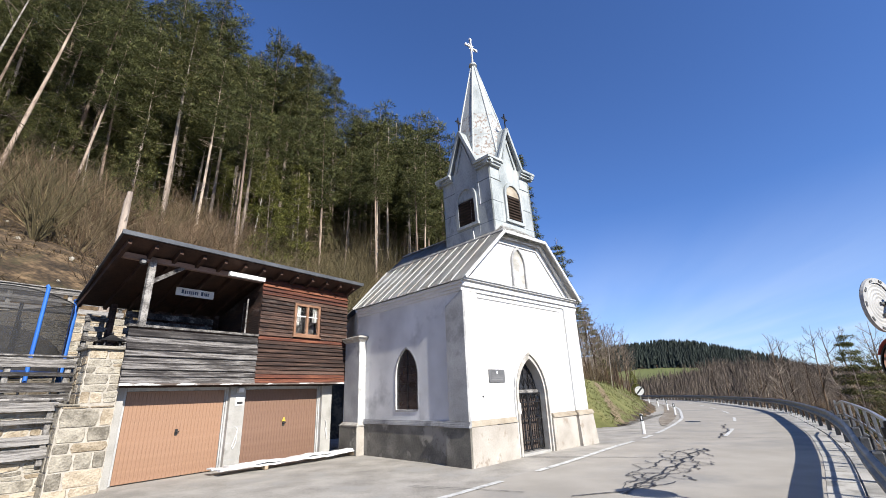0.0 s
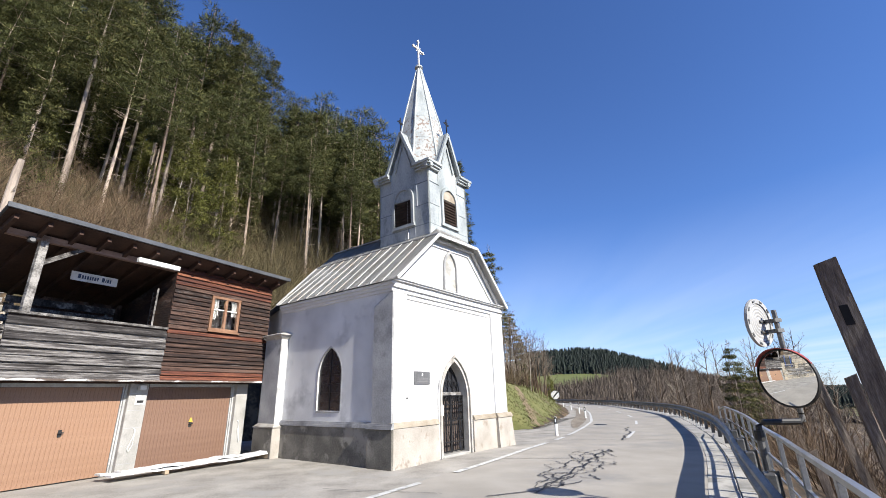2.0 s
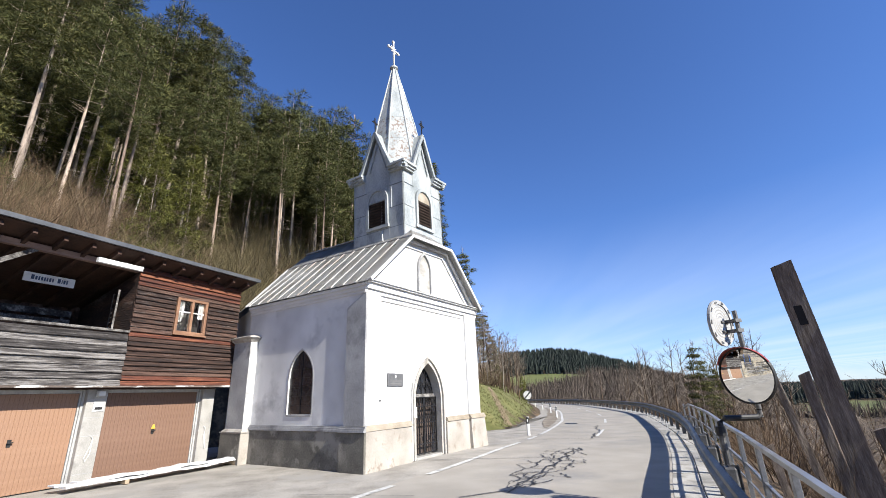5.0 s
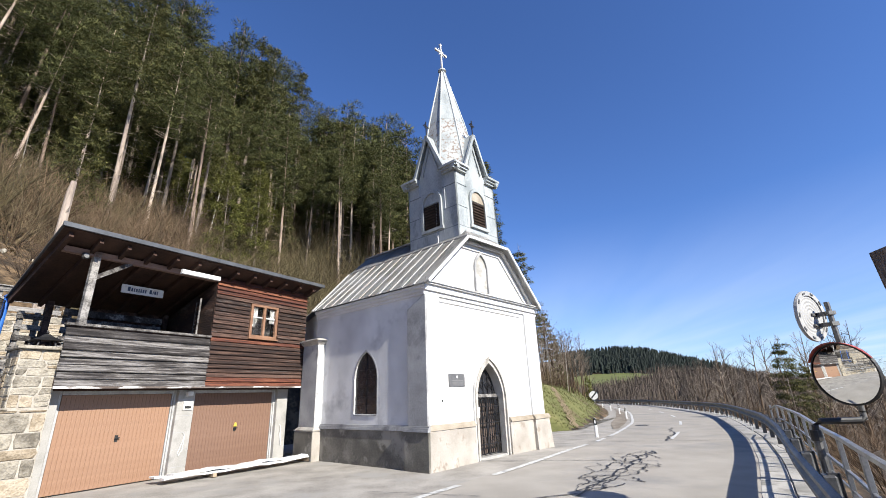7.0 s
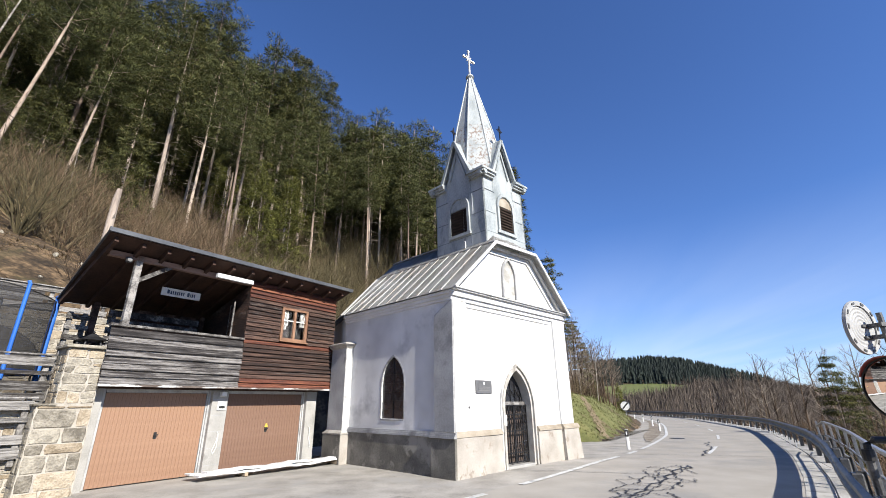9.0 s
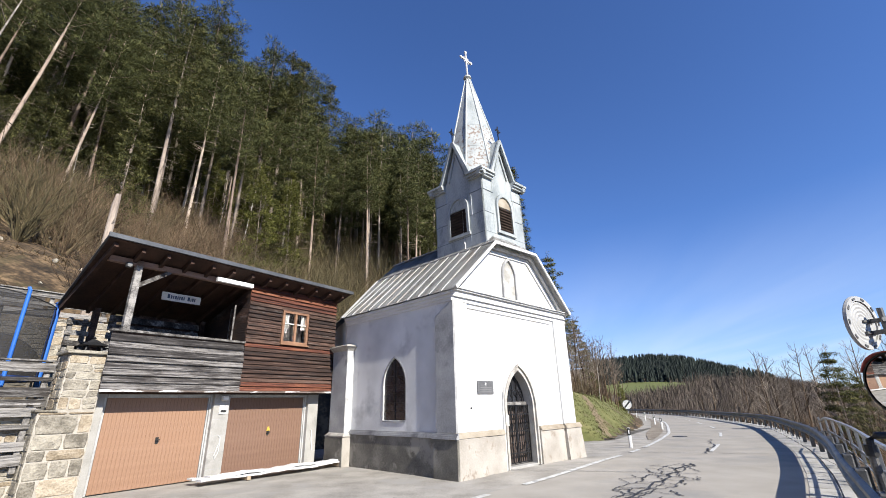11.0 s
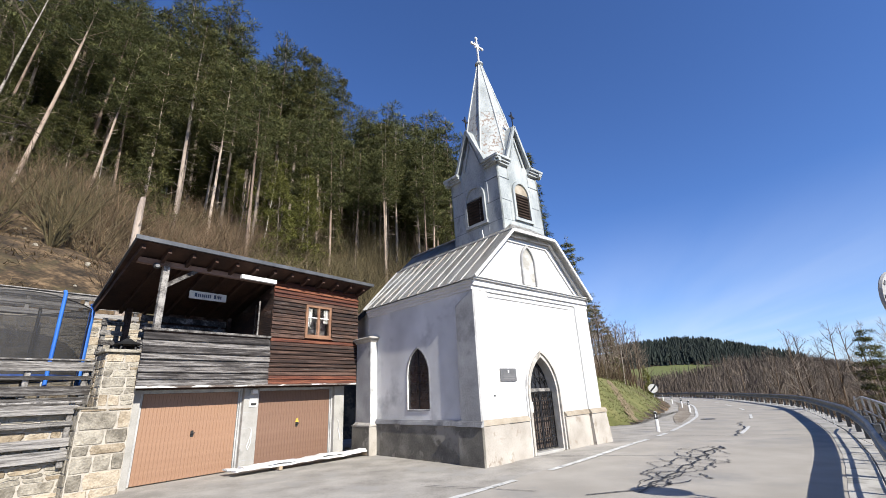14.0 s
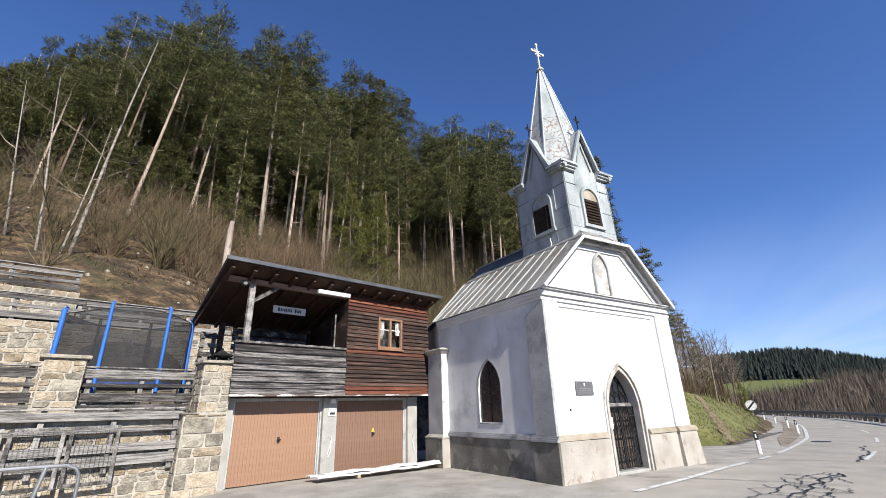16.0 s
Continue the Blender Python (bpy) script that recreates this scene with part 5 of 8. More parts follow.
def board_mesh(name, mat):
    b3 = B()
    loft(b3, [(-0.5, -0.05, 0.0), (-0.5, -0.004, 0.0), (-0.5, 0.0, 1.0), (-0.5, -0.006, 1.0), (-0.5, -0.055, 0.08)], [(0.5, -0.05, 0.0), (0.5, -0.004, 0.0), (0.5, 0.0, 1.0), (0.5, -0.006, 1.0), (0.5, -0.055, 0.08)])
    return mesh_of(name, b3, mat)


b_grey, b_dark, b_red = board_mesh("board", M_WOOD_SHED), board_mesh("board", M_WOOD_DARK), board_mesh("board", M_WOOD_RED)


def boards(parent, u0, u1, z0, z1, y, pick, step=0.15):
    n = max(1, round((z1 - z0) / step))
    hh = (z1 - z0) / n
    for k in range(n):
        z = z0 + k * hh
        wob = rngb.uniform(-0.012, 0.012)
        piece("board", pick(k, n), parent, Matrix.Translation(((u0 + u1) / 2 + wob, y + rngb.uniform(-0.024, 0.008), z - 0.012)) @ Matrix.Rotation(rngb.uniform(-0.005, 0.005), 4, "Y") @ Matrix.Diagonal((u1 - u0 + abs(wob) * 0.2, 1.0, hh + 0.014, 1)))


bm = B()
box(bm, -0.3, 2.82, FY, FY + 0.06, 2.16, 3.40)
parapet = part("parapet", bm, M_WOOD_DARK, garage, "silver-grey boarded parapet of the open loggia")
boards(parapet, -0.32, 2.84, 2.15, 3.36, FY - 0.004, lambda k, n: b_grey)
bm = B()
box(bm, -0.36, 2.84, FY - 0.06, FY + 0.1, 3.40, 3.46, 0.008)
part("parapet_rail", bm, M_WOOD_GREY, garage, "grey capping rail")
wy = FY + 0.02
bm = B()
box(bm, 2.84, 3.94, FY + 0.01, FY + 0.08, 2.16, 5.12)
box(bm, 4.94, 6.02, FY + 0.01, FY + 0.08, 2.16, 5.2)
box(bm, 3.94, 4.94, FY + 0.01, FY + 0.08, 2.16, 3.54)
box(bm, 3.94, 4.94, FY + 0.01, FY + 0.08, 4.52, 5.15)
cabin = part("cabin_front", bm, M_WOOD_DARK, garage, "dark brown weathered clapboard wall")


def tone(k, n):
    f = k / n
    if f > 0.86:
        return b_red
    if f < 0.06 or (0.8 < f and rngb.random() < 0.5) or (0.25 < f < 0.45 and rngb.random() < 0.3):
        return b_red if rngb.random() < 0.7 else b_dark
    return b_dark if rngb.random() < 2 else b_grey


zlo, zhi, nrow = 2.15, 5.14, 25
hh = (zhi - zlo) / nrow
for k in range(nrow):
    z = zlo + k * hh
    spans = [(2.84, 6.05)] if z + hh < 3.56 or z > 4.48 else [(2.84, 3.93), (4.95, 6.05)]
    mb = tone(k, nrow)
    for u0, u1 in spans:
        piece("board", mb, cabin, Matrix.Translation(((u0 + u1) / 2, FY + 0.006 + rngb.uniform(-0.014, 0.004), z - 0.012)) @ Matrix.Rotation(rngb.uniform(-0.004, 0.004), 4, "Y") @ Matrix.Diagonal((u1 - u0 + rngb.uniform(-0.015, 0.015), 1.0, hh + 0.014, 1)))
bm = B()
loft(bm, [(5.96, FY + 0.08, 2.16), (6.02, FY + 0.08, 2.16), (6.02, 2.1, 2.16), (5.96, 2.1, 2.16)], [(5.96, FY + 0.08, 5.0), (6.02, FY + 0.08, 5.0), (6.02, 2.1, 4.25), (5.96, 2.1, 4.25)])
part("cabin_side", bm, M_WOOD_DARK, garage)
bm = B()
loft(bm, [(2.84, FY + 0.08, 2.3), (2.9, FY + 0.08, 2.3), (2.9, 2.1, 2.3), (2.84, 2.1, 2.3)], [(2.84, FY + 0.08, 5.0), (2.9, FY + 0.08, 5.0), (2.9, 2.1, 4.25), (2.84, 2.1, 4.25)])
part("cabin_partition", bm, M_WOOD_DARK, garage)
bm = B()
box(bm, -0.3, 0.7, 2.1, 2.16, 2.3, 3.3)
box(bm, 0.7, 6.02, 2.1, 2.16, 2.3, 4.28)
part("rear_boarding", bm, M_WOOD_DARK, garage, "dark boards at the back of the loggia")
# cabin window
bm = B()
for a, b, c, d in ((3.96, 4.92, 3.52, 3.60), (3.96, 4.92, 4.46, 4.54), (3.96, 4.04, 3.6, 4.46), (4.84, 4.92, 3.6, 4.46), (4.405, 4.475, 3.6, 4.46)):
    box(bm, a, b, FY - 0.045, FY + 0.04, c, d, 0.004)
wnd = part("cabin_window", bm, M_WINFRAME, garage, "two-leaf orange wooden window")
for s0, s1 in ((4.045, 4.40), (4.48, 4.835)):
    b2 = B()
    box(b2, s0, s1, FY + 0.005, FY + 0.012, 3.605, 4.455)
    part("pane", b2, M_PANE, wnd).visible_shadow = False
    b2 = B()
    box(b2, s0, s1, FY - 0.012, FY + 0.003, 4.13, 4.155)
    part("glazing_bar", b2, M_WHITE_PAINT, wnd)
    b2 = B()
    rows = [(s0 + (s1 - s0) * t, FY + 0.04 + 0.015 * math.sin(t * 22), 0) for t in [q / 16 for q in range(17)]]
    half = rows[:9] if s0 < 4.2 else rows[8:]
    va = [b2.verts.new((x, y, 3.75 + (0.25 if 4.2 < x else 0.1))) for x, y, _ in half]
    vb = [b2.verts.new((x, y, 4.45)) for x, y, _ in half]
    for q in range(len(half) - 1):
        b2.faces.new((va[q], va[q + 1], vb[q + 1], vb[q]))
    bmesh.ops.solidify(b2, geom=b2.faces[:], thickness=0.004)
    part("curtain", b2, M_CURTAIN, wnd, "drawn white curtain")
bm = B()
box(bm, 3.93, 4.95, FY - 0.09, FY + 0.02, 3.48, 3.52)
part("window_sill", bm, M_WINFRAME, wnd)
# black sheet behind the window stands for the unlit cabin
bm = B()
box(bm, 3.96, 4.92, FY + 0.3, FY + 0.33, 3.5, 4.6)
part("cabin_shade", bm, M_BLACKISH, garage)
# posts and braces of the loggia
bm = B()
beam(bm, (-0.06, FY + 0.1, 3.46), (-0.06, FY + 0.1, 5.12), 0.14, 0.14, up=(0, 1, 0))
part("corner_post", bm, M_WOOD_GREY, garage, "grey timber post")
bm = B()
beam(bm, (-0.02, FY + 0.1, 4.52), (0.66, FY + 0.1, 5.02), 0.09, 0.1)
part("brace", bm, M_WOOD_GREY, garage)
bm = B()
box(bm, -0.7, 2.9, FY + 0.03, FY + 0.17, 5.0, 5.13)
part("head_beam", bm, M_HEAD, garage, "brown head beam")
for u in (-0.06, 2.7):
    bm = B()
    beam(bm, (u, 2.0, 2.3), (u, 2.0, 4.3), 0.14, 0.14, up=(0, 1, 0))
    part("corner_post", bm, M_WOOD_DARK, garage)
SL = 0.34
rz = lambda v: 5.36 - SL * (v + 0.85)
bm = B()
q = [(-0.92, -0.85), (6.25, -0.85), (6.25, 2.35), (-0.78, 2.35)]
loft(bm, [(u, v, rz(v)) for u, v in q], [(u, v, rz(v) + 0.03) for u, v in q])
part("roof_boarding", bm, M_RAFTER, garage, "brown boarded roof underside")
bm = B()
loft(bm, [(u + (0.04 if u > 0 else -0.04), v + (-0.05 if v < 0 else 0.05), rz(v) + 0.036) for u, v in q], [(u + (0.04 if u > 0 else -0.04), v + (-0.05 if v < 0 else 0.05), rz(v) + 0.075) for u, v in q])
part("roof_sheet", bm, M_DARKROOF, garage, "dark grey sheet roof edge")
bm = B()
beam(bm, (-0.97, -0.93, rz(-0.93) + 0.03), (6.3, -0.93, rz(-0.93) + 0.03), 0.05, 0.10)
part("gutter_edge", bm, M_DARKROOF, garage)
for k in range(13):
    bm = B()
    u = -0.75 + 0.56 * k
    beam(bm, (u, -0.78, rz(-0.78) - 0.07), (u, 2.25, rz(2.25) - 0.07), 0.08, 0.13)
    part("rafter", bm, M_RAFTER, garage)
bm = B()
box(bm, 1.70, 2.74, -0.66, -0.56, 4.95, 5.06)
part("roller_blind", bm, M_WHITE_PAINT, garage, "rolled white awning case")
# things in the loggia
bar_sign = thing("hanging_sign", GM @ pose(0.9, 0.62, 4.5), "white sign board with one line of dark lettering", "sign")
bm = B()
box(bm, 0.0, 1.02, 0.0, 0.03, 0.0, 0.22, 0.006)
part("sign_board", bm, M_WHITE_PAINT, bar_sign)
for x0, x1 in ((0.14, 0.2), (0.22, 0.26), (0.28, 0.31), (0.33, 0.37), (0.39, 0.42), (0.44, 0.47), (0.49, 0.53), (0.55, 0.58), (0.66, 0.72), (0.74, 0.76), (0.78, 0.82), (0.84, 0.87)):
    bm = B()
    box(bm, x0, x1, -0.004, 0.0, 0.06, 0.15 if x0 not in (0.14, 0.66) else 0.17)
    part("lettering", bm, M_INK, bar_sign)
bm = B()
for x in (0.1, 0.92):
    tube(bm, [(x, 0.015, 0.22), (x, 0.015, 0.28)], 0.006, 5)
part("hanger", bm, M_DARK_IRON, bar_sign)
spot = thing("flood_light", GM @ pose(-0.3, FY + 0.05, 4.98), "small black flood light on the roof beam", "lamp")
bm = B()
box(bm, -0.07, 0.07, -0.1, 0.0, -0.08, 0.05, 0.02)
part("lamp_head", bm, M_BLACK, spot)
bm = B()
tube(bm, [(0, -0.02, 0.05), (0.05, 0.03, 0.1), (0.12, 0.05, 0.12)], 0.015, 6)
part("lamp_arm", bm, M_BLACK, spot)
bm = B()
tube(bm, [(0.0, -0.1, -0.02), (0.0, -0.112, -0.02)], 0.05, 10)
part("lens", bm, M_STEEL_DULL, spot)
shutter = thing("folding_shutter", GM @ pose(2.62, FY + 0.3, 3.46, 0, 0, 70), "grey slatted wooden shutter standing open", "shutter")
bm = B()
for x in (0.0, 0.62):
    box(bm, x, x + 0.06, 0, 0.04, 0, 1.05)
part("shutter_frame", bm, M_WOOD_GREY, shutter)
for k in range(8):
    bm = B()
    box(bm, 0.06, 0.62, 0.005, 0.03, 0.05 + 0.125 * k, 0.13 + 0.125 * k)
    part("slat", bm, M_WOOD_DARK, shutter)
bench = thing("slatted_backrest", GM @ pose(0.15, 1.6, 2.3), "grey slatted bench back inside the loggia", "bench")
for k in range(5):
    bm = B()
    box(bm, 0, 2.3, 0, 0.04, 0.72 + 0.23 * k, 0.88 + 0.23 * k)
    part("slat", bm, M_WOOD_SHED, bench)
for x in (0.1, 2.1):
    bm = B()
    box(bm, x, x + 0.08, 0.04, 0.1, 0, 1.8)
    part("leg", bm, M_WOOD_SHED, bench)

# planks wrapped in white in front of the doors
A0, A1 = Vector((-5.75, 11.35)), Vector((-3.0, 14.55))
dirn = (A1 - A0).normalized()
planks = thing("plank_bundle", Matrix.Translation((A0.x, A0.y, 0)) @ Matrix.Rotation(math.atan2(dirn.y, dirn.x), 4, "Z"), "white wrapped bundle of long boards on wood blocks", "plank bundle")
for k, (y0, y1, z0, x0, x1) in enumerate(((-0.3, -0.02, 0.10, 0.05, 4.5), (0.0, 0.3, 0.10, -0.02, 4.42), (-0.2, 0.15, 0.145, 0.3, 4.3))):
    bm = B()
    n = 44
    rows = [(x0 + (x1 - x0) * t, 0.035 * math.sin(9 * t + k) + 0.012 * math.sin(41 * t + k), 0.014 * math.sin(17 * t + 2 * k) + 0.007 * math.sin(53 * t + k)) for t in [q / n for q in range(n + 1)]]
    rg = [[bm.verts.new((x, y, z0 + dz + zz)) for y, zz in ((y0 + dy, 0), (y1 + dy, 0), (y1 + dy, 0.035), (y0 + dy, 0.04))] for x, dy, dz in rows]
    for a, b in zip(rg, rg[1:]):
        for q in range(4):
            bm.faces.new((a[q], a[(q + 1) % 4], b[(q + 1) % 4], b[q]))
    bm.faces.new(rg[0]), bm.faces.new(rg[-1])
    part("wrapped_board", bm, M_WHITE_FOIL, planks)
for x in (1.15, 3.95):
    bm = B()
    box(bm, x, x + 0.09, -0.3, 0.3, 0.0, 0.095, 0.006)
    part("wood_block", bm, material("raw_block_wood", [(0.25, 0.19, 0.13), (0.38, 0.3, 0.21)], 4, 30, 0.8, 0.1) if x < 2 else bpy.data.materials["raw_block_wood"], planks)


# ---- terraces of stone and timber beside the garage ----
rs = random.Random(21)


def stone_mesh(poly, proud, mat):
    """One stone with a worn rim and an uneven face; poly lies round its own middle."""
    def ring(k, y, j):
        return [(x * k + rs.uniform(-j, j), y + rs.uniform(-j, j) * 0.6, z * k + rs.uniform(-j, j)) for x, z in poly]
    n = len(poly)
    rings = (ring(1.0, 0.012, 0.0), ring(1.0, -proud * 0.3, 0.003), ring(0.9, -proud * rs.uniform(0.7, 1.3), 0.006))
    me = bpy.data.meshes.new("stone")
    fs = [(a * n + i, a * n + (i + 1) % n, (a + 1) * n + (i + 1) % n, (a + 1) * n + i) for a in (0, 1) for i in range(n)]
    me.from_pydata([p for r in rings for p in r], [], fs + [tuple(range(2 * n, 3 * n))])
    me.materials.append(mat)
    return me


def lay_stones(parent, place, s0, s1, z0, z1, course=0.2, length=0.36, proud=0.03, ochre=0.45, hewn=False):
    """Rough courses on a face: wavering beds, leaning joints, some stones split in two; place(s, z) gives the pose of a stone's middle."""
    seed = rs.uniform(0, 90)
    wave = 0.006 if hewn else 0.032
    beds = [z0]
    while z1 - beds[-1] > course * 1.4:
        beds.append(beds[-1] + course * rs.uniform(0.65, 1.3))
    beds.append(z1)

    def bed(k, s):
        return beds[k] + (noise.noise((s * 3.1, k * 7.7, seed)) * wave * 1.6 if 0 < k < len(beds) - 1 else 0)

    for k in range(len(beds) - 1):
        s, lean0 = s0, 0.0
        while s < s1 - 0.02:
            w = length * rs.uniform(0.45, 1.65)
            if s1 - s - w < 0.14:
                w = s1 - s
            e = s + w
            lean1 = 0.0 if e > s1 - 0.01 else rs.uniform(-1, 1) * wave
            cuts = [0.0, 1.0]
            if not hewn and beds[k + 1] - beds[k] > 0.17 and rs.random() < 0.3:
                cuts = [0.0, rs.uniform(0.35, 0.65), 1.0]
            for c0, c1 in zip(cuts, cuts[1:]):
                def at(f, c):
                    lo, hi = bed(k, s + f * w), bed(k + 1, s + f * w)
                    return s + f * w + (lean0 + (lean1 - lean0) * f) * (2 * c - 1), lo + (hi - lo) * c
                cm_ = (c0 + c1) / 2
                poly = [at(0.06, c0), at(0.5, c0), at(0.94, c0), at(1.0, cm_), at(0.95, c1), at(0.45, c1), at(0.05, c1), at(0.0, cm_)]
                mx, mz = sum(p[0] for p in poly) / 8, sum(p[1] for p in poly) / 8
                joint = 0.011
                shrunk = [((x - mx) * (1 - 2 * joint / w), (z - mz) * (1 - 2 * joint / max(0.04, (beds[k + 1] - beds[k]) * (c1 - c0)))) for x, z in poly]
                me = stone_mesh(shrunk, proud * 0.6, M_STONE_OCHRE if rs.random() < ochre else M_STONE)
                piece("stone", me, parent, place(mx, mz))
            s, lean0 = e, lean1


def wall_block(name, u0, u1, v0, v1, z0, z1, label, kind="", category="stone wall"):
    w = thing(name, GM, label, category, kind=kind)
    bm = B()
    box(bm, u0, u1, v0, v1, z0, z1)
    part("mortar_core", bm, M_MORTAR, w)
    return w


low_wall = wall_block("retaining_wall", -16.0, -1.12, 0.12, 0.6, -0.2, 1.74, "lower retaining wall of mixed granite rubble")
lay_stones(low_wall, lambda s, z: pose(s, 0.12, z), -6.6, -1.12, -0.05, 1.74, 0.19, 0.36)
pillar = wall_block("gate_pillar", -0.93, -0.27, -0.27, 0.38, -0.1, 2.86, "hewn granite gate pillar with a lantern on top", category="pillar")
bm = B()
box(bm, -1.2, -0.27, -0.29, 0.4, -0.1, 1.70)
part("pillar_base", bm, M_MORTAR, pillar)
lay_stones(pillar, lambda s, z: pose(s, -0.29, z), -1.2, -0.27, -0.05, 1.70, 0.29, 0.42, 0.03, 0.2, True)
lay_stones(pillar, lambda s, z: pose(s, -0.27, z), -0.93, -0.27, 1.74, 2.86, 0.2, 0.3, 0.028, 0.6)
lay_stones(pillar, lambda s, z: pose(-1.2, 0.06 - s, z, 0, 0, -90), -0.34, 0.35, -0.05, 1.70, 0.34, 0.4, 0.03, 0.12, True)
lay_stones(pillar, lambda s, z: pose(-0.93, 0.06 - s, z, 0, 0, -90), -0.32, 0.33, 1.74, 2.86, 0.2, 0.3, 0.028, 0.6)
lay_stones(pillar, lambda s, z: pose(-0.27, s, z, 0, 0, 90), -0.27, -0.02, -0.05, 2.86, 0.3, 0.3, 0.03, 0.2)
bm = B()
box(bm, -1.0, -0.2, -0.36, 0.44, 2.87, 2.94, 0.012)
part("coping", bm, M_STONE, pillar, "thin stone coping slab")
bm = B()
box(bm, -1.26, -0.9, -0.33, 0.42, 1.70, 1.745, 0.01)
part("coping", bm, M_STONE, pillar)
lantern = thing("stone_lantern", GM @ pose(-0.5, 0.02, 2.94), "small dark iron lantern with a pitched roof", "lantern")
lantern.scale = (1.05, 1.05, 0.95)
for x in (-0.12, 0.12):
    for y in (-0.1, 0.1):
        part("leg", tube(B(), [(x * 1.25, y * 1.25, 0), (x, y, 0.16)], 0.022, 6), M_DARK_IRON, lantern)
bm = B()
loft(bm, [(-0.25, -0.2, 0.15), (0.25, -0.2, 0.15), (0.25, 0.2, 0.15), (-0.25, 0.2, 0.15)], [(-0.13, -0.1, 0.22), (0.13, -0.1, 0.22), (0.13, 0.1, 0.22), (-0.13, 0.1, 0.22)])
loft(bm, [(-0.12, -0.09, 0.222), (0.12, -0.09, 0.222), (0.12, 0.09, 0.222), (-0.12, 0.09, 0.222)], [(-0.04, -0.03, 0.3), (0.04, -0.03, 0.3), (0.04, 0.03, 0.3), (-0.04, 0.03, 0.3)])
part("lantern_roof", bm, M_DARK_IRON, lantern)
bm = B()
tube(bm, [(0, 0, 0.3), (0, 0, 0.33), (0, 0, 0.37)], [0.015, 0.035, 0.01], 8)
part("knob", bm, M_DARK_IRON, lantern)

stone_pier = wall_block("stone_pier", -3.85, -3.16, 0.16, 0.82, 1.6, 2.88, "square rubble stone pier on the terrace edge", category="pillar")
lay_stones(stone_pier, lambda s, z: pose(s, 0.16, z), -3.85, -3.16, 1.74, 2.88, 0.2, 0.3, 0.028, 0.6)
lay_stones(stone_pier, lambda s, z: pose(-3.16, s, z, 0, 0, 90), 0.16, 0.82, 1.74, 2.88, 0.2, 0.3, 0.028, 0.6)
bm = B()
box(bm, -3.93, -3.08, 0.08, 0.9, 2.885, 2.96, 0.012)
part("coping", bm, M_STONE, stone_pier)
terrace = thing("terrace", GM, "flat earth terrace behind the lower wall", "terrace", kind="structure")
bm = B()
box(bm, -16.0, -0.3, 0.6, 4.3, 0.0, 1.72)
part("terrace_fill", bm, M_GRAVEL, terrace)
back_wall = wall_block("terrace_wall", -16.0, 1.6, 4.3, 4.8, 1.5, 4.28, "tall upper retaining wall of pale rubble stone")
lay_stones(back_wall, lambda s, z: pose(s, 4.3, z), -8.2, 1.0, 1.72, 4.28, 0.2, 0.38, 0.03, 0.5)
bm = B()
box(bm, -16.0, -0.3, 4.8, 6.6, 1.5, 4.5)
part("terrace_fill", bm, M_FOREST_FLOOR, terrace)
top_wall = wall_block("hill_wall", -16.0, -3.45, 6.3, 6.8, 3.0, 5.62, "topmost rubble stone wall at the foot of the slope")
lay_stones(top_wall, lambda s, z: pose(s, 6.3, z), -10.0, -3.45, 4.5, 5.62, 0.22, 0.4, 0.03, 0.5)

rf = random.Random(8)
b_plank = B()
box(b_plank, -0.5, 0.5, -0.02, 0.02, -0.5, 0.5)
plank_me = mesh_of("plank", b_plank, M_WOOD_GREY)
b_post = B()
box(b_post, -0.05, 0.05, -0.04, 0.04, 0.0, 1.0, 0.008)
fpost_me = mesh_of("fence_post", b_post, M_WOOD_GREY)


def board_fence(name, m, u0, u1, z0, rows, posts, height, label, light_top=False):
    f = thing(name, m, label, "fence", "terrace fences")
    for z, h in rows:
        piece("plank", plank_me, f, Matrix.Translation(((u0 + u1) / 2, rf.uniform(-.006, .006), z0 + z)) @ Matrix.Rotation(rf.uniform(-0.006, 0.006), 4, "Y") @ Matrix.Diagonal((u1 - u0 + rf.uniform(-.03, .03), 1, h, 1)))
    for k in range(posts):
        u = u0 + 0.1 + (u1 - u0 - 0.2) * k / max(1, posts - 1)
        piece("fence_post", fpost_me, f, Matrix.Translation((u, 0.065, z0)) @ Matrix.Diagonal((1, 1, height, 1)))
    if light_top:
        bm = B()
        box(bm, u0 - 0.03, u1 + 0.03, -0.06, 0.06, z0 + height, z0 + height + 0.035, 0.006)
        part("top_rail", bm, M_WOOD_GREY, f, "pale weathered capping board")
    return f


board_fence("board_fence", GM @ pose(0, -0.03, 0), -4.9, -1.18, 0.6, [(1.12, 0.17), (0.83, 0.09), (0.48, 0.17), (0.24, 0.2)], 4, 1.24, "grey weathered board fence on the low stone wall", True)
board_fence("board_fence", GM @ pose(0, -0.03, 0), -10.2, -4.95, 0.6, [(1.12, 0.17), (0.83, 0.09), (0.48, 0.17), (0.24, 0.2)], 5, 1.24, "grey weathered board fence on the low stone wall", True)
board_fence("board_fence", GM @ pose(0, 0.32, 0), -3.12, -0.98, 1.72, [(0.88, 0.19), (0.64, 0.08), (0.38, 0.19), (0.16, 0.15)], 3, 1.0, "grey board fence between stone pillars", True)
board_fence("board_fence", GM @ pose(0, 0.32, 0), -8.0, -3.9, 1.72, [(0.88, 0.19), (0.64, 0.08), (0.38, 0.19), (0.16, 0.15)], 4, 1.0, "grey board fence between stone pillars", True)
board_fence("board_fence", GM @ pose(0, 4.42, 0), -9.0, -3.3, 4.28, [(0.66, 0.12), (0.42, 0.1), (0.15, 0.16)], 5, 0.74, "grey board fence on the tall stone wall", True)
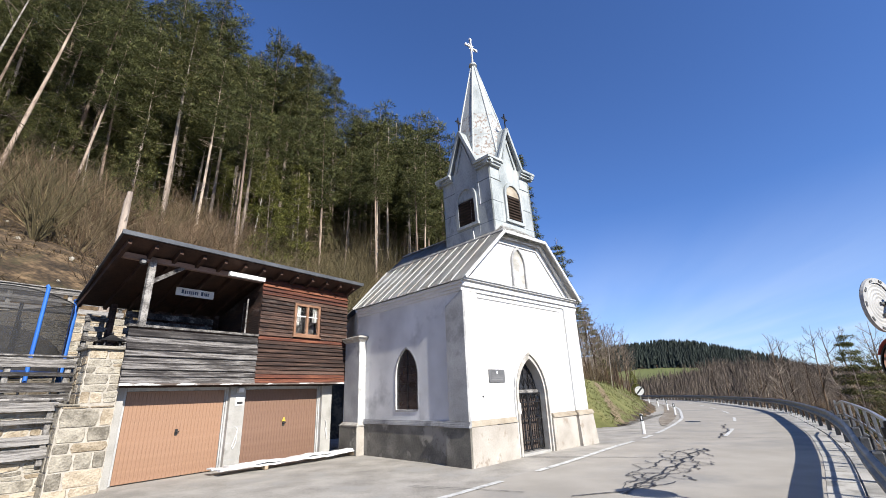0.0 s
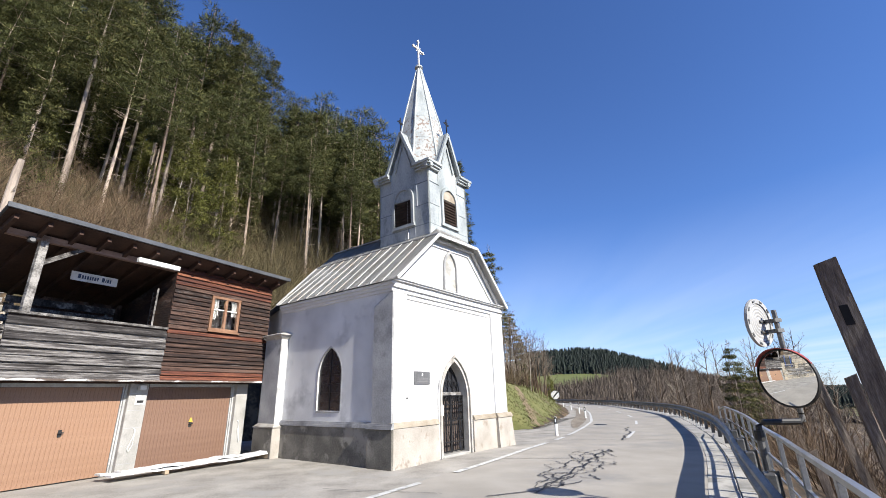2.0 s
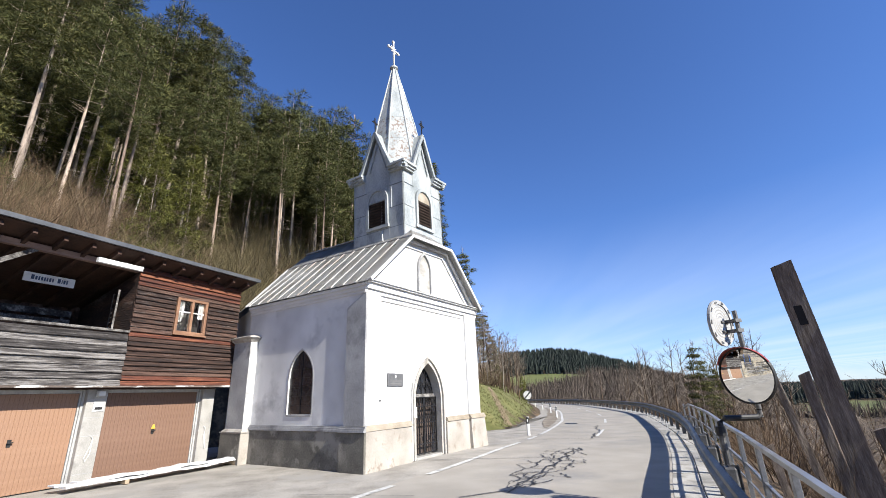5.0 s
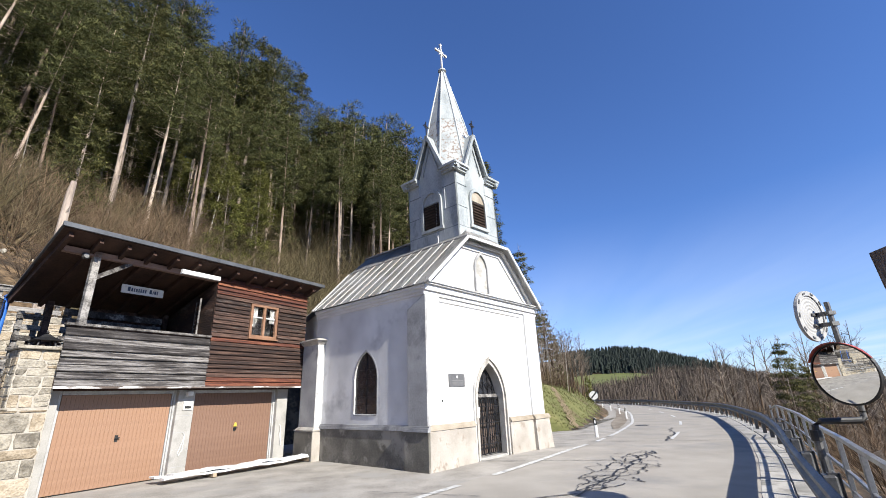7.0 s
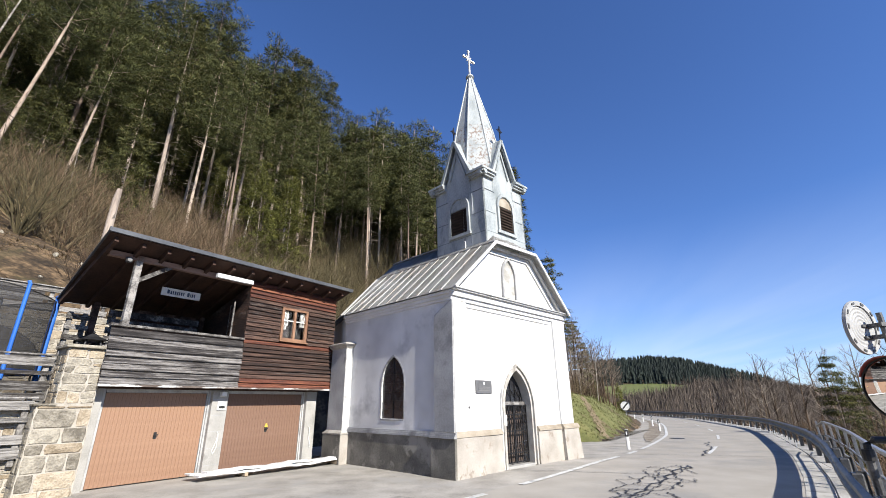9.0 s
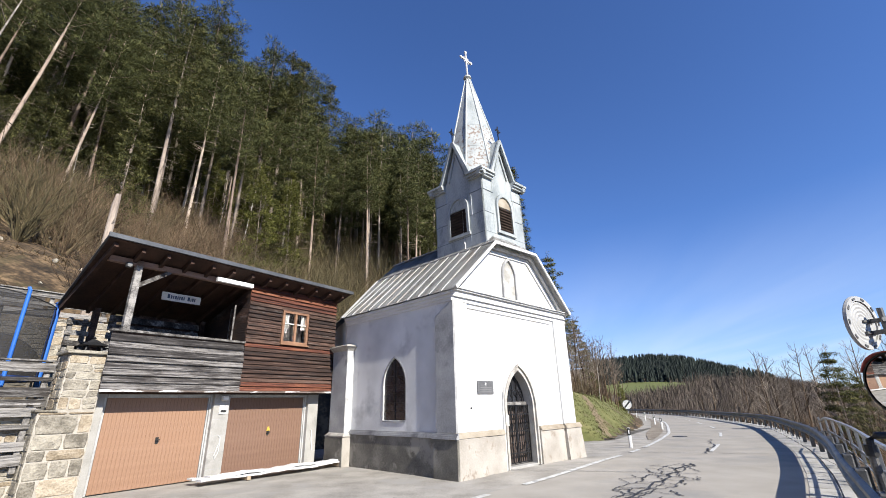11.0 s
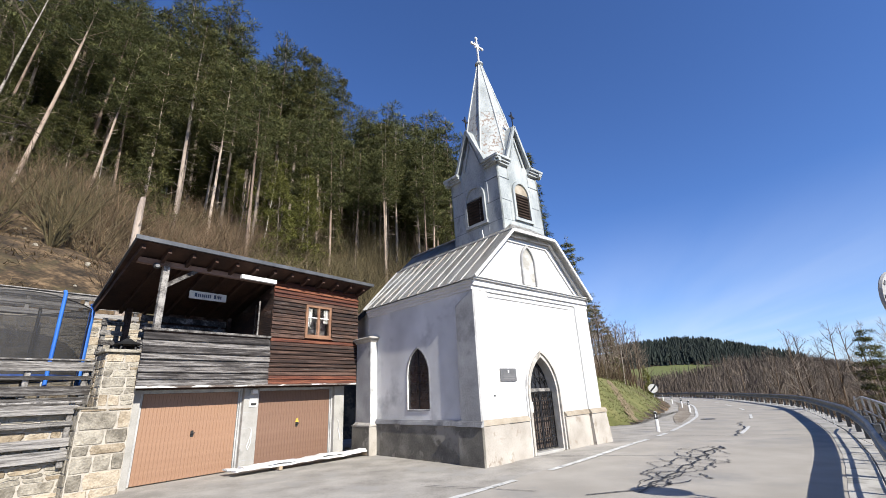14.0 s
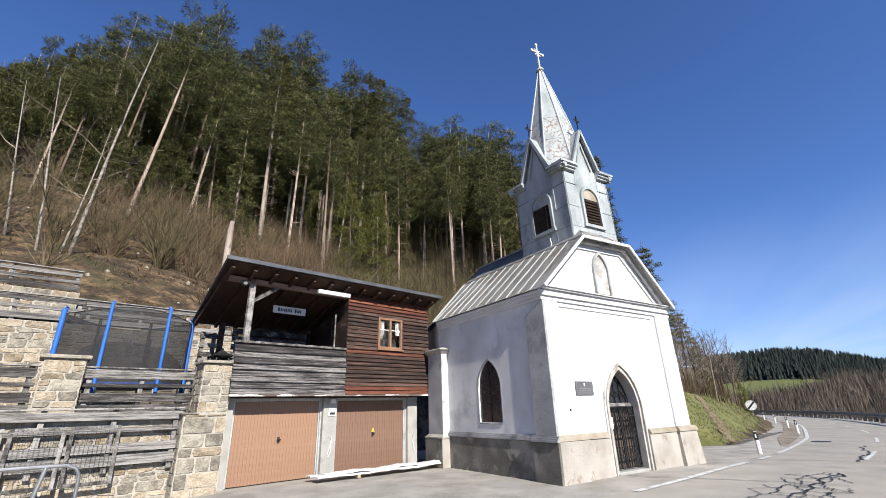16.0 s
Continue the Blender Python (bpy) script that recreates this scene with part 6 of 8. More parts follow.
board_fence("board_fence", GM @ pose(0, 4.42, 0), -3.25, 0.9, 4.28, [(0.66, 0.14), (0.4, 0.1), (0.14, 0.14)], 4, 0.74, "grey board fence on the tall stone wall", True)
board_fence("board_fence", GM @ pose(0, 6.35, 0), -10.0, -3.5, 5.62, [(0.6, 0.12), (0.38, 0.12), (0.14, 0.16)], 5, 0.72, "grey board fence on the topmost wall", True)
board_fence("board_fence", GM @ pose(0, 6.0, 0), -3.4, -0.4, 4.5, [(0.62, 0.18), (0.38, 0.16), (0.12, 0.2)], 3, 0.72, "low grey plank barrier at the slope foot")
board_fence("board_fence", GM @ pose(-0.64, 1.9, 0, 0, 0, 8), 0.0, 0.52, 1.72, [(2.14, 0.13), (1.88, 0.12), (1.62, 0.13), (1.36, 0.12), (1.1, 0.12), (0.8, 0.12), (0.5, 0.12)], 2, 2.26, "short grey fence beside the shed steps")

# wire panels leaning on the lower fence
for k, (u0, u1) in enumerate(((-5.0, -4.12), (-4.05, -3.2), (-3.14, -2.3))):
    pan = thing("wire_panel", GM @ pose(u0, -0.16, 0.42, -8, 0, 0), "grey timber frame with wire mesh leaning on the fence", "wire panel", "wire panels")
    w, h = u1 - u0, 1.12
    for x in (0.0, w - 0.07):
        bm = B()
        box(bm, x, x + 0.07, -0.03, 0.03, 0, h, 0.005)
        part("stile", bm, M_WOOD_GREY, pan)
    for z in (0.0, h - 0.07):
        bm = B()
        box(bm, 0.07, w - 0.07, -0.025, 0.025, z, z + 0.07, 0.005)
        part("crosspiece", bm, M_WOOD_GREY, pan)
    bm = B()
    n = 10
    for q in range(1, n):
        beam(bm, (0.05 + (w - 0.1) * q / n, -0.03, 0.03), (0.05 + (w - 0.1) * q / n, -0.03, h - 0.03), 0.005, 0.005, up=(0, 1, 0))
    for q in range(1, 6):
        beam(bm, (0.05, -0.03, h * q / 6), (w - 0.05, -0.03, h * q / 6), 0.004, 0.004)
    tagged(part("wire_mesh", bm, M_DARK_IRON, pan), kind="stuff")

rack = thing("tube_barrier", GM @ pose(-4.7, -1.55, 0), "bent galvanised tube barrier on the forecourt", "barrier")
bm = B()
tube(bm, [(0.0, 0, 0.94), (1.0, 0, 0.93), (1.55, 0, 0.92), (1.68, 0, 0.86), (1.74, 0, 0.74), (1.76, 0, 0.0)], 0.03, 10)
part("top_tube", bm, M_STEEL, rack)
bm = B()
tube(bm, [(1.27, 0, 0.92), (1.2, 0, 0.5), (1.16, 0, 0.0)], 0.032, 10)
part("upright", bm, M_STEEL, rack)
bm = B()
tube(bm, [(0.02, 0, 0.93), (0.02, 0, 0.0)], 0.03, 10)
part("upright", bm, M_STEEL, rack)

# trampoline
tr = thing("trampoline", GM @ pose(-2.25, 2.42, 1.72), "round garden trampoline with blue poles and black net", "trampoline")
R = 1.48
P8 = [(math.radians(a), big) for a, big in ((180, 1), (245, 0), (295, 0), (0, 1), (65, 0), (115, 0))]
for a, big in P8:
    bm = B()
    x, y = R * math.cos(a), R * math.sin(a)
    tube(bm, [(x, y, 0.5), (x, y, 2.62), (x * 0.97, y * 0.97, 2.68)], 0.06 if big else 0.04, 10)
    part("pole", bm, M_BLUE if a > 3 or a == 0 else M_BLACK, tr, "blue foam-covered pole" if a > 3 or a == 0 else "black foam-covered pole")
    bm = B()
    tube(bm, [(x * 0.93, y * 0.93, 0.72), (x * 0.93, y * 0.93, 0.0)], 0.025, 8)
    part("leg", bm, M_STEEL, tr)
bm = B()
n = 24
ring_a = [(R * 1.02 * math.cos(2 * math.pi * k / n), R * 1.02 * math.sin(2 * math.pi * k / n)) for k in range(n)]
va = [[bm.verts.new((x * s, y * s, z)) for x, y in ring_a] for s, z in ((1.0, 0.70), (1.0, 0.76), (0.84, 0.76), (0.84, 0.70))]
for q in range(4):
    for k in range(n):
        bm.faces.new((va[q][k], va[q][(k + 1) % n], va[(q + 1) % 4][(k + 1) % n], va[(q + 1) % 4][k]))
part("edge_pad", bm, M_PAD, tr, "dark blue edge pad")
bm = B()
tube(bm, [(0, 0, 0.715), (0, 0, 0.725)], R * 0.85, 24)
part("jumping_mat", bm, M_BLACK, tr)
bm = B()
va = [[bm.verts.new((R * 0.97 * math.cos(a), R * 0.97 * math.sin(a), z + (0.06 * math.sin(3 * a) if z > 2 else 0))) for a in (2 * math.pi * k / 36 for k in range(36))] for z in (0.76, 1.3, 2.0, 2.5)]
for lo, hi in zip(va, va[1:]):
    for k in range(36):
        bm.faces.new((lo[k], lo[(k + 1) % 36], hi[(k + 1) % 36], hi[k]))
part("safety_net", bm, M_NET, tr, "black safety net")
bm = B()
tube(bm, [(R * 0.97 * math.cos(a), R * 0.97 * math.sin(a), 2.5 + 0.06 * math.sin(3 * a)) for a in (2 * math.pi * k / 36 for k in range(37))], 0.012, 5, cap=False)
part("net_edge", bm, M_BLACK, tr)

# ---- beside the road ----
def road_mirror():
    m = thing("traffic_mirror", pose(4.97, 5.33, 0, 0, 0, 0), "round convex traffic mirror on a bent steel pipe", "traffic mirror")
    bm = B()
    tube(bm, [(0, 0, -0.4), (-0.02, 0.02, 0.6), (-0.02, 0.03, 1.06)], 0.04, 10)
    part("pipe", bm, M_STEEL_DULL, m)
    bm = B()
    tube(bm, [(-0.02, 0.03, 0.95), (-0.01, 0.02, 1.15), (0.04, -0.02, 1.2), (0.2, -0.08, 1.2), (0.45, -0.135, 1.2), (0.505, -0.14, 1.23), (0.511, -0.138, 1.3)], 0.038, 10)
    part("arm", bm, M_BLACK, m, "black coated pipe arm")
    bm = B()
    tube(bm, [(-0.02, 0.03, 0.98), (-0.02, 0.03, 1.1)], 0.062, 10)
    part("clamp", bm, M_BLACK, m)
    for zc in (1.62, 1.85):
        bm = B()
        beam(bm, (0.35, -0.255, zc), (0.52, -0.14, zc), 0.05, 0.04)
        part("bracket", bm, M_STEEL_DULL, m)
    c = Vector((0.30, -0.27, 1.735))
    face = Matrix.Translation(c) @ (Vector((-0.975, -0.20, -0.07))).to_track_quat("Z", "Y").to_matrix().to_4x4()
    Rm, rad = 0.352, 2.1
    bm = B()
    rings = []
    for k in range(9):
        r = Rm * k / 8
        z = math.sqrt(rad * rad - r * r) - math.sqrt(rad * rad - Rm * Rm)
        rings.append([bm.verts.new(face @ Vector((r * math.cos(a), r * math.sin(a), z))) for a in (2 * math.pi * q / 40 for q in range(40))] if k else [bm.verts.new(face @ Vector((0, 0, z)))])
    for q in range(40):
        bm.faces.new((rings[0][0], rings[1][q], rings[1][(q + 1) % 40]))
    for lo, hi in zip(rings[1:], rings[2:]):
        for q in range(40):
            bm.faces.new((lo[q], hi[q], hi[(q + 1) % 40], lo[(q + 1) % 40]))
    part("mirror_face", bm, M_MIRROR, m, "convex mirror face", smooth=True)
    bm = B()
    prof_m = [(0.349, 0.012), (0.366, 0.012), (0.37, -0.03), (0.25, -0.07), (0.0, -0.075)]
    rr = [[bm.verts.new(face @ Vector((r * math.cos(a), r * math.sin(a), z))) for a in (2 * math.pi * q / 40 for q in range(40))] for r, z in prof_m[:-1]]
    for lo, hi in zip(rr, rr[1:]):
        for q in range(40):
            bm.faces.new((lo[q], hi[q], hi[(q + 1) % 40], lo[(q + 1) % 40]))
    bm.faces.new(rr[-1])
    part("mirror_shell", bm, M_BLACK, m, "black mirror shell")
    bm = B()
    a0, a1 = radians(35), radians(165)
    up_local = face.to_3x3().inverted() @ Vector((0, 0, 1))
    base_a = math.atan2(up_local.y, up_local.x)
    rows = []
    for q in range(17):
        a = base_a - radians(65) + radians(130) * q / 16
        dep = 0.06 * math.sin(math.pi * q / 16)
        rows.append([bm.verts.new(face @ Vector((r * math.cos(a), r * math.sin(a), z))) for r, z in ((0.372, -0.02), (0.385, 0.02 + dep), (0.377, 0.02 + dep), (0.366, -0.02))])
    for lo, hi in zip(rows, rows[1:]):
        for q in range(4):
            bm.faces.new((lo[q], lo[(q + 1) % 4], hi[(q + 1) % 4], hi[q]))
    part("hood", bm, M_RED, m, "faded red visor hood")
    return m


road_mirror()
disc = thing("round_sign", pose(5.303, 5.303, 0), "round road sign on a pipe, grey ribbed back", "road sign")
bm = B()
tube(bm, [(0.178, -0.111, 1.2), (0.178, -0.111, 2.645)], 0.031, 10)
part("pipe", bm, M_STEEL_DULL, disc)
fm = Matrix.Translation((0, 0, 2.485)) @ Vector((-0.345, 0.937, 0.05)).to_track_quat("Z", "Y").to_matrix().to_4x4()
bm = B()
ringd = lambda r, z, n=36: [bm.verts.new(fm @ Vector((r * math.cos(2 * math.pi * q / n), r * math.sin(2 * math.pi * q / n), z))) for q in range(n)]
rr = [ringd(r, z) for r, z in ((0.27, -0.03), (0.33, -0.03), (0.335, 0.0), (0.33, 0.012), (0.02, 0.012))]
back = [ringd(0.27 - 0.024 * k, -0.012 - 0.006 * (k % 2)) for k in range(10)]
chain = back[::-1] + rr
for lo, hi in zip(chain, chain[1:]):
    for q in range(36):
        bm.faces.new((lo[q], hi[q], hi[(q + 1) % 36], lo[(q + 1) % 36]))
bm.faces.new(back[-1]), bm.faces.new(rr[-1])
part("sign_plate", bm, M_SIGN_BACK, disc)
for q in range(10):
    bm = B()
    a = 2 * math.pi * q / 10
    box(bm, -0.012, 0.012, -0.03, 0.03, -0.038, -0.03)
    bmesh.ops.transform(bm, matrix=fm @ Matrix.Rotation(a, 4, "Z") @ Matrix.Translation((0.3, 0, 0)), verts=bm.verts[:])
    part("rim_clip", bm, M_STEEL_DULL, disc)
for z in (2.36, 2.5):
    bm = B()
    beam(bm, (0.178, -0.111, z), (0.12, 0.03, z), 0.05, 0.05)
    beam(bm, (0.173, -0.155, z), (0.183, -0.067, z), 0.09, 0.05)
    beam(bm, (0.0, -0.03, z), (0.2, 0.045, z), 0.02, 0.03)
    part("clamp", bm, M_STEEL_DULL, disc)


def wood_post(top, foot, w, d, turn, label, notch=False):
    """A leaning squared post from its foot to its head, weathered and slightly uneven."""
    top, foot = Vector(top), Vector(foot)
    z = (top - foot).normalized()
    x = Vector((math.cos(radians(turn)), math.sin(radians(turn)), 0))
    y = z.cross(x).normalized()
    x = y.cross(z).normalized()
    m = Matrix((x, y, z)).transposed().to_4x4()
    b = thing("timber_post", Matrix.Translation(foot) @ m, label, "post", "timber posts")
    h = (top - foot).length
    bm = B()
    r = random.Random(int(top.x * 100))
    rows = []
    n = 12
    for k in range(n + 1):
        j = lambda: r.uniform(-0.006, 0.006)
        rows.append([bm.verts.new((sx * w / 2 + j(), sy * d / 2 + j(), h * k / n + (0.02 * sx if k == n else 0))) for sx, sy in ((-1, -1), (1, -1), (1, 1), (-1, 1))])
    for lo, hi in zip(rows, rows[1:]):
        for q in range(4):
            bm.faces.new((lo[q], lo[(q + 1) % 4], hi[(q + 1) % 4], hi[q]))
    bm.faces.new(rows[0]), bm.faces.new(rows[-1])
    bmesh.ops.bevel(bm, geom=[e for e in bm.edges if abs(e.verts[0].co.z - e.verts[1].co.z) > 0.1], offset=0.012, segments=2, affect="EDGES")
    part("shaft", bm, M_POST_WOOD, b)
    if notch:
        # black block stands for the shaded hole
        bm = B()
        box(bm, -0.035, 0.035, -d / 2 - 0.008, -d / 2 + 0.02, h - 0.67, h - 0.47)
        part("mortise", bm, M_BLACKISH, b, "dark mortise hole")
    return b


wood_post((4.62, 3.65, 2.86), (4.82, 3.39, -1.4), 0.2, 0.12, -52, "tall weathered timber post with a mortise hole", True)
wood_post((5.28, 4.28, 1.73), (5.45, 4.07, -1.4), 0.115, 0.09, -50, "slim weathered timber post on the embankment")
wood_post((5.73, 5.07, 1.68), (6.07, 4.68, -1.4), 0.09, 0.08, -48, "thin leaning timber post behind the railing")
wood_post((5.19, 3.57, 1.18), (5.37, 3.31, -1.4), 0.17, 0.14, -54, "short weathered timber post on the embankment")
wood_post((6.4, 6.04, 0.72), (6.57, 5.86, -1.4), 0.11, 0.09, -45, "short weathered timber post on the embankment")


def delineator(x, y, h=0.66):
    d = thing("delineator_post", pose(x, y, base_z(y), 0, 0, -25), "white roadside delineator post with a black band", "delineator post", "delineator posts")
    bm = B()
    prof_d = [(-0.06, 0.02), (-0.03, -0.035), (0.03, -0.035), (0.06, 0.02), (0.0, 0.045)]
    loft(bm, [(a, b, -0.1) for a, b in prof_d], [(a, b, h + (0.03 if b < 0 else 0)) for a, b in prof_d])
    part("body", bm, M_WHITE_PAINT, d)
    bm = B()
    loft(bm, [(a * 1.04, b * 1.06, h - 0.24) for a, b in prof_d], [(a * 1.04, b * 1.06, h - 0.02 + (0.03 if b < 0 else 0)) for a, b in prof_d])
    part("black_band", bm, M_BLACK, d)
    bm = B()
    box(bm, -0.02, 0.02, -0.045, -0.037, h - 0.18, h - 0.06)
    part("reflector", bm, M_REFLECT, d)
    return d


for x, y, h in ((7.25, 17.7, 0.67), (14.5, 30.0, 0.7), (17.6, 37.5, 0.75), (21.6, 48, 0.75), (25.5, 59, 0.8), (29.0, 70, 0.8)):
    delineator(x, y, h)

end_sign = thing("round_sign", pose(21.6, 52.0, base_z(52), 0, 0, -22), "white round sign with black diagonal band", "road sign")
bm = B()
tube(bm, [(0, 0, -0.2), (0, 0, 2.0)], 0.035, 8)
part("pipe", bm, M_STEEL, end_sign)
bm = B()
tube(bm, [(0, -0.04, 1.62), (0, -0.06, 1.62)], 0.52, 28)
part("sign_plate", bm, M_WHITE_PAINT, end_sign)
bm = B()
ring = [(0.5 * math.cos(a), -0.066, 1.62 + 0.5 * math.sin(a)) for a in (2 * math.pi * q / 28 for q in range(29))]
tube(bm, ring, 0.02, 6, cap=False)
part("sign_rim", bm, M_BLACK, end_sign)
bm = B()
beam(bm, (-0.3, -0.07, 1.3), (0.3, -0.07, 1.94), 0.012, 0.16)
part("sign_band", bm, M_BLACK, end_sign)


# ---- trees ----
def new_tree(name, trunk_bm, bark, crown_bm, leaf, label, category, group, crown_name="crown"):
    t = thing(name, Matrix.Translation((0, 0, -500)), label, category, group)
    part("trunk", trunk_bm, bark, t, smooth=True)
    if isinstance(crown_bm, bpy.types.Mesh):
        new(crown_name, crown_bm).parent = t
    else:
        part(crown_name, crown_bm, leaf, t)
    return t


def kite(vs, fs, p, d, side, ln, w):
    """One flat spray of needles: a narrow leaf with a blunt foot."""
    k = len(vs)
    vs += [tuple(p + side * w), tuple(p + d * ln), tuple(p - side * w)]
    fs.append((k, k + 1, k + 2))


def trunk_line(h, r0, rnd, lean=0.02, top=0.03, crown=1.0):
    bm = B()
    pts, rad = [], []
    ax, ay = rnd.uniform(-lean, lean), rnd.uniform(-lean, lean)
    for k in range(9):
        t = k / 8
        pts.append((ax * h * t + 0.12 * math.sin(3 * t + ax * 90) * t, ay * h * t + 0.1 * math.sin(4 * t + ay * 70) * t, h * t - 0.6 * (k == 0)))
        rad.append((r0 * (1.25 if k == 0 else 1) * (1 - t) ** 0.75 + top) * (0.45 if t > crown else 1))
    tube(bm, pts, rad, 7)
    return bm, lambda z: Vector((ax * z + 0.12 * math.sin(3 * z / h + ax * 90) * z / h, ay * z + 0.1 * math.sin(4 * z / h + ay * 70) * z / h, z))


def clump(vs, fs, rnd, c, rx, rz, n, out):
    """A tuft of needle sprays: an uneven flattened cloud whose sprays point away from its middle."""
    for _ in range(n):
        u = Vector((rnd.gauss(0, 1), rnd.gauss(0, 1), rnd.gauss(0, 1))).normalized()
        f = rnd.uniform(0.45, 1.0)
        e = c + Vector((u.x * rx, u.y * rx, u.z * rz)) * f
        d = (u * 0.8 + out * 0.45 + Vector((rnd.gauss(0, 0.35), rnd.gauss(0, 0.35), rnd.gauss(0.02, 0.3)))).normalized()
        sv = d.cross(Vector((rnd.gauss(0, 1), rnd.gauss(0, 1), rnd.gauss(0, 1)))).normalized()
        if d.cross(sv).dot(u) > 0:
            sv = -sv
        kite(vs, fs, e, d, sv, rnd.uniform(0.22, 0.44), rnd.uniform(0.022, 0.038))
        LEAN.append(tuple((u + d.cross(-sv) * 0.5).normalized()))


def crown_mesh(name, vs, fs, leaf):
    """Needle sprays shaded as the soft tufts that they make up."""
    me = bpy.data.meshes.new(name)
    me.from_pydata(vs, [], fs)
    me.materials.append(leaf)
    me.polygons.foreach_set("use_smooth", [True] * len(fs))
    me.normals_split_custom_set([n for n in LEAN for _ in range(3)])
    LEAN.clear()
    return me


LEAN = []


def spruce(seed, h, start, spread, leaf, label):
    rnd = random.Random(seed)
    tb, at = trunk_line(h, h * 0.0066, rnd, crown=start + 0.12)
    vs, fs = [], []
    z = start * h
    while z < h - 0.5:
        f = (z - start * h) / (h - start * h)
        reach = spread * (1 - f) ** 0.75 * (0.6 + 0.4 * min(1, f * 4 + 0.3)) + 0.2
        turn = rnd.uniform(0, 6.283)
        n_b = rnd.choice((4, 5, 5))
        for k in range(n_b):
            if rnd.random() < 0.14:
                continue
            a = turn + 6.283 * k / n_b + rnd.gauss(0, 0.25)
            ln = reach * rnd.uniform(0.55, 1.15)
            o = Vector((math.cos(a), math.sin(a), 0))
            p0 = at(z + rnd.uniform(-0.2, 0.2))
            droop = 0.22 + 0.28 * (1 - f)
            tip = p0 + o * ln + Vector((0, 0, -droop * ln * 0.6))
            tube(tb, [p0, tip], [0.018, 0.004], 3, cap=False)
            m = max(2, round(ln / 0.62))
            for q in range(m):
                t = 0.35 + 0.65 * (q + rnd.uniform(0.3, 1.0)) / m
                c = p0 + o * ln * t + Vector((rnd.gauss(0, 0.12), rnd.gauss(0, 0.12), -droop * ln * t * (1 - 0.4 * t)))
                r = (0.24 + 0.15 * min(2.4, ln)) * rnd.uniform(0.75, 1.25)
                clump(vs, fs, rnd, c, r * 1.15, r * 0.42, int(26 + 92 * r), o * 0.7 + Vector((0, 0, -0.45)))
        z += rnd.uniform(0.6, 1.05)
    clump(vs, fs, rnd, at(h - 0.45), 0.2, 0.5, 16, Vector((0, 0, 0.8)))
    # dead lower branches
    for _ in range(34):
        z = rnd.uniform(0.08, start + 0.2) * h
        a = rnd.uniform(0, 2 * math.pi)
        ln = rnd.uniform(0.4, 1.5)
        p = at(z)
        tube(tb, [p, p + Vector((math.cos(a) * ln, math.sin(a) * ln, rnd.uniform(-0.4, 0.15)))], [0.025, 0.008], 3, cap=False)
    return new_tree("spruce_tree", tb, M_BARK_SPRUCE, crown_mesh("crown", vs, fs, leaf), leaf, label, "tree", "hillside conifers")


def pine(seed, h, start, label):
    rnd = random.Random(seed)
    tb, at = trunk_line(h, h * 0.0062, rnd, 0.02, crown=start + 0.05)
    vs, fs = [], []
    n_b = 21
    for k in range(n_b):
        f = (k + rnd.random()) / n_b
        z = h * (start + (1 - start) * f) - 0.4
        a = k * 2.4 + rnd.gauss(0, 0.4)
        ln = (0.5 + 2.5 * (1 - f) ** 0.6 * min(1, 0.5 + 2.2 * f)) * rnd.uniform(0.55, 1.2)
        o = Vector((math.cos(a), math.sin(a), rnd.uniform(-0.1, 0.4)))
        p0 = at(z)
        tip = p0 + o * ln
        tube(tb, [p0, p0 + o * ln * 0.5 + Vector((0, 0, -0.08)), tip], [0.036, 0.02, 0.005], 3, cap=False)
        for q in range(1 if ln < 1 else 2 if ln < 2 else 3):
            c = p0 + o * ln * (1.0 - 0.3 * q) + Vector((rnd.gauss(0, 0.22), rnd.gauss(0, 0.22), rnd.gauss(0.1, 0.12)))
            r = rnd.uniform(0.55, 1.0)
            clump(vs, fs, rnd, c, r, r * 0.5, int(230 * r * r), o * 0.4 + Vector((0, 0, 0.35)))
    for k in range(int(h * (1 - start) / 0.9)):
        z = h * start + 0.6 + 0.9 * k
        clump(vs, fs, rnd, at(min(z, h - 0.2)) + Vector((rnd.gauss(0, 0.2), rnd.gauss(0, 0.2), 0)), 0.62, 0.5, 60, Vector((0, 0, 0.4)))
    for _ in range(18):
        z = rnd.uniform(0.2, start + 0.05) * h
        a = rnd.uniform(0, 2 * math.pi)
        ln = rnd.uniform(0.3, 1.3)
        p = at(z)
        tube(tb, [p, p + Vector((math.cos(a) * ln, math.sin(a) * ln, rnd.uniform(-0.2, 0.3)))], [0.03, 0.01], 3, cap=False)
    return new_tree("pine_tree", tb, M_BARK_PINE, crown_mesh("crown", vs, fs, M_NEEDLE_PINE), M_NEEDLE_PINE, label, "tree", "hillside conifers")


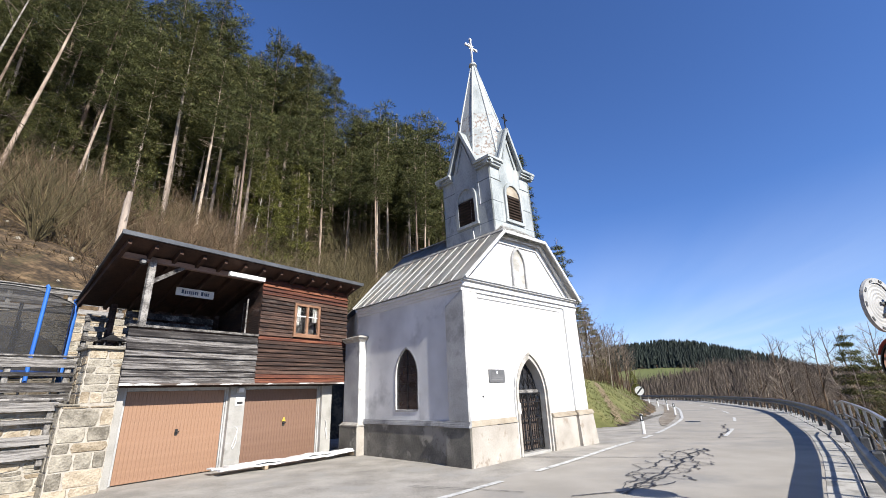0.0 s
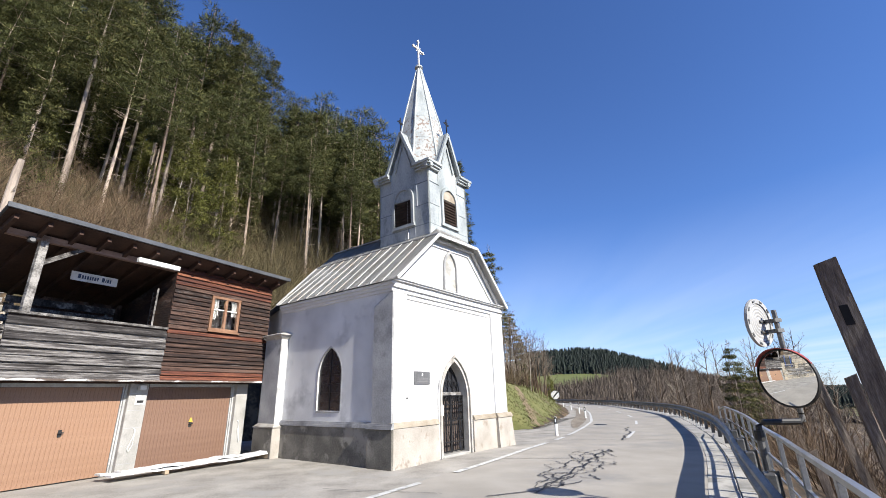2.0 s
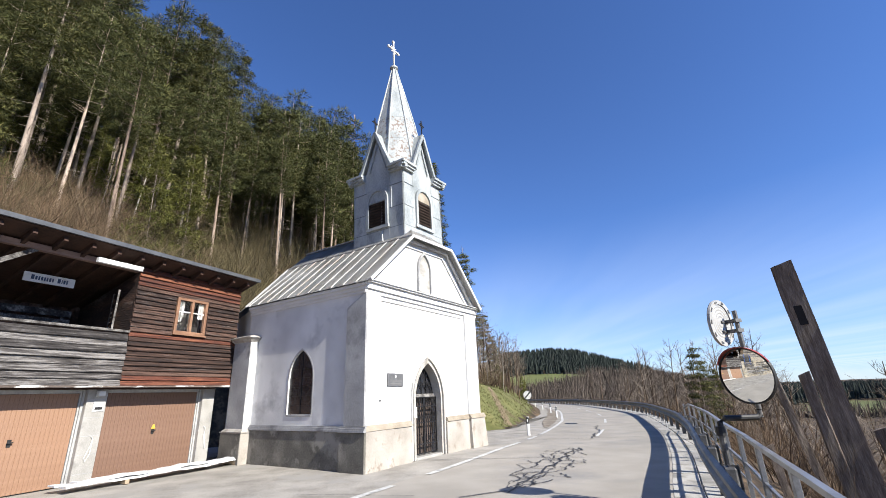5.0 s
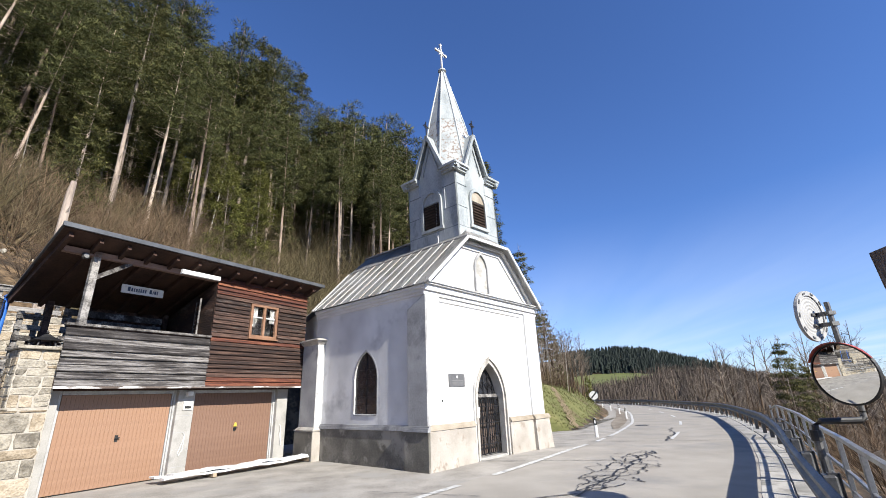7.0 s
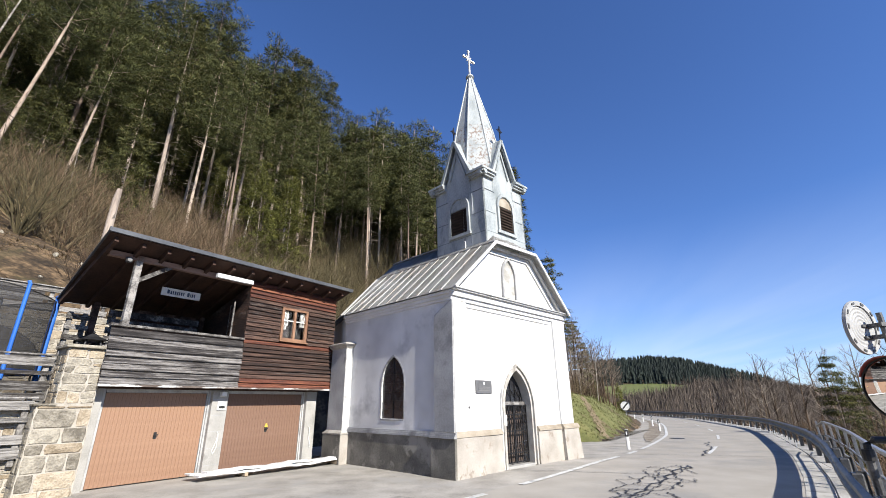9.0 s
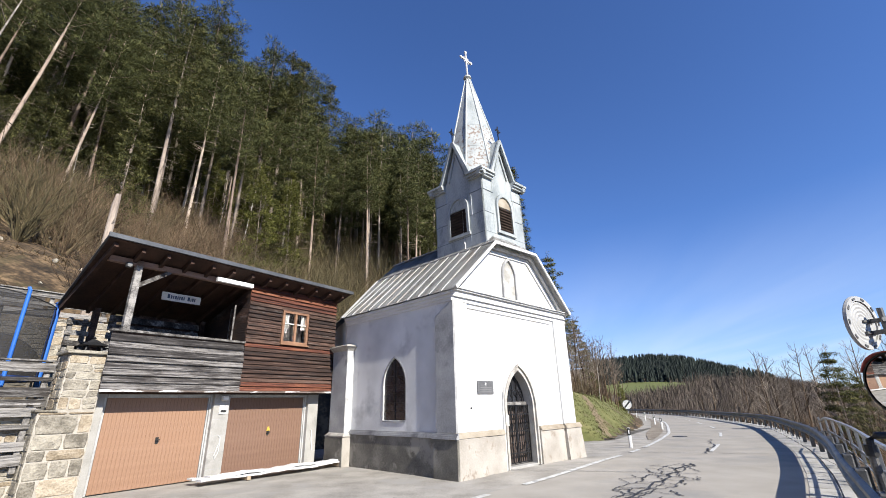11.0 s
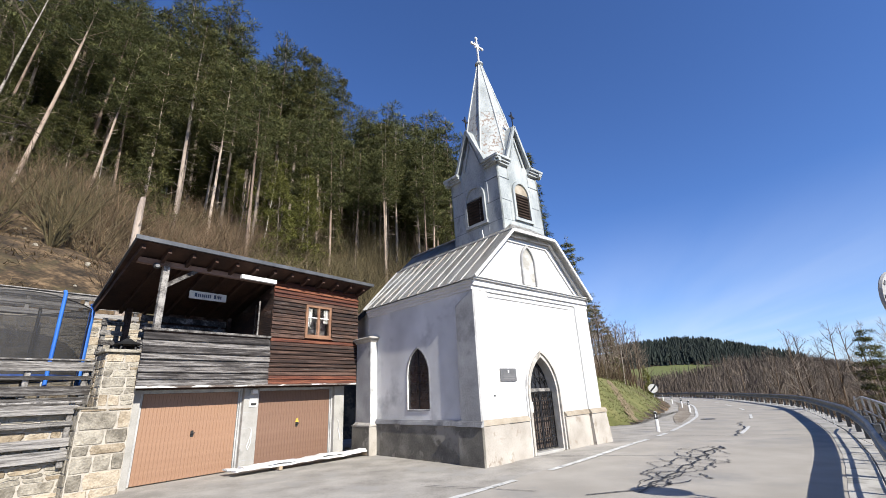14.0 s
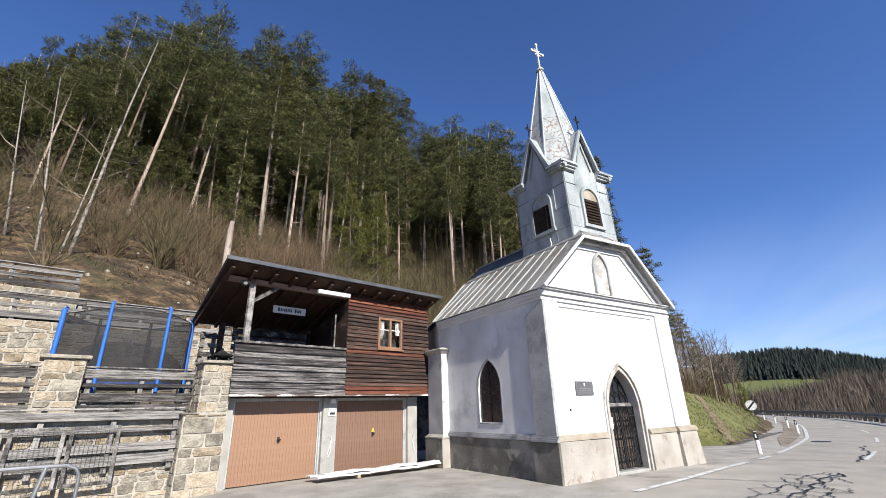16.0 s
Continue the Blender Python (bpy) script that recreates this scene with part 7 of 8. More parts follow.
def twigs(bm, p, d, ln, r, depth, rnd, sides=3):
    pts, rad = [Vector(p)], [r]
    q, dd = Vector(p), Vector(d).normalized()
    if depth == 0:
        # a tip: one tapering spike
        k = dd.orthogonal().normalized()
        foot = [bm.verts.new(q + Matrix.Rotation(i * 2.0944, 3, dd) @ k * r) for i in range(3)]
        top = bm.verts.new(q + dd * ln + Vector((rnd.gauss(0, 0.06), rnd.gauss(0, 0.06), rnd.gauss(0.03, 0.05))) * ln * 2)
        for i in range(3):
            bm.faces.new((foot[i], foot[(i + 1) % 3], top))
        return
    n = 3
    for k in range(n):
        dd = (dd + Vector((rnd.gauss(0, 0.24), rnd.gauss(0, 0.24), rnd.gauss(0.04, 0.16)))).normalized()
        q = q + dd * ln / n
        pts.append(q.copy())
        rad.append(max(0.004, r * (1 - (k + 1) / n * 0.8)))
    tube(bm, pts, rad, sides, cap=False)
    if depth > 0:
        m = rnd.choice((6, 7, 8)) if depth == 1 else rnd.choice((4, 5))
        for _ in range(m):
            t = rnd.uniform(0.3, 0.97)
            i = min(n - 1, int(t * n))
            o = pts[i].lerp(pts[i + 1], t * n - i)
            a = rnd.uniform(0, 6.283)
            nd = (dd + Vector((math.cos(a), math.sin(a), rnd.uniform(-0.15, 0.5))) * rnd.uniform(0.6, 1.0)).normalized()
            twigs(bm, o, nd, ln * rnd.uniform(0.28, 0.5) * (1.2 - 0.5 * t), rad[i] * 0.5, depth - 1, rnd)


def bare_tree(name, seed, h, bark, label, group, lean=0.06, branches=17):
    rnd = random.Random(seed)
    tb, at = trunk_line(h, h * (0.0055 if bark is M_BARK_BIRCH else 0.007), rnd, lean, 0.01)
    cb = B()
    for _ in range(branches):
        z = h * (0.25 + 0.72 * rnd.random() ** 0.8)
        a = rnd.uniform(0, 6.283)
        d = Vector((math.cos(a), math.sin(a), rnd.uniform(0.5, 1.3)))
        twigs(cb, at(z), d, (h - z) * 0.42 + 0.6, 0.016 + 0.003 * (h - z), 2, rnd)
    return new_tree(name, tb, bark, cb, M_TWIG_GREY, label, "tree", group, "crown")


def shrub(seed, h, mat, label, stems=26, spread=0.8):
    rnd = random.Random(seed)
    t = thing("bare_shrub", Matrix.Translation((0, 0, -500)), label, "shrub", "bare shrubs")
    cb = B()
    for _ in range(stems):
        a = rnd.uniform(0, 6.283)
        s = rnd.uniform(0.05, spread)
        twigs(cb, (0.35 * math.cos(a) * s, 0.35 * math.sin(a) * s, -0.15), (math.cos(a) * s, math.sin(a) * s, 1), h * rnd.uniform(0.55, 1.05), rnd.uniform(0.014, 0.034) * h / 3, 1 if stems > 20 else 2, rnd)
    part("bush", cb, mat, t)
    return t


SPRUCES = [spruce(31, 22, 0.46, 2.8, M_NEEDLE_SPRUCE, "tall dark green spruce on the wooded slope"), spruce(32, 19, 0.38, 2.7, M_NEEDLE_SPRUCE, "dark green spruce on the wooded slope"),
           spruce(33, 24, 0.52, 2.7, M_NEEDLE_SPRUCE, "tall spruce with a long bare lower trunk"), spruce(34, 15, 0.06, 2.7, M_NEEDLE_LIGHT, "spruce at the wood's edge with needles coloured sunlit green"), spruce(35, 13, 0.05, 2.5, M_NEEDLE_SPRUCE, "young dark spruce under the tall trees")]
PINES = [pine(41, 24, 0.58, "tall pine with a bare trunk and tufted crown"), pine(42, 22, 0.52, "tall pine with a tufted dark crown"), pine(43, 25, 0.64, "tall leaning pine with pale bark"), pine(44, 20, 0.42, "pine with a broad tufted crown")]
BIRCH = [bare_tree("birch_tree", 51, 13, M_BARK_BIRCH, "slender bare pale-barked birch on the slope", "bare trees", 0.08, 9), bare_tree("birch_tree", 52, 16, M_BARK_BIRCH, "tall bare pale-barked birch on the slope", "bare trees", 0.06, 10)]
BARE = [bare_tree("bare_tree", 53, 9, M_TWIG, "leafless brown tree beside the road", "bare trees", 0.08, 20), bare_tree("bare_tree", 54, 11, M_TWIG, "leafless brown tree beside the road", "bare trees", 0.06, 22), bare_tree("bare_tree", 55, 7, M_TWIG, "small leafless tree on the embankment", "bare trees", 0.1, 18)]
SHRUBS = [shrub(61, 3.0, M_TWIG, "leafless brown shrub on the slope"), shrub(62, 2.2, M_TWIG, "low leafless brown shrub on the slope", 28, 1.1), shrub(63, 4.2, M_TWIG_GREEN, "tall budding yellow-green shrub", 24, 0.35), shrub(64, 3.4, M_TWIG_GREEN, "budding willow shrub on the slope", 26, 0.6), shrub(65, 3.2, M_TWIG_PALE, "tangled grey-brown leafless shrub", 24, 1.3)]
used = set()


def plant(model, x, y, scale=1.0, turn=None, tilt=0.0, rnd=random):
    z = terrain(x, y) - 0.05
    m = Matrix.Translation((x, y, z)) @ Matrix.Rotation(rnd.uniform(0, 6.283) if turn is None else turn, 4, "Z") @ Matrix.Rotation(tilt, 4, "X")
    m = m @ Matrix.Scale(scale, 4)
    if model not in used:
        used.add(model)
        model.matrix_world = m
        return model
    ob = copy_thing(model, m)
    ob.matrix_basis = m
    return ob


def polar(az, d):
    return d * math.sin(radians(az)), d * math.cos(radians(az))


rt = random.Random(77)
spots = []


def clear(x, y, gap):
    if any((x - a) ** 2 + (y - b) ** 2 < gap * gap for a, b in spots):
        return False
    spots.append((x, y))
    return True


# the wood on the slope, under an uneven skyline: degrees round, degrees over eye level
SKYLINE = [(-80, 21), (-72, 26), (-63.6, 33), (-59, 37.2), (-54.2, 41), (-50.4, 42), (-46.4, 44), (-44.6, 45.6), (-39.7, 43.8), (-36.4, 46), (-30, 44), (-27, 42.3), (-18.8, 42.2), (-16.5, 40.6), (-13.7, 37.6),
           (-12, 35.6), (-8.7, 37.6), (-3.4, 36.5), (-0.2, 33.8), (2.2, 32), (8, 30.5), (12.3, 29.6), (13.2, 27), (15, 18.6), (16, 15)]
TALL = {}
for mods, hs in ((SPRUCES, (22, 19, 24, 15, 13)), (PINES, (24, 22, 25, 20)), (BIRCH, (13, 16)), (BARE, (9, 11, 7)), (SHRUBS, (3, 2.2, 4.2, 3.4, 3.2))):
    TALL.update(zip(mods, hs))


def sky_el(az):
    for (a0, e0), (a1, e1) in zip(SKYLINE, SKYLINE[1:]):
        if a0 <= az <= a1:
            return e0 + (e1 - e0) * (az - a0) / (a1 - a0)
    return 15.0


def head_scale(mod, x, y, el):
    """The scale at which a tree set here lifts its head to el degrees over eye level."""
    return (1.65 + math.hypot(x, y) * math.tan(radians(el)) - terrain(x, y)) / TALL[mod]


def foot_of(az, el):
    """The distance at which the slope rises to el degrees over eye level."""
    d = 18.0
    while d < 90 and math.degrees(math.atan2(terrain(*polar(az, d)) - 1.65, d)) < el:
        d += 0.25
    return d


def leaning(mod, foot, head, share=1.0):
    """A tree whose trunk runs from one bearing to another; share: the part of its height that lies between them."""
    d = foot_of(*foot)
    p = Vector((*polar(foot[0], d), terrain(*polar(foot[0], d)) - 0.1))
    q = Vector((*polar(head[0], d), 1.65 + d * math.tan(radians(head[1]))))
    up = q - p
    rot = Vector((0, 0, 1)).rotation_difference(up.normalized()).to_matrix().to_4x4()
    m = Matrix.Translation(p) @ rot @ Matrix.Rotation(rt.uniform(0, 6.283), 4, "Z") @ Matrix.Scale(up.length / share / TALL[mod], 4)
    spots.append((p.x, p.y))
    if mod not in used:
        used.add(mod)
        mod.matrix_world = m
    else:
        copy_thing(mod, m).matrix_basis = m


# leaning pines and pale birches with their feet on the open slope
for k, foot, head, share in ((2, (-49.9, 21.0), (-47.9, 36.6), 0.68), (0, (-45.3, 21.0), (-44.1, 35.6), 0.66), (1, (-44.2, 20.0), (-43.2, 31.5), 0.62), (2, (-38.8, 22.0), (-37.2, 37.0), 0.68), (0, (-56.6, 21.5), (-56.0, 30.0), 0.6),
                             (1, (-61.6, 22.0), (-61.9, 29.5), 0.7), (2, (-58.3, 21.0), (-57.9, 29.5), 0.62), (0, (-47.6, 21.8), (-46.4, 34.5), 0.66), (1, (-41.6, 21.5), (-40.4, 33.5), 0.62), (2, (-36.2, 22.5), (-35.2, 34.5), 0.64),
                             (0, (-33.6, 22.0), (-32.8, 35.0), 0.66), (1, (-30.6, 21.5), (-30.0, 33.5), 0.62), (2, (-52.4, 22.5), (-51.0, 34.0), 0.66), (1, (-64.5, 20), (-64.6, 28), 0.7), (0, (-68, 19), (-68.2, 26), 0.7)):
    leaning(PINES[k], foot, head, share)
for k, foot, head in ((1, (-56.4, 15.6), (-57.3, 32.5)), (0, (-53.9, 15.8), (-52.3, 39.0)), (0, (-54.6, 15.8), (-53.6, 30.0)), (0, (-58.9, 16.5), (-60.5, 31.0)), (1, (-25.6, 17.2), (-25.3, 30.0)),
                      (1, (-7.2, 20), (-5.4, 35.2)), (0, (-7.6, 20), (-6.4, 34.4)), (0, (-10.4, 20), (-9.5, 32.6)), (1, (-11.2, 20), (-11.6, 32.6)), (0, (-14.0, 20), (-13.5, 28.5)), (1, (-9.2, 20.5), (-8.6, 33.5)), (0, (-3.0, 20.5), (-2.4, 32.0)),
                      (0, (-28.6, 18.5), (-28.3, 29.0)), (1, (-21.5, 19.0), (-21.2, 30.5)), (0, (-18.4, 19.0), (-18.3, 29.0)), (0, (-43.2, 18.2), (-43.0, 28.0)), (0, (-16.4, 20), (-16.2, 30))):
    leaning(BIRCH[k], foot, head)
# heads along the skyline
az = -78.0
while az < 9.0:
    x, y = polar(az, rt.uniform(42, 56) if az < 3 else rt.uniform(46, 54))
    mod = rt.choice(PINES if rt.random() < 0.75 else SPRUCES[:3])
    plant(mod, x, y, min(1.5, max(0.3, head_scale(mod, x, y, sky_el(az) + rt.gauss(-0.6, 1.5)))), rnd=rt)
    spots.append((x, y))
    az += rt.uniform(1.5, 2.7)
# a closed stand of round-headed pines behind the chapel
for k in range(18):
    az = -13.0 + 15 * (k + rt.random()) / 18
    x, y = polar(az, rt.uniform(41, 50))
    plant(PINES[rt.choice((1, 3, 3))], x, y, max(0.5, head_scale(PINES[3], x, y, sky_el(az) - rt.uniform(0, 6))), rnd=rt)
    spots.append((x, y))
# the body of the wood
tries = count = 0
while count < 230 and tries < 9000:
    tries += 1
    az = rt.uniform(-80, 7)
    d = 26 + 40 * rt.random() ** 1.1
    x, y = polar(az, d)
    s = off_line(x, y, FOOT)[0]
    edge = 17 + 2.0 * math.sin(az * 0.31) + (3.0 if az < -42 else 0) - (3.5 if az > -40 else 0)
    if s < edge or s > 48 or not clear(x, y, 2.3):
        continue
    k = rt.random()
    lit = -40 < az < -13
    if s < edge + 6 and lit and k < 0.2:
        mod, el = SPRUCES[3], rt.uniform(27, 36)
    elif s < edge + 9 and k > 0.9:
        mod, el = SPRUCES[4], rt.uniform(25, 32)
    elif k < 0.5:
        mod, el = rt.choice(PINES), sky_el(az) - rt.uniform(2.5, 9)
    else:
        mod, el = rt.choice(SPRUCES[:3]), sky_el(az) - rt.uniform(1.5, 11)
    sc = head_scale(mod, x, y, min(el, sky_el(az) - 2.0))
    if sc < 0.25:
        continue
    plant(mod, x, y, min(1.35, sc), tilt=rt.uniform(-0.05, 0.05), rnd=rt)
    count += 1
for k in range(80):
    az = -80 + 86 * (k + rt.random()) / 80
    x, y = polar(az, rt.uniform(60, 84))
    mod = rt.choice(SPRUCES[:2] + SPRUCES[4:])
    plant(mod, x, y, max(0.4, min(1.2, head_scale(mod, x, y, sky_el(az) - rt.uniform(3, 9)))), rnd=rt)
# dark young spruces close the wood behind the leaning trunks
for k in range(84):
    az = -80 + 40 * (k + rt.random()) / 84
    d = foot_of(az, rt.uniform(18, 22.5) + 1.5 * smooth((az + 60) / 20))
    x, y = polar(az, d + 6 + 7 * (k % 2))
    mod = SPRUCES[rt.choice((1, 4, 4))]
    plant(mod, x, y, head_scale(mod, x, y, min(sky_el(az) - 1.5, rt.uniform(28, 36) + 3 * (k % 2))), rnd=rt)
for k in range(64):
    az = -43 + 42 * (k + rt.random()) / 64
    x, y = polar(az, foot_of(az, rt.uniform(19.5, 22.5)) + rt.choice((0, 3, 6)))
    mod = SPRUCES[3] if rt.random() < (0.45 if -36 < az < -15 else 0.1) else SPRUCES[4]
    plant(mod, x, y, max(0.3, head_scale(mod, x, y, rt.uniform(26, 34))), rnd=rt)
# young spruces in the sunlit needle colour at the wood's edge behind the garage
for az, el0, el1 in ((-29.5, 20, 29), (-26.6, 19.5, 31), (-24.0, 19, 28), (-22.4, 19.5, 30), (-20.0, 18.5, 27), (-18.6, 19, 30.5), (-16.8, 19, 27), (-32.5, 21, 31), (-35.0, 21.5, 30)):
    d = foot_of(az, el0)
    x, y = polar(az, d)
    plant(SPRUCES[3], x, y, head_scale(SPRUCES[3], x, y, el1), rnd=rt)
# a dead trunk above the shed
snag = thing("dead_trunk", Matrix.Translation((*polar(-39.2, 20), terrain(*polar(-39.2, 20)) - 0.3)), "grey broken dead tree trunk on the slope", "tree trunk")
hs_ = 1.65 + 20 * math.tan(radians(22.35)) - terrain(*polar(-39.2, 20)) + 0.3
part("trunk", tube(B(), [(0, 0, 0), (0.03, 0.02, hs_ * 0.5), (0.0, 0.05, hs_ * 0.9), (0.03, 0.05, hs_)], [0.17, 0.14, 0.125, 0.09], 9), M_BARK_SPRUCE, snag)
part("branch_stub", tube(B(), [(0.0, 0.02, hs_ * 0.7), (0.25, -0.1, hs_ * 0.78)], [0.035, 0.015], 6), M_BARK_SPRUCE, snag)
# shrubs on the open foot of the slope
count = tries = single = 0
thicket = []
while count < 300 and tries < 14000:
    tries += 1
    az = rt.uniform(-80, 13)
    x, y = polar(az, rt.uniform(18, 50))
    s = off_line(x, y, FOOT)[0]
    if s < 0.8 or s > (19 if -62 < az < -30 else 17) or not clear(x, y, 0.6):
        continue
    if az < -42 and (rt.random() < 0.7 or s < 2):
        continue
    green = -24 < az and rt.random() < 0.7 or rt.random() < 0.1
    tall = 0.45 + 0.75 * smooth((s - 2) / 9) if -62 < az < -20 else 1.1 if -24 < az < -3 else 0.8
    mod, sc = rt.choice(SHRUBS[2:4] if green else SHRUBS[:2] + SHRUBS[4:]), tall * rt.uniform(0.75, 1.2)
    if s < 9 and single < 170:
        plant(mod, x, y, sc, rnd=rt)
        single += 1
    else:
        thicket.append((mod, x, y, sc, rt.uniform(0, 6.283)))
    count += 1
# a brown thicket along the wood's edge
for k in range(150):
    az = rt.uniform(-46, -4)
    d = foot_of(az, rt.uniform(15.0, 20.5))
    thicket.append((SHRUBS[rt.choice((0, 0, 1, 4, 0) if az < -24 else (2, 2, 3, 4, 3))], *polar(az, d), rt.uniform(0.9, 1.5), rt.uniform(0, 6.283)))
# tall budding saplings among the leaning trunks
for k in range(14):
    az = rt.choice((rt.uniform(-48, -41), rt.uniform(-62, -40)))
    d = foot_of(az, rt.uniform(15.5, 19.5))
    plant(SHRUBS[rt.choice((2, 3))], *polar(az, d), rt.uniform(0.9, 1.35), rnd=rt)
for nm, mat, which in (("brown_thicket", M_TWIG, SHRUBS[:2]), ("pale_thicket", M_TWIG_PALE, SHRUBS[4:]), ("budding_thicket", M_TWIG_GREEN, SHRUBS[2:4])):
    av, af, base = [], [], 0
    for mod, x, y, sc, turn in thicket:
        if mod not in which:
            continue
        me = mod.children[0].data
        co = np.empty(len(me.vertices) * 3)
        me.vertices.foreach_get("co", co)
        co = co.reshape(-1, 3) * sc
        c, sn = math.cos(turn), math.sin(turn)
        av.append(np.stack([co[:, 0] * c - co[:, 1] * sn + x, co[:, 0] * sn + co[:, 1] * c + y, co[:, 2] + terrain(x, y) - 0.05], 1))
        af += [tuple(base + i for i in p.vertices) for p in me.polygons]
        base += len(co)
    if av:
        me = bpy.data.meshes.new(nm)
        me.from_pydata(np.concatenate(av).tolist(), [], af)
        me.materials.append(mat)
        tagged(new(nm, me), "dense leafless brushwood on the wooded slope" if mat is not M_TWIG_GREEN else "dense budding brushwood behind the chapel", "brushwood", kind="stuff")
# dry stalks and fallen sticks on the open slope
lv, lf = [], []
while len(lf) < 26000:
    az = rt.uniform(-80, 8)
    x, y = polar(az, rt.uniform(17, 42))
    s = off_line(x, y, FOOT)[0]
    if not 0.3 < s < 20 or noise.noise((x * 0.5, y * 0.5, 9)) < -0.15:
        continue
    z = terrain(x, y)
    for _ in range(5):
        px, py = x + rt.gauss(0, 0.2), y + rt.gauss(0, 0.2)
        a, h, w = rt.uniform(0, 6.283), rt.uniform(0.02, 0.2), rt.uniform(0.01, 0.025)
        if rt.random() < 0.06:
            h, w = 0.05, 0.03
        k = len(lv)
        lv += [(px - w * math.cos(a), py - w * math.sin(a), z - 0.06), (px + w * math.cos(a), py + w * math.sin(a), z - 0.06), (px + rt.gauss(0, 0.22), py + rt.gauss(0, 0.22), z + h)]
        lf.append((k, k + 1, k + 2))
lme = bpy.data.meshes.new("dry_stalks")
lme.from_pydata(lv, [], lf)
lme.materials.append(M_LITTER)
tagged(new("dry_stalks", lme), "dry yellow-brown stalks on the open slope", "dry grass", kind="stuff")
sb = B()
for _ in range(80):
    az = rt.uniform(-70, -28)
    x, y = polar(az, rt.uniform(18, 36))
    s = off_line(x, y, FOOT)[0]
    if not 0.4 < s < 16:
        continue
    r = rt.uniform(0.04, 0.13)
    made = bmesh.ops.create_icosphere(sb, subdivisions=1, radius=r, matrix=Matrix.Translation((x, y, terrain(x, y) + r * 0.15)))["verts"]
    for v in made:
        v.co += Vector((rt.gauss(0, 0.2), rt.gauss(0, 0.2), rt.gauss(0, 0.12))) * r
tagged(new("slope_stones", mesh_of("slope_stones", sb, M_STONE)), "pale broken stones lying on the slope", "stones", kind="stuff")
# the bank beyond the chapel
def plant_to(mod, az, d, el):
    """Set a tree so that its head stands at the height el degrees over eye level."""
    x, y = polar(az, d)
    z = terrain(x, y)
    plant(mod, x, y, max(0.08, (1.65 + d * math.tan(radians(el)) - z) / TALL[mod]), rnd=rt)


for az, d, mod, el in ((15.0, 47, SPRUCES[1], 13), (16.0, 50, SPRUCES[0], 12), (17.0, 52, SPRUCES[2], 11.5), (17.9, 55, SPRUCES[1], 10.2), (18.6, 58, SPRUCES[4], 7.5),
                       (16.6, 41, BARE[1], 11), (17.4, 43, BARE[0], 10.4), (17.8, 38, BIRCH[0], 9.5), (18.3, 42, BARE[1], 9.8), (18.8, 45, BARE[0], 7.2), (19.2, 40, BARE[0], 6.6), (19.7, 38, BIRCH[0], 7.4), (19.9, 38.6, BARE[0], 7.6),
                       (20.3, 40, BARE[1], 7.8), (20.6, 44, BARE[0], 7.0), (20.9, 47, BARE[1], 7.7), (21.3, 52, BARE[0], 6.9), (21.6, 56, BARE[1], 5.8), (21.9, 62, BARE[0], 4.9), (22.2, 70, BARE[1], 3.6), (18.9, 52, SPRUCES[4], 6.5),
                       (17.2, 36, BARE[2], 5.5), (18.6, 36, BARE[2], 4.0), (22.0, 58, SPRUCES[3], 2.2), (22.3, 64, SPRUCES[3], 1.4)):
    plant_to(mod, az, d, el)
for az, d, mod, el in ((15.2, 52, SPRUCES[1], 18.8), (11.2, 50, SPRUCES[2], 30.5)):
    plant_to(mod, az, d, el)
for _ in range(16):
    az = rt.uniform(16.5, 21.8)
    plant_to(rt.choice(BARE), az, rt.uniform(36, 50) + 3 * max(0, az - 19.5), (10.5 - 1.0 * max(0, az - 17)) * rt.uniform(0.55, 0.95))
for _ in range(40):
    az, d = rt.uniform(16, 22), rt.uniform(34, 74)
    x, y = polar(az, d)
    if off_line(x, y, FOOT)[0] > 2.6:
        plant(rt.choice(SHRUBS[:2] + SHRUBS[4:]), x, y, rt.uniform(0.4, 0.85), rnd=rt)
# rough grass on the bank
gr = random.Random(19)
gv, gf = [], []
while len(gf) < 14000:
    az, d = gr.uniform(15, 23.4), gr.uniform(21, 62)
    x, y = polar(az, d)
    s = off_line(x, y, FOOT)[0]
    if not 0.05 < s < 5 or noise.noise((x * 0.9, y * 0.9, 4)) < -0.25:
        continue
    z = terrain(x, y)
    for _ in range(4):
        px, py = x + gr.gauss(0, 0.09), y + gr.gauss(0, 0.09)
        a, h = gr.uniform(0, 6.283), gr.uniform(0.02, 0.09)
        k = len(gv)
        gv += [(px - 0.012 * math.cos(a), py - 0.012 * math.sin(a), z - 0.04), (px + 0.012 * math.cos(a), py + 0.012 * math.sin(a), z - 0.04), (px + gr.gauss(0, 0.07), py + gr.gauss(0, 0.07), z + h)]
        gf.append((k, k + 1, k + 2))
gme = bpy.data.meshes.new("grass")
gme.from_pydata(gv, [], gf)
gme.materials.append(M_GRASS)
tagged(new("grass", gme), "rough spring grass on the roadside bank", "grass", kind="stuff")
# the wooded embankment below the rail
count = tries = 0
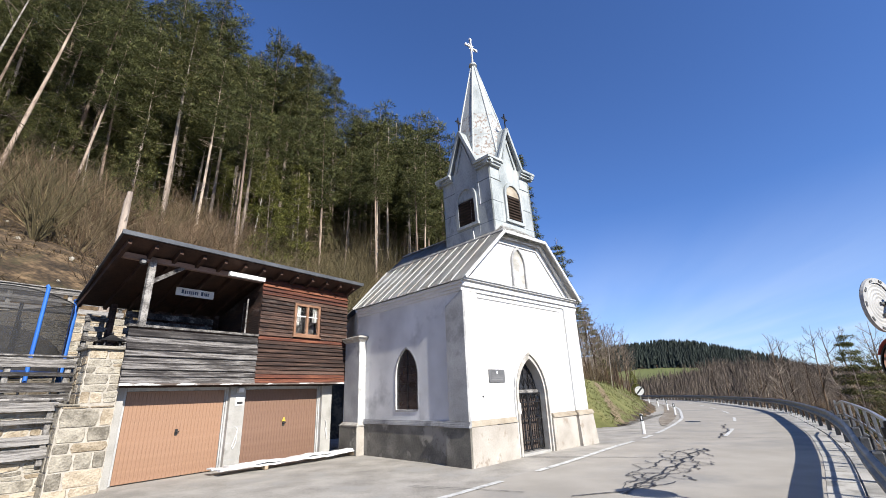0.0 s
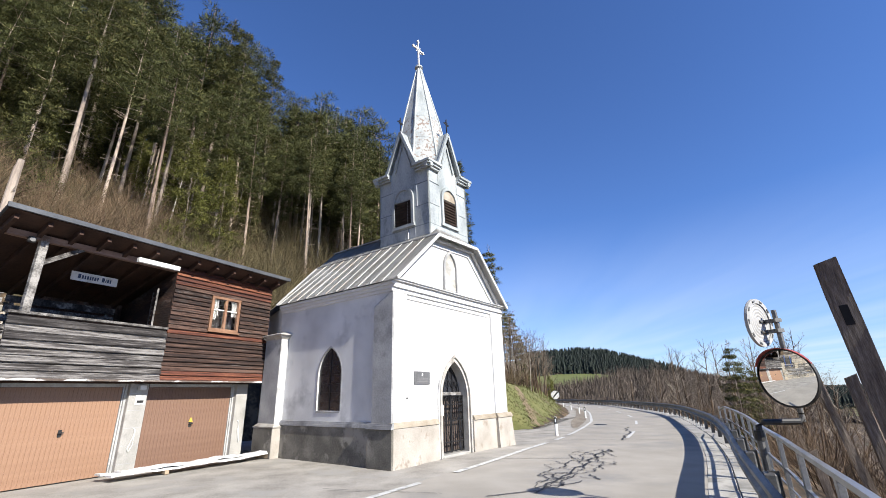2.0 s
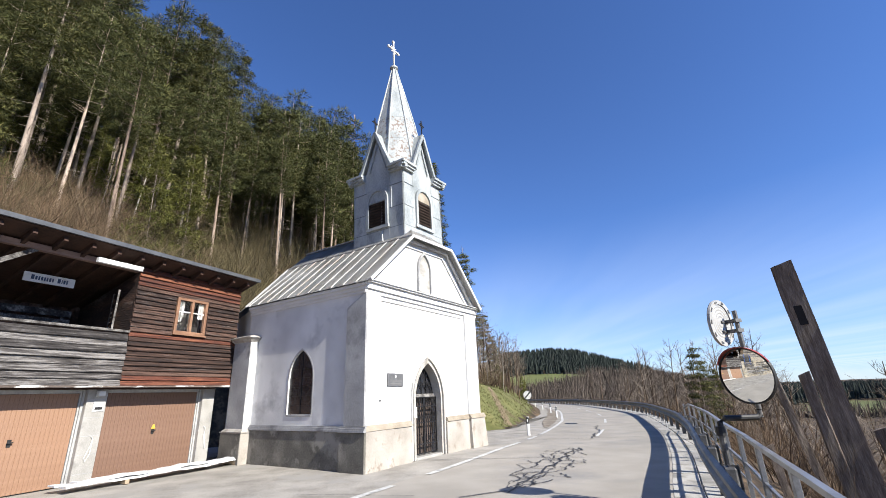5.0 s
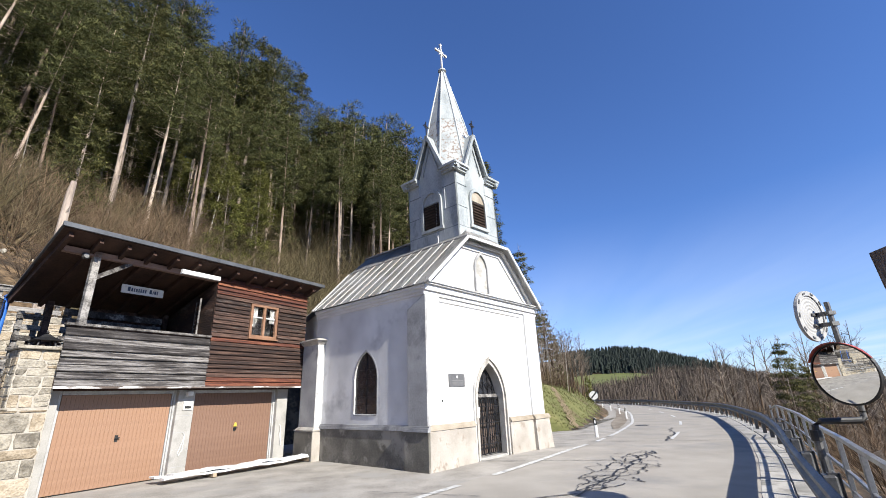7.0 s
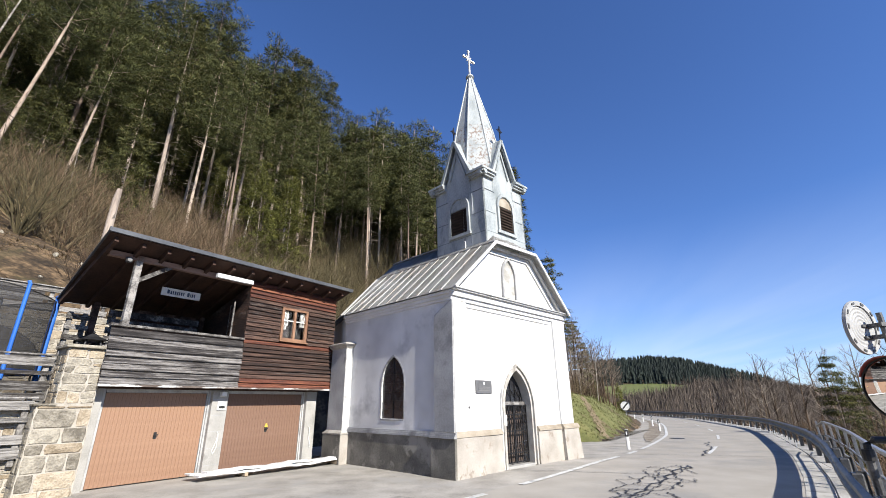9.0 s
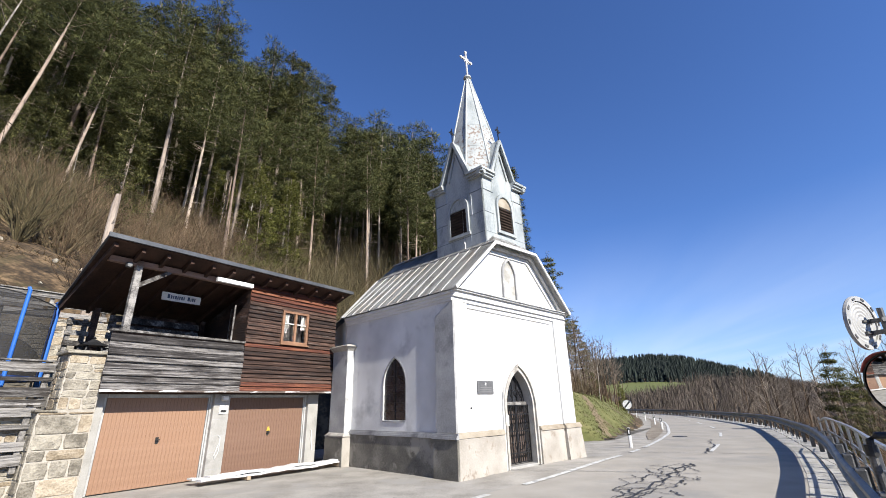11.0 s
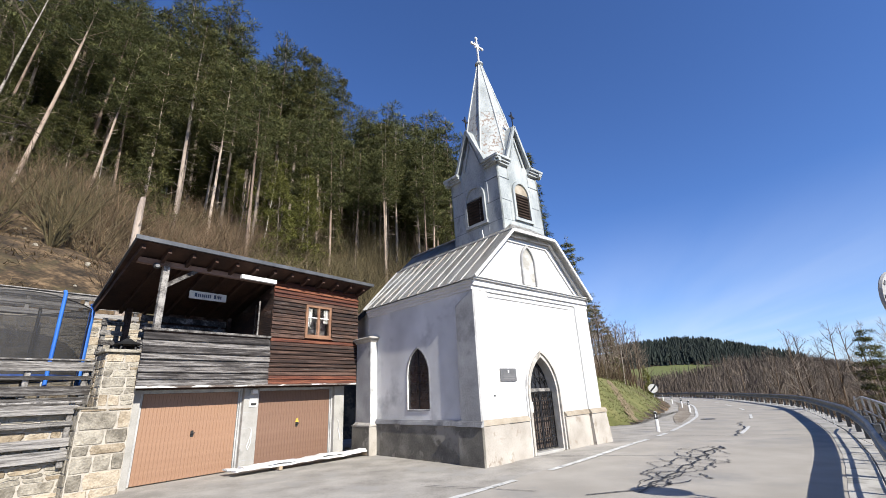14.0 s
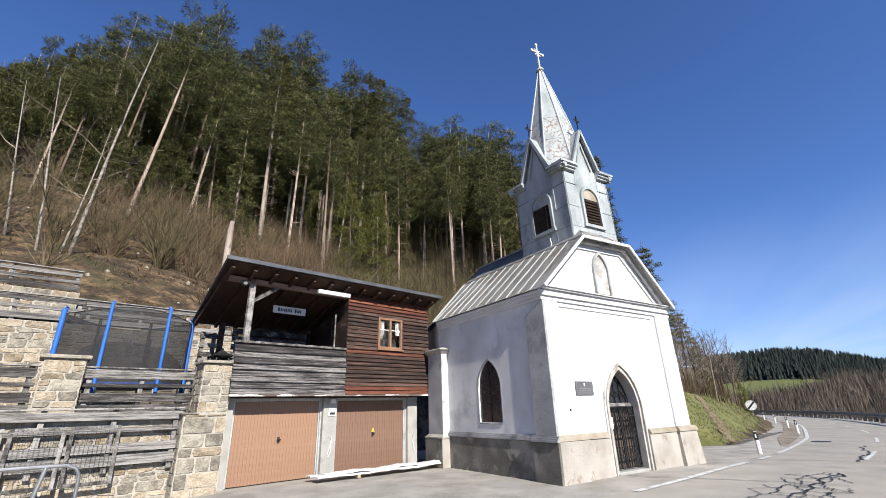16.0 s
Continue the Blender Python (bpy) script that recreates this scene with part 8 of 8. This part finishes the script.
while count < 120 and tries < 4000:
    tries += 1
    az = rt.uniform(27.5, 66)
    x, y = polar(az, 9 + 70 * rt.random() ** 1.3)
    r = -off_line(x, y, RAIL_COARSE)[0]
    lim = 3.0 if az < 47 else 7.0
    if az > 48 and rt.random() < 0.6:
        continue
    if r < lim or r > 42 or not clear(x, y, 1.3):
        continue
    z = terrain(x, y)
    d = math.hypot(x, y)
    want = (1.65 + d * math.tan(radians(2.6 + 1.6 * smooth((az - 33) / 6) if az < 47 else 0.4))) - z
    k = rt.random()
    mod = rt.choice(BARE)
    hh = {BARE[0]: 9, BARE[1]: 11, BARE[2]: 7}[mod]
    sc = max(0.25, min(1.25, want / hh * rt.uniform(0.55, 1.12)))
    plant(mod, x, y, sc, rnd=rt)
    count += 1
count = tries = 0
while count < 75 and tries < 4000:
    tries += 1
    az = rt.uniform(29, 70)
    x, y = polar(az, 6 + 40 * rt.random() ** 1.2)
    r = -off_line(x, y, RAIL_COARSE)[0]
    if az > 48 and rt.random() < 0.6:
        continue
    if r < 1.6 or r > 26 or not clear(x, y, 0.8):
        continue
    plant(rt.choice(SHRUBS[:2]), x, y, rt.uniform(0.45, 0.9), rnd=rt)
    count += 1
plant_to(SPRUCES[4], 41.8, 33, 4.9)
plant_to(SPRUCES[4], 43.2, 37, 2.4)
for az, d, el, k in ((56.5, 13, 1.6, 2), (58.2, 15, 1.0, 0), (47.8, 19, 2.2, 0), (49.0, 22, 1.2, 1), (46.6, 18, 2.6, 2), (60, 14, 2.0, 1)):
    plant_to(BARE[k], az, d, el)
for m in SPRUCES + PINES + BIRCH + BARE + SHRUBS:
    assert m in used

# ---- far woods across the valley ----
def far_wood(name, n, mat, label, ok, size, seed, bare, near=130, most=480):
    r = random.Random(seed)
    vs, fs = [], []
    made = 0
    for _ in range(n * 40):
        if made >= n:
            break
        az, d = r.uniform(19, 66), near + most * r.random()
        x, y = polar(az, d)
        if off_line(x, y, FOOT)[0] > 0:
            continue
        z = terrain(x, y)
        el = math.degrees(math.atan2(z - 1.65, d))
        if not ok(az, d, el):
            continue
        made += 1
        h = size * r.uniform(0.65, 1.2)
        w = h * (0.17 if not bare else 0.34)
        if bare:
            # a loose stand of thin upright stems and twigs
            for _ in range(9):
                k = len(vs)
                ox, oy = r.gauss(0, 1.6), r.gauss(0, 1.6)
                hb, ww = h * r.uniform(0.5, 1.15), r.uniform(0.10, 0.32)
                a = r.uniform(0, math.pi)
                lx, ly = r.gauss(0, 0.12) * hb, r.gauss(0, 0.12) * hb
                vs += [(x + ox - ww * math.cos(a), y + oy - ww * math.sin(a), z - 0.5), (x + ox + ww * math.cos(a), y + oy + ww * math.sin(a), z - 0.5), (x + ox + lx, y + oy + ly, z + hb)]
                fs.append((k, k + 1, k + 2))
            continue
        sides = 5
        for f0, f1, wf in ((0.05, 0.5, 1.0), (0.35, 0.75, 0.72), (0.6, 1.0, 0.45)):
            k = len(vs)
            for q in range(sides):
                a = 2 * math.pi * (q + r.random() * 0.6) / sides
                rr = w * wf * r.uniform(0.6, 1.25)
                vs.append((x + rr * math.cos(a), y + rr * math.sin(a), z + h * (f0 + r.uniform(0, 0.12))))
            vs.append((x + r.uniform(-.1, .1) * w, y + r.uniform(-.1, .1) * w, z + h * f1))
            for q in range(sides):
                fs.append((k + q, k + (q + 1) % sides, k + sides))
    m = bpy.data.meshes.new(name)
    m.from_pydata(vs, [], fs)
    m.materials.append(mat)
    return tagged(new(name, m), label, "forest", kind="stuff")


def meadow_low(az):
    return 0.3 + 0.15 * (az - 22)


def meadow(az, el):
    return 20 < az < 30.6 and meadow_low(az) - 0.45 < el < 1.75 - 0.0135 * (az - 24.5) ** 2


far_wood("far_spruce_forest", 11000, M_FAR_WOOD, "dark spruce forest on the far hill", lambda az, d, el: az < 44 and el > 1.6 - 0.05 * max(0, az - 30) and not meadow(az, el) or az > 44 and d > 300 and not (51 < az < 57 and d < 335), 7.5, 5, False)
far_wood("far_bare_forest", 8500, M_FAR_BARE, "brown leafless woodland across the valley", lambda az, d, el: -3.5 < el < 1.7 - 0.05 * max(0, az - 30) and not meadow(az, el) and (az < 44 or d < 235), 6, 6, True)
far_wood("spruce_clump", 16, M_FAR_WOOD, "clump of dark spruces below the far meadow", lambda az, d, el: 24.2 < az < 25.6, 6.2, 8, False, 150, 12)
far_wood("spruce_clump", 22, M_FAR_WOOD, "row of dark spruces below the far meadow", lambda az, d, el: 26.2 < az < 29.6, 5.0, 9, False, 186, 12)
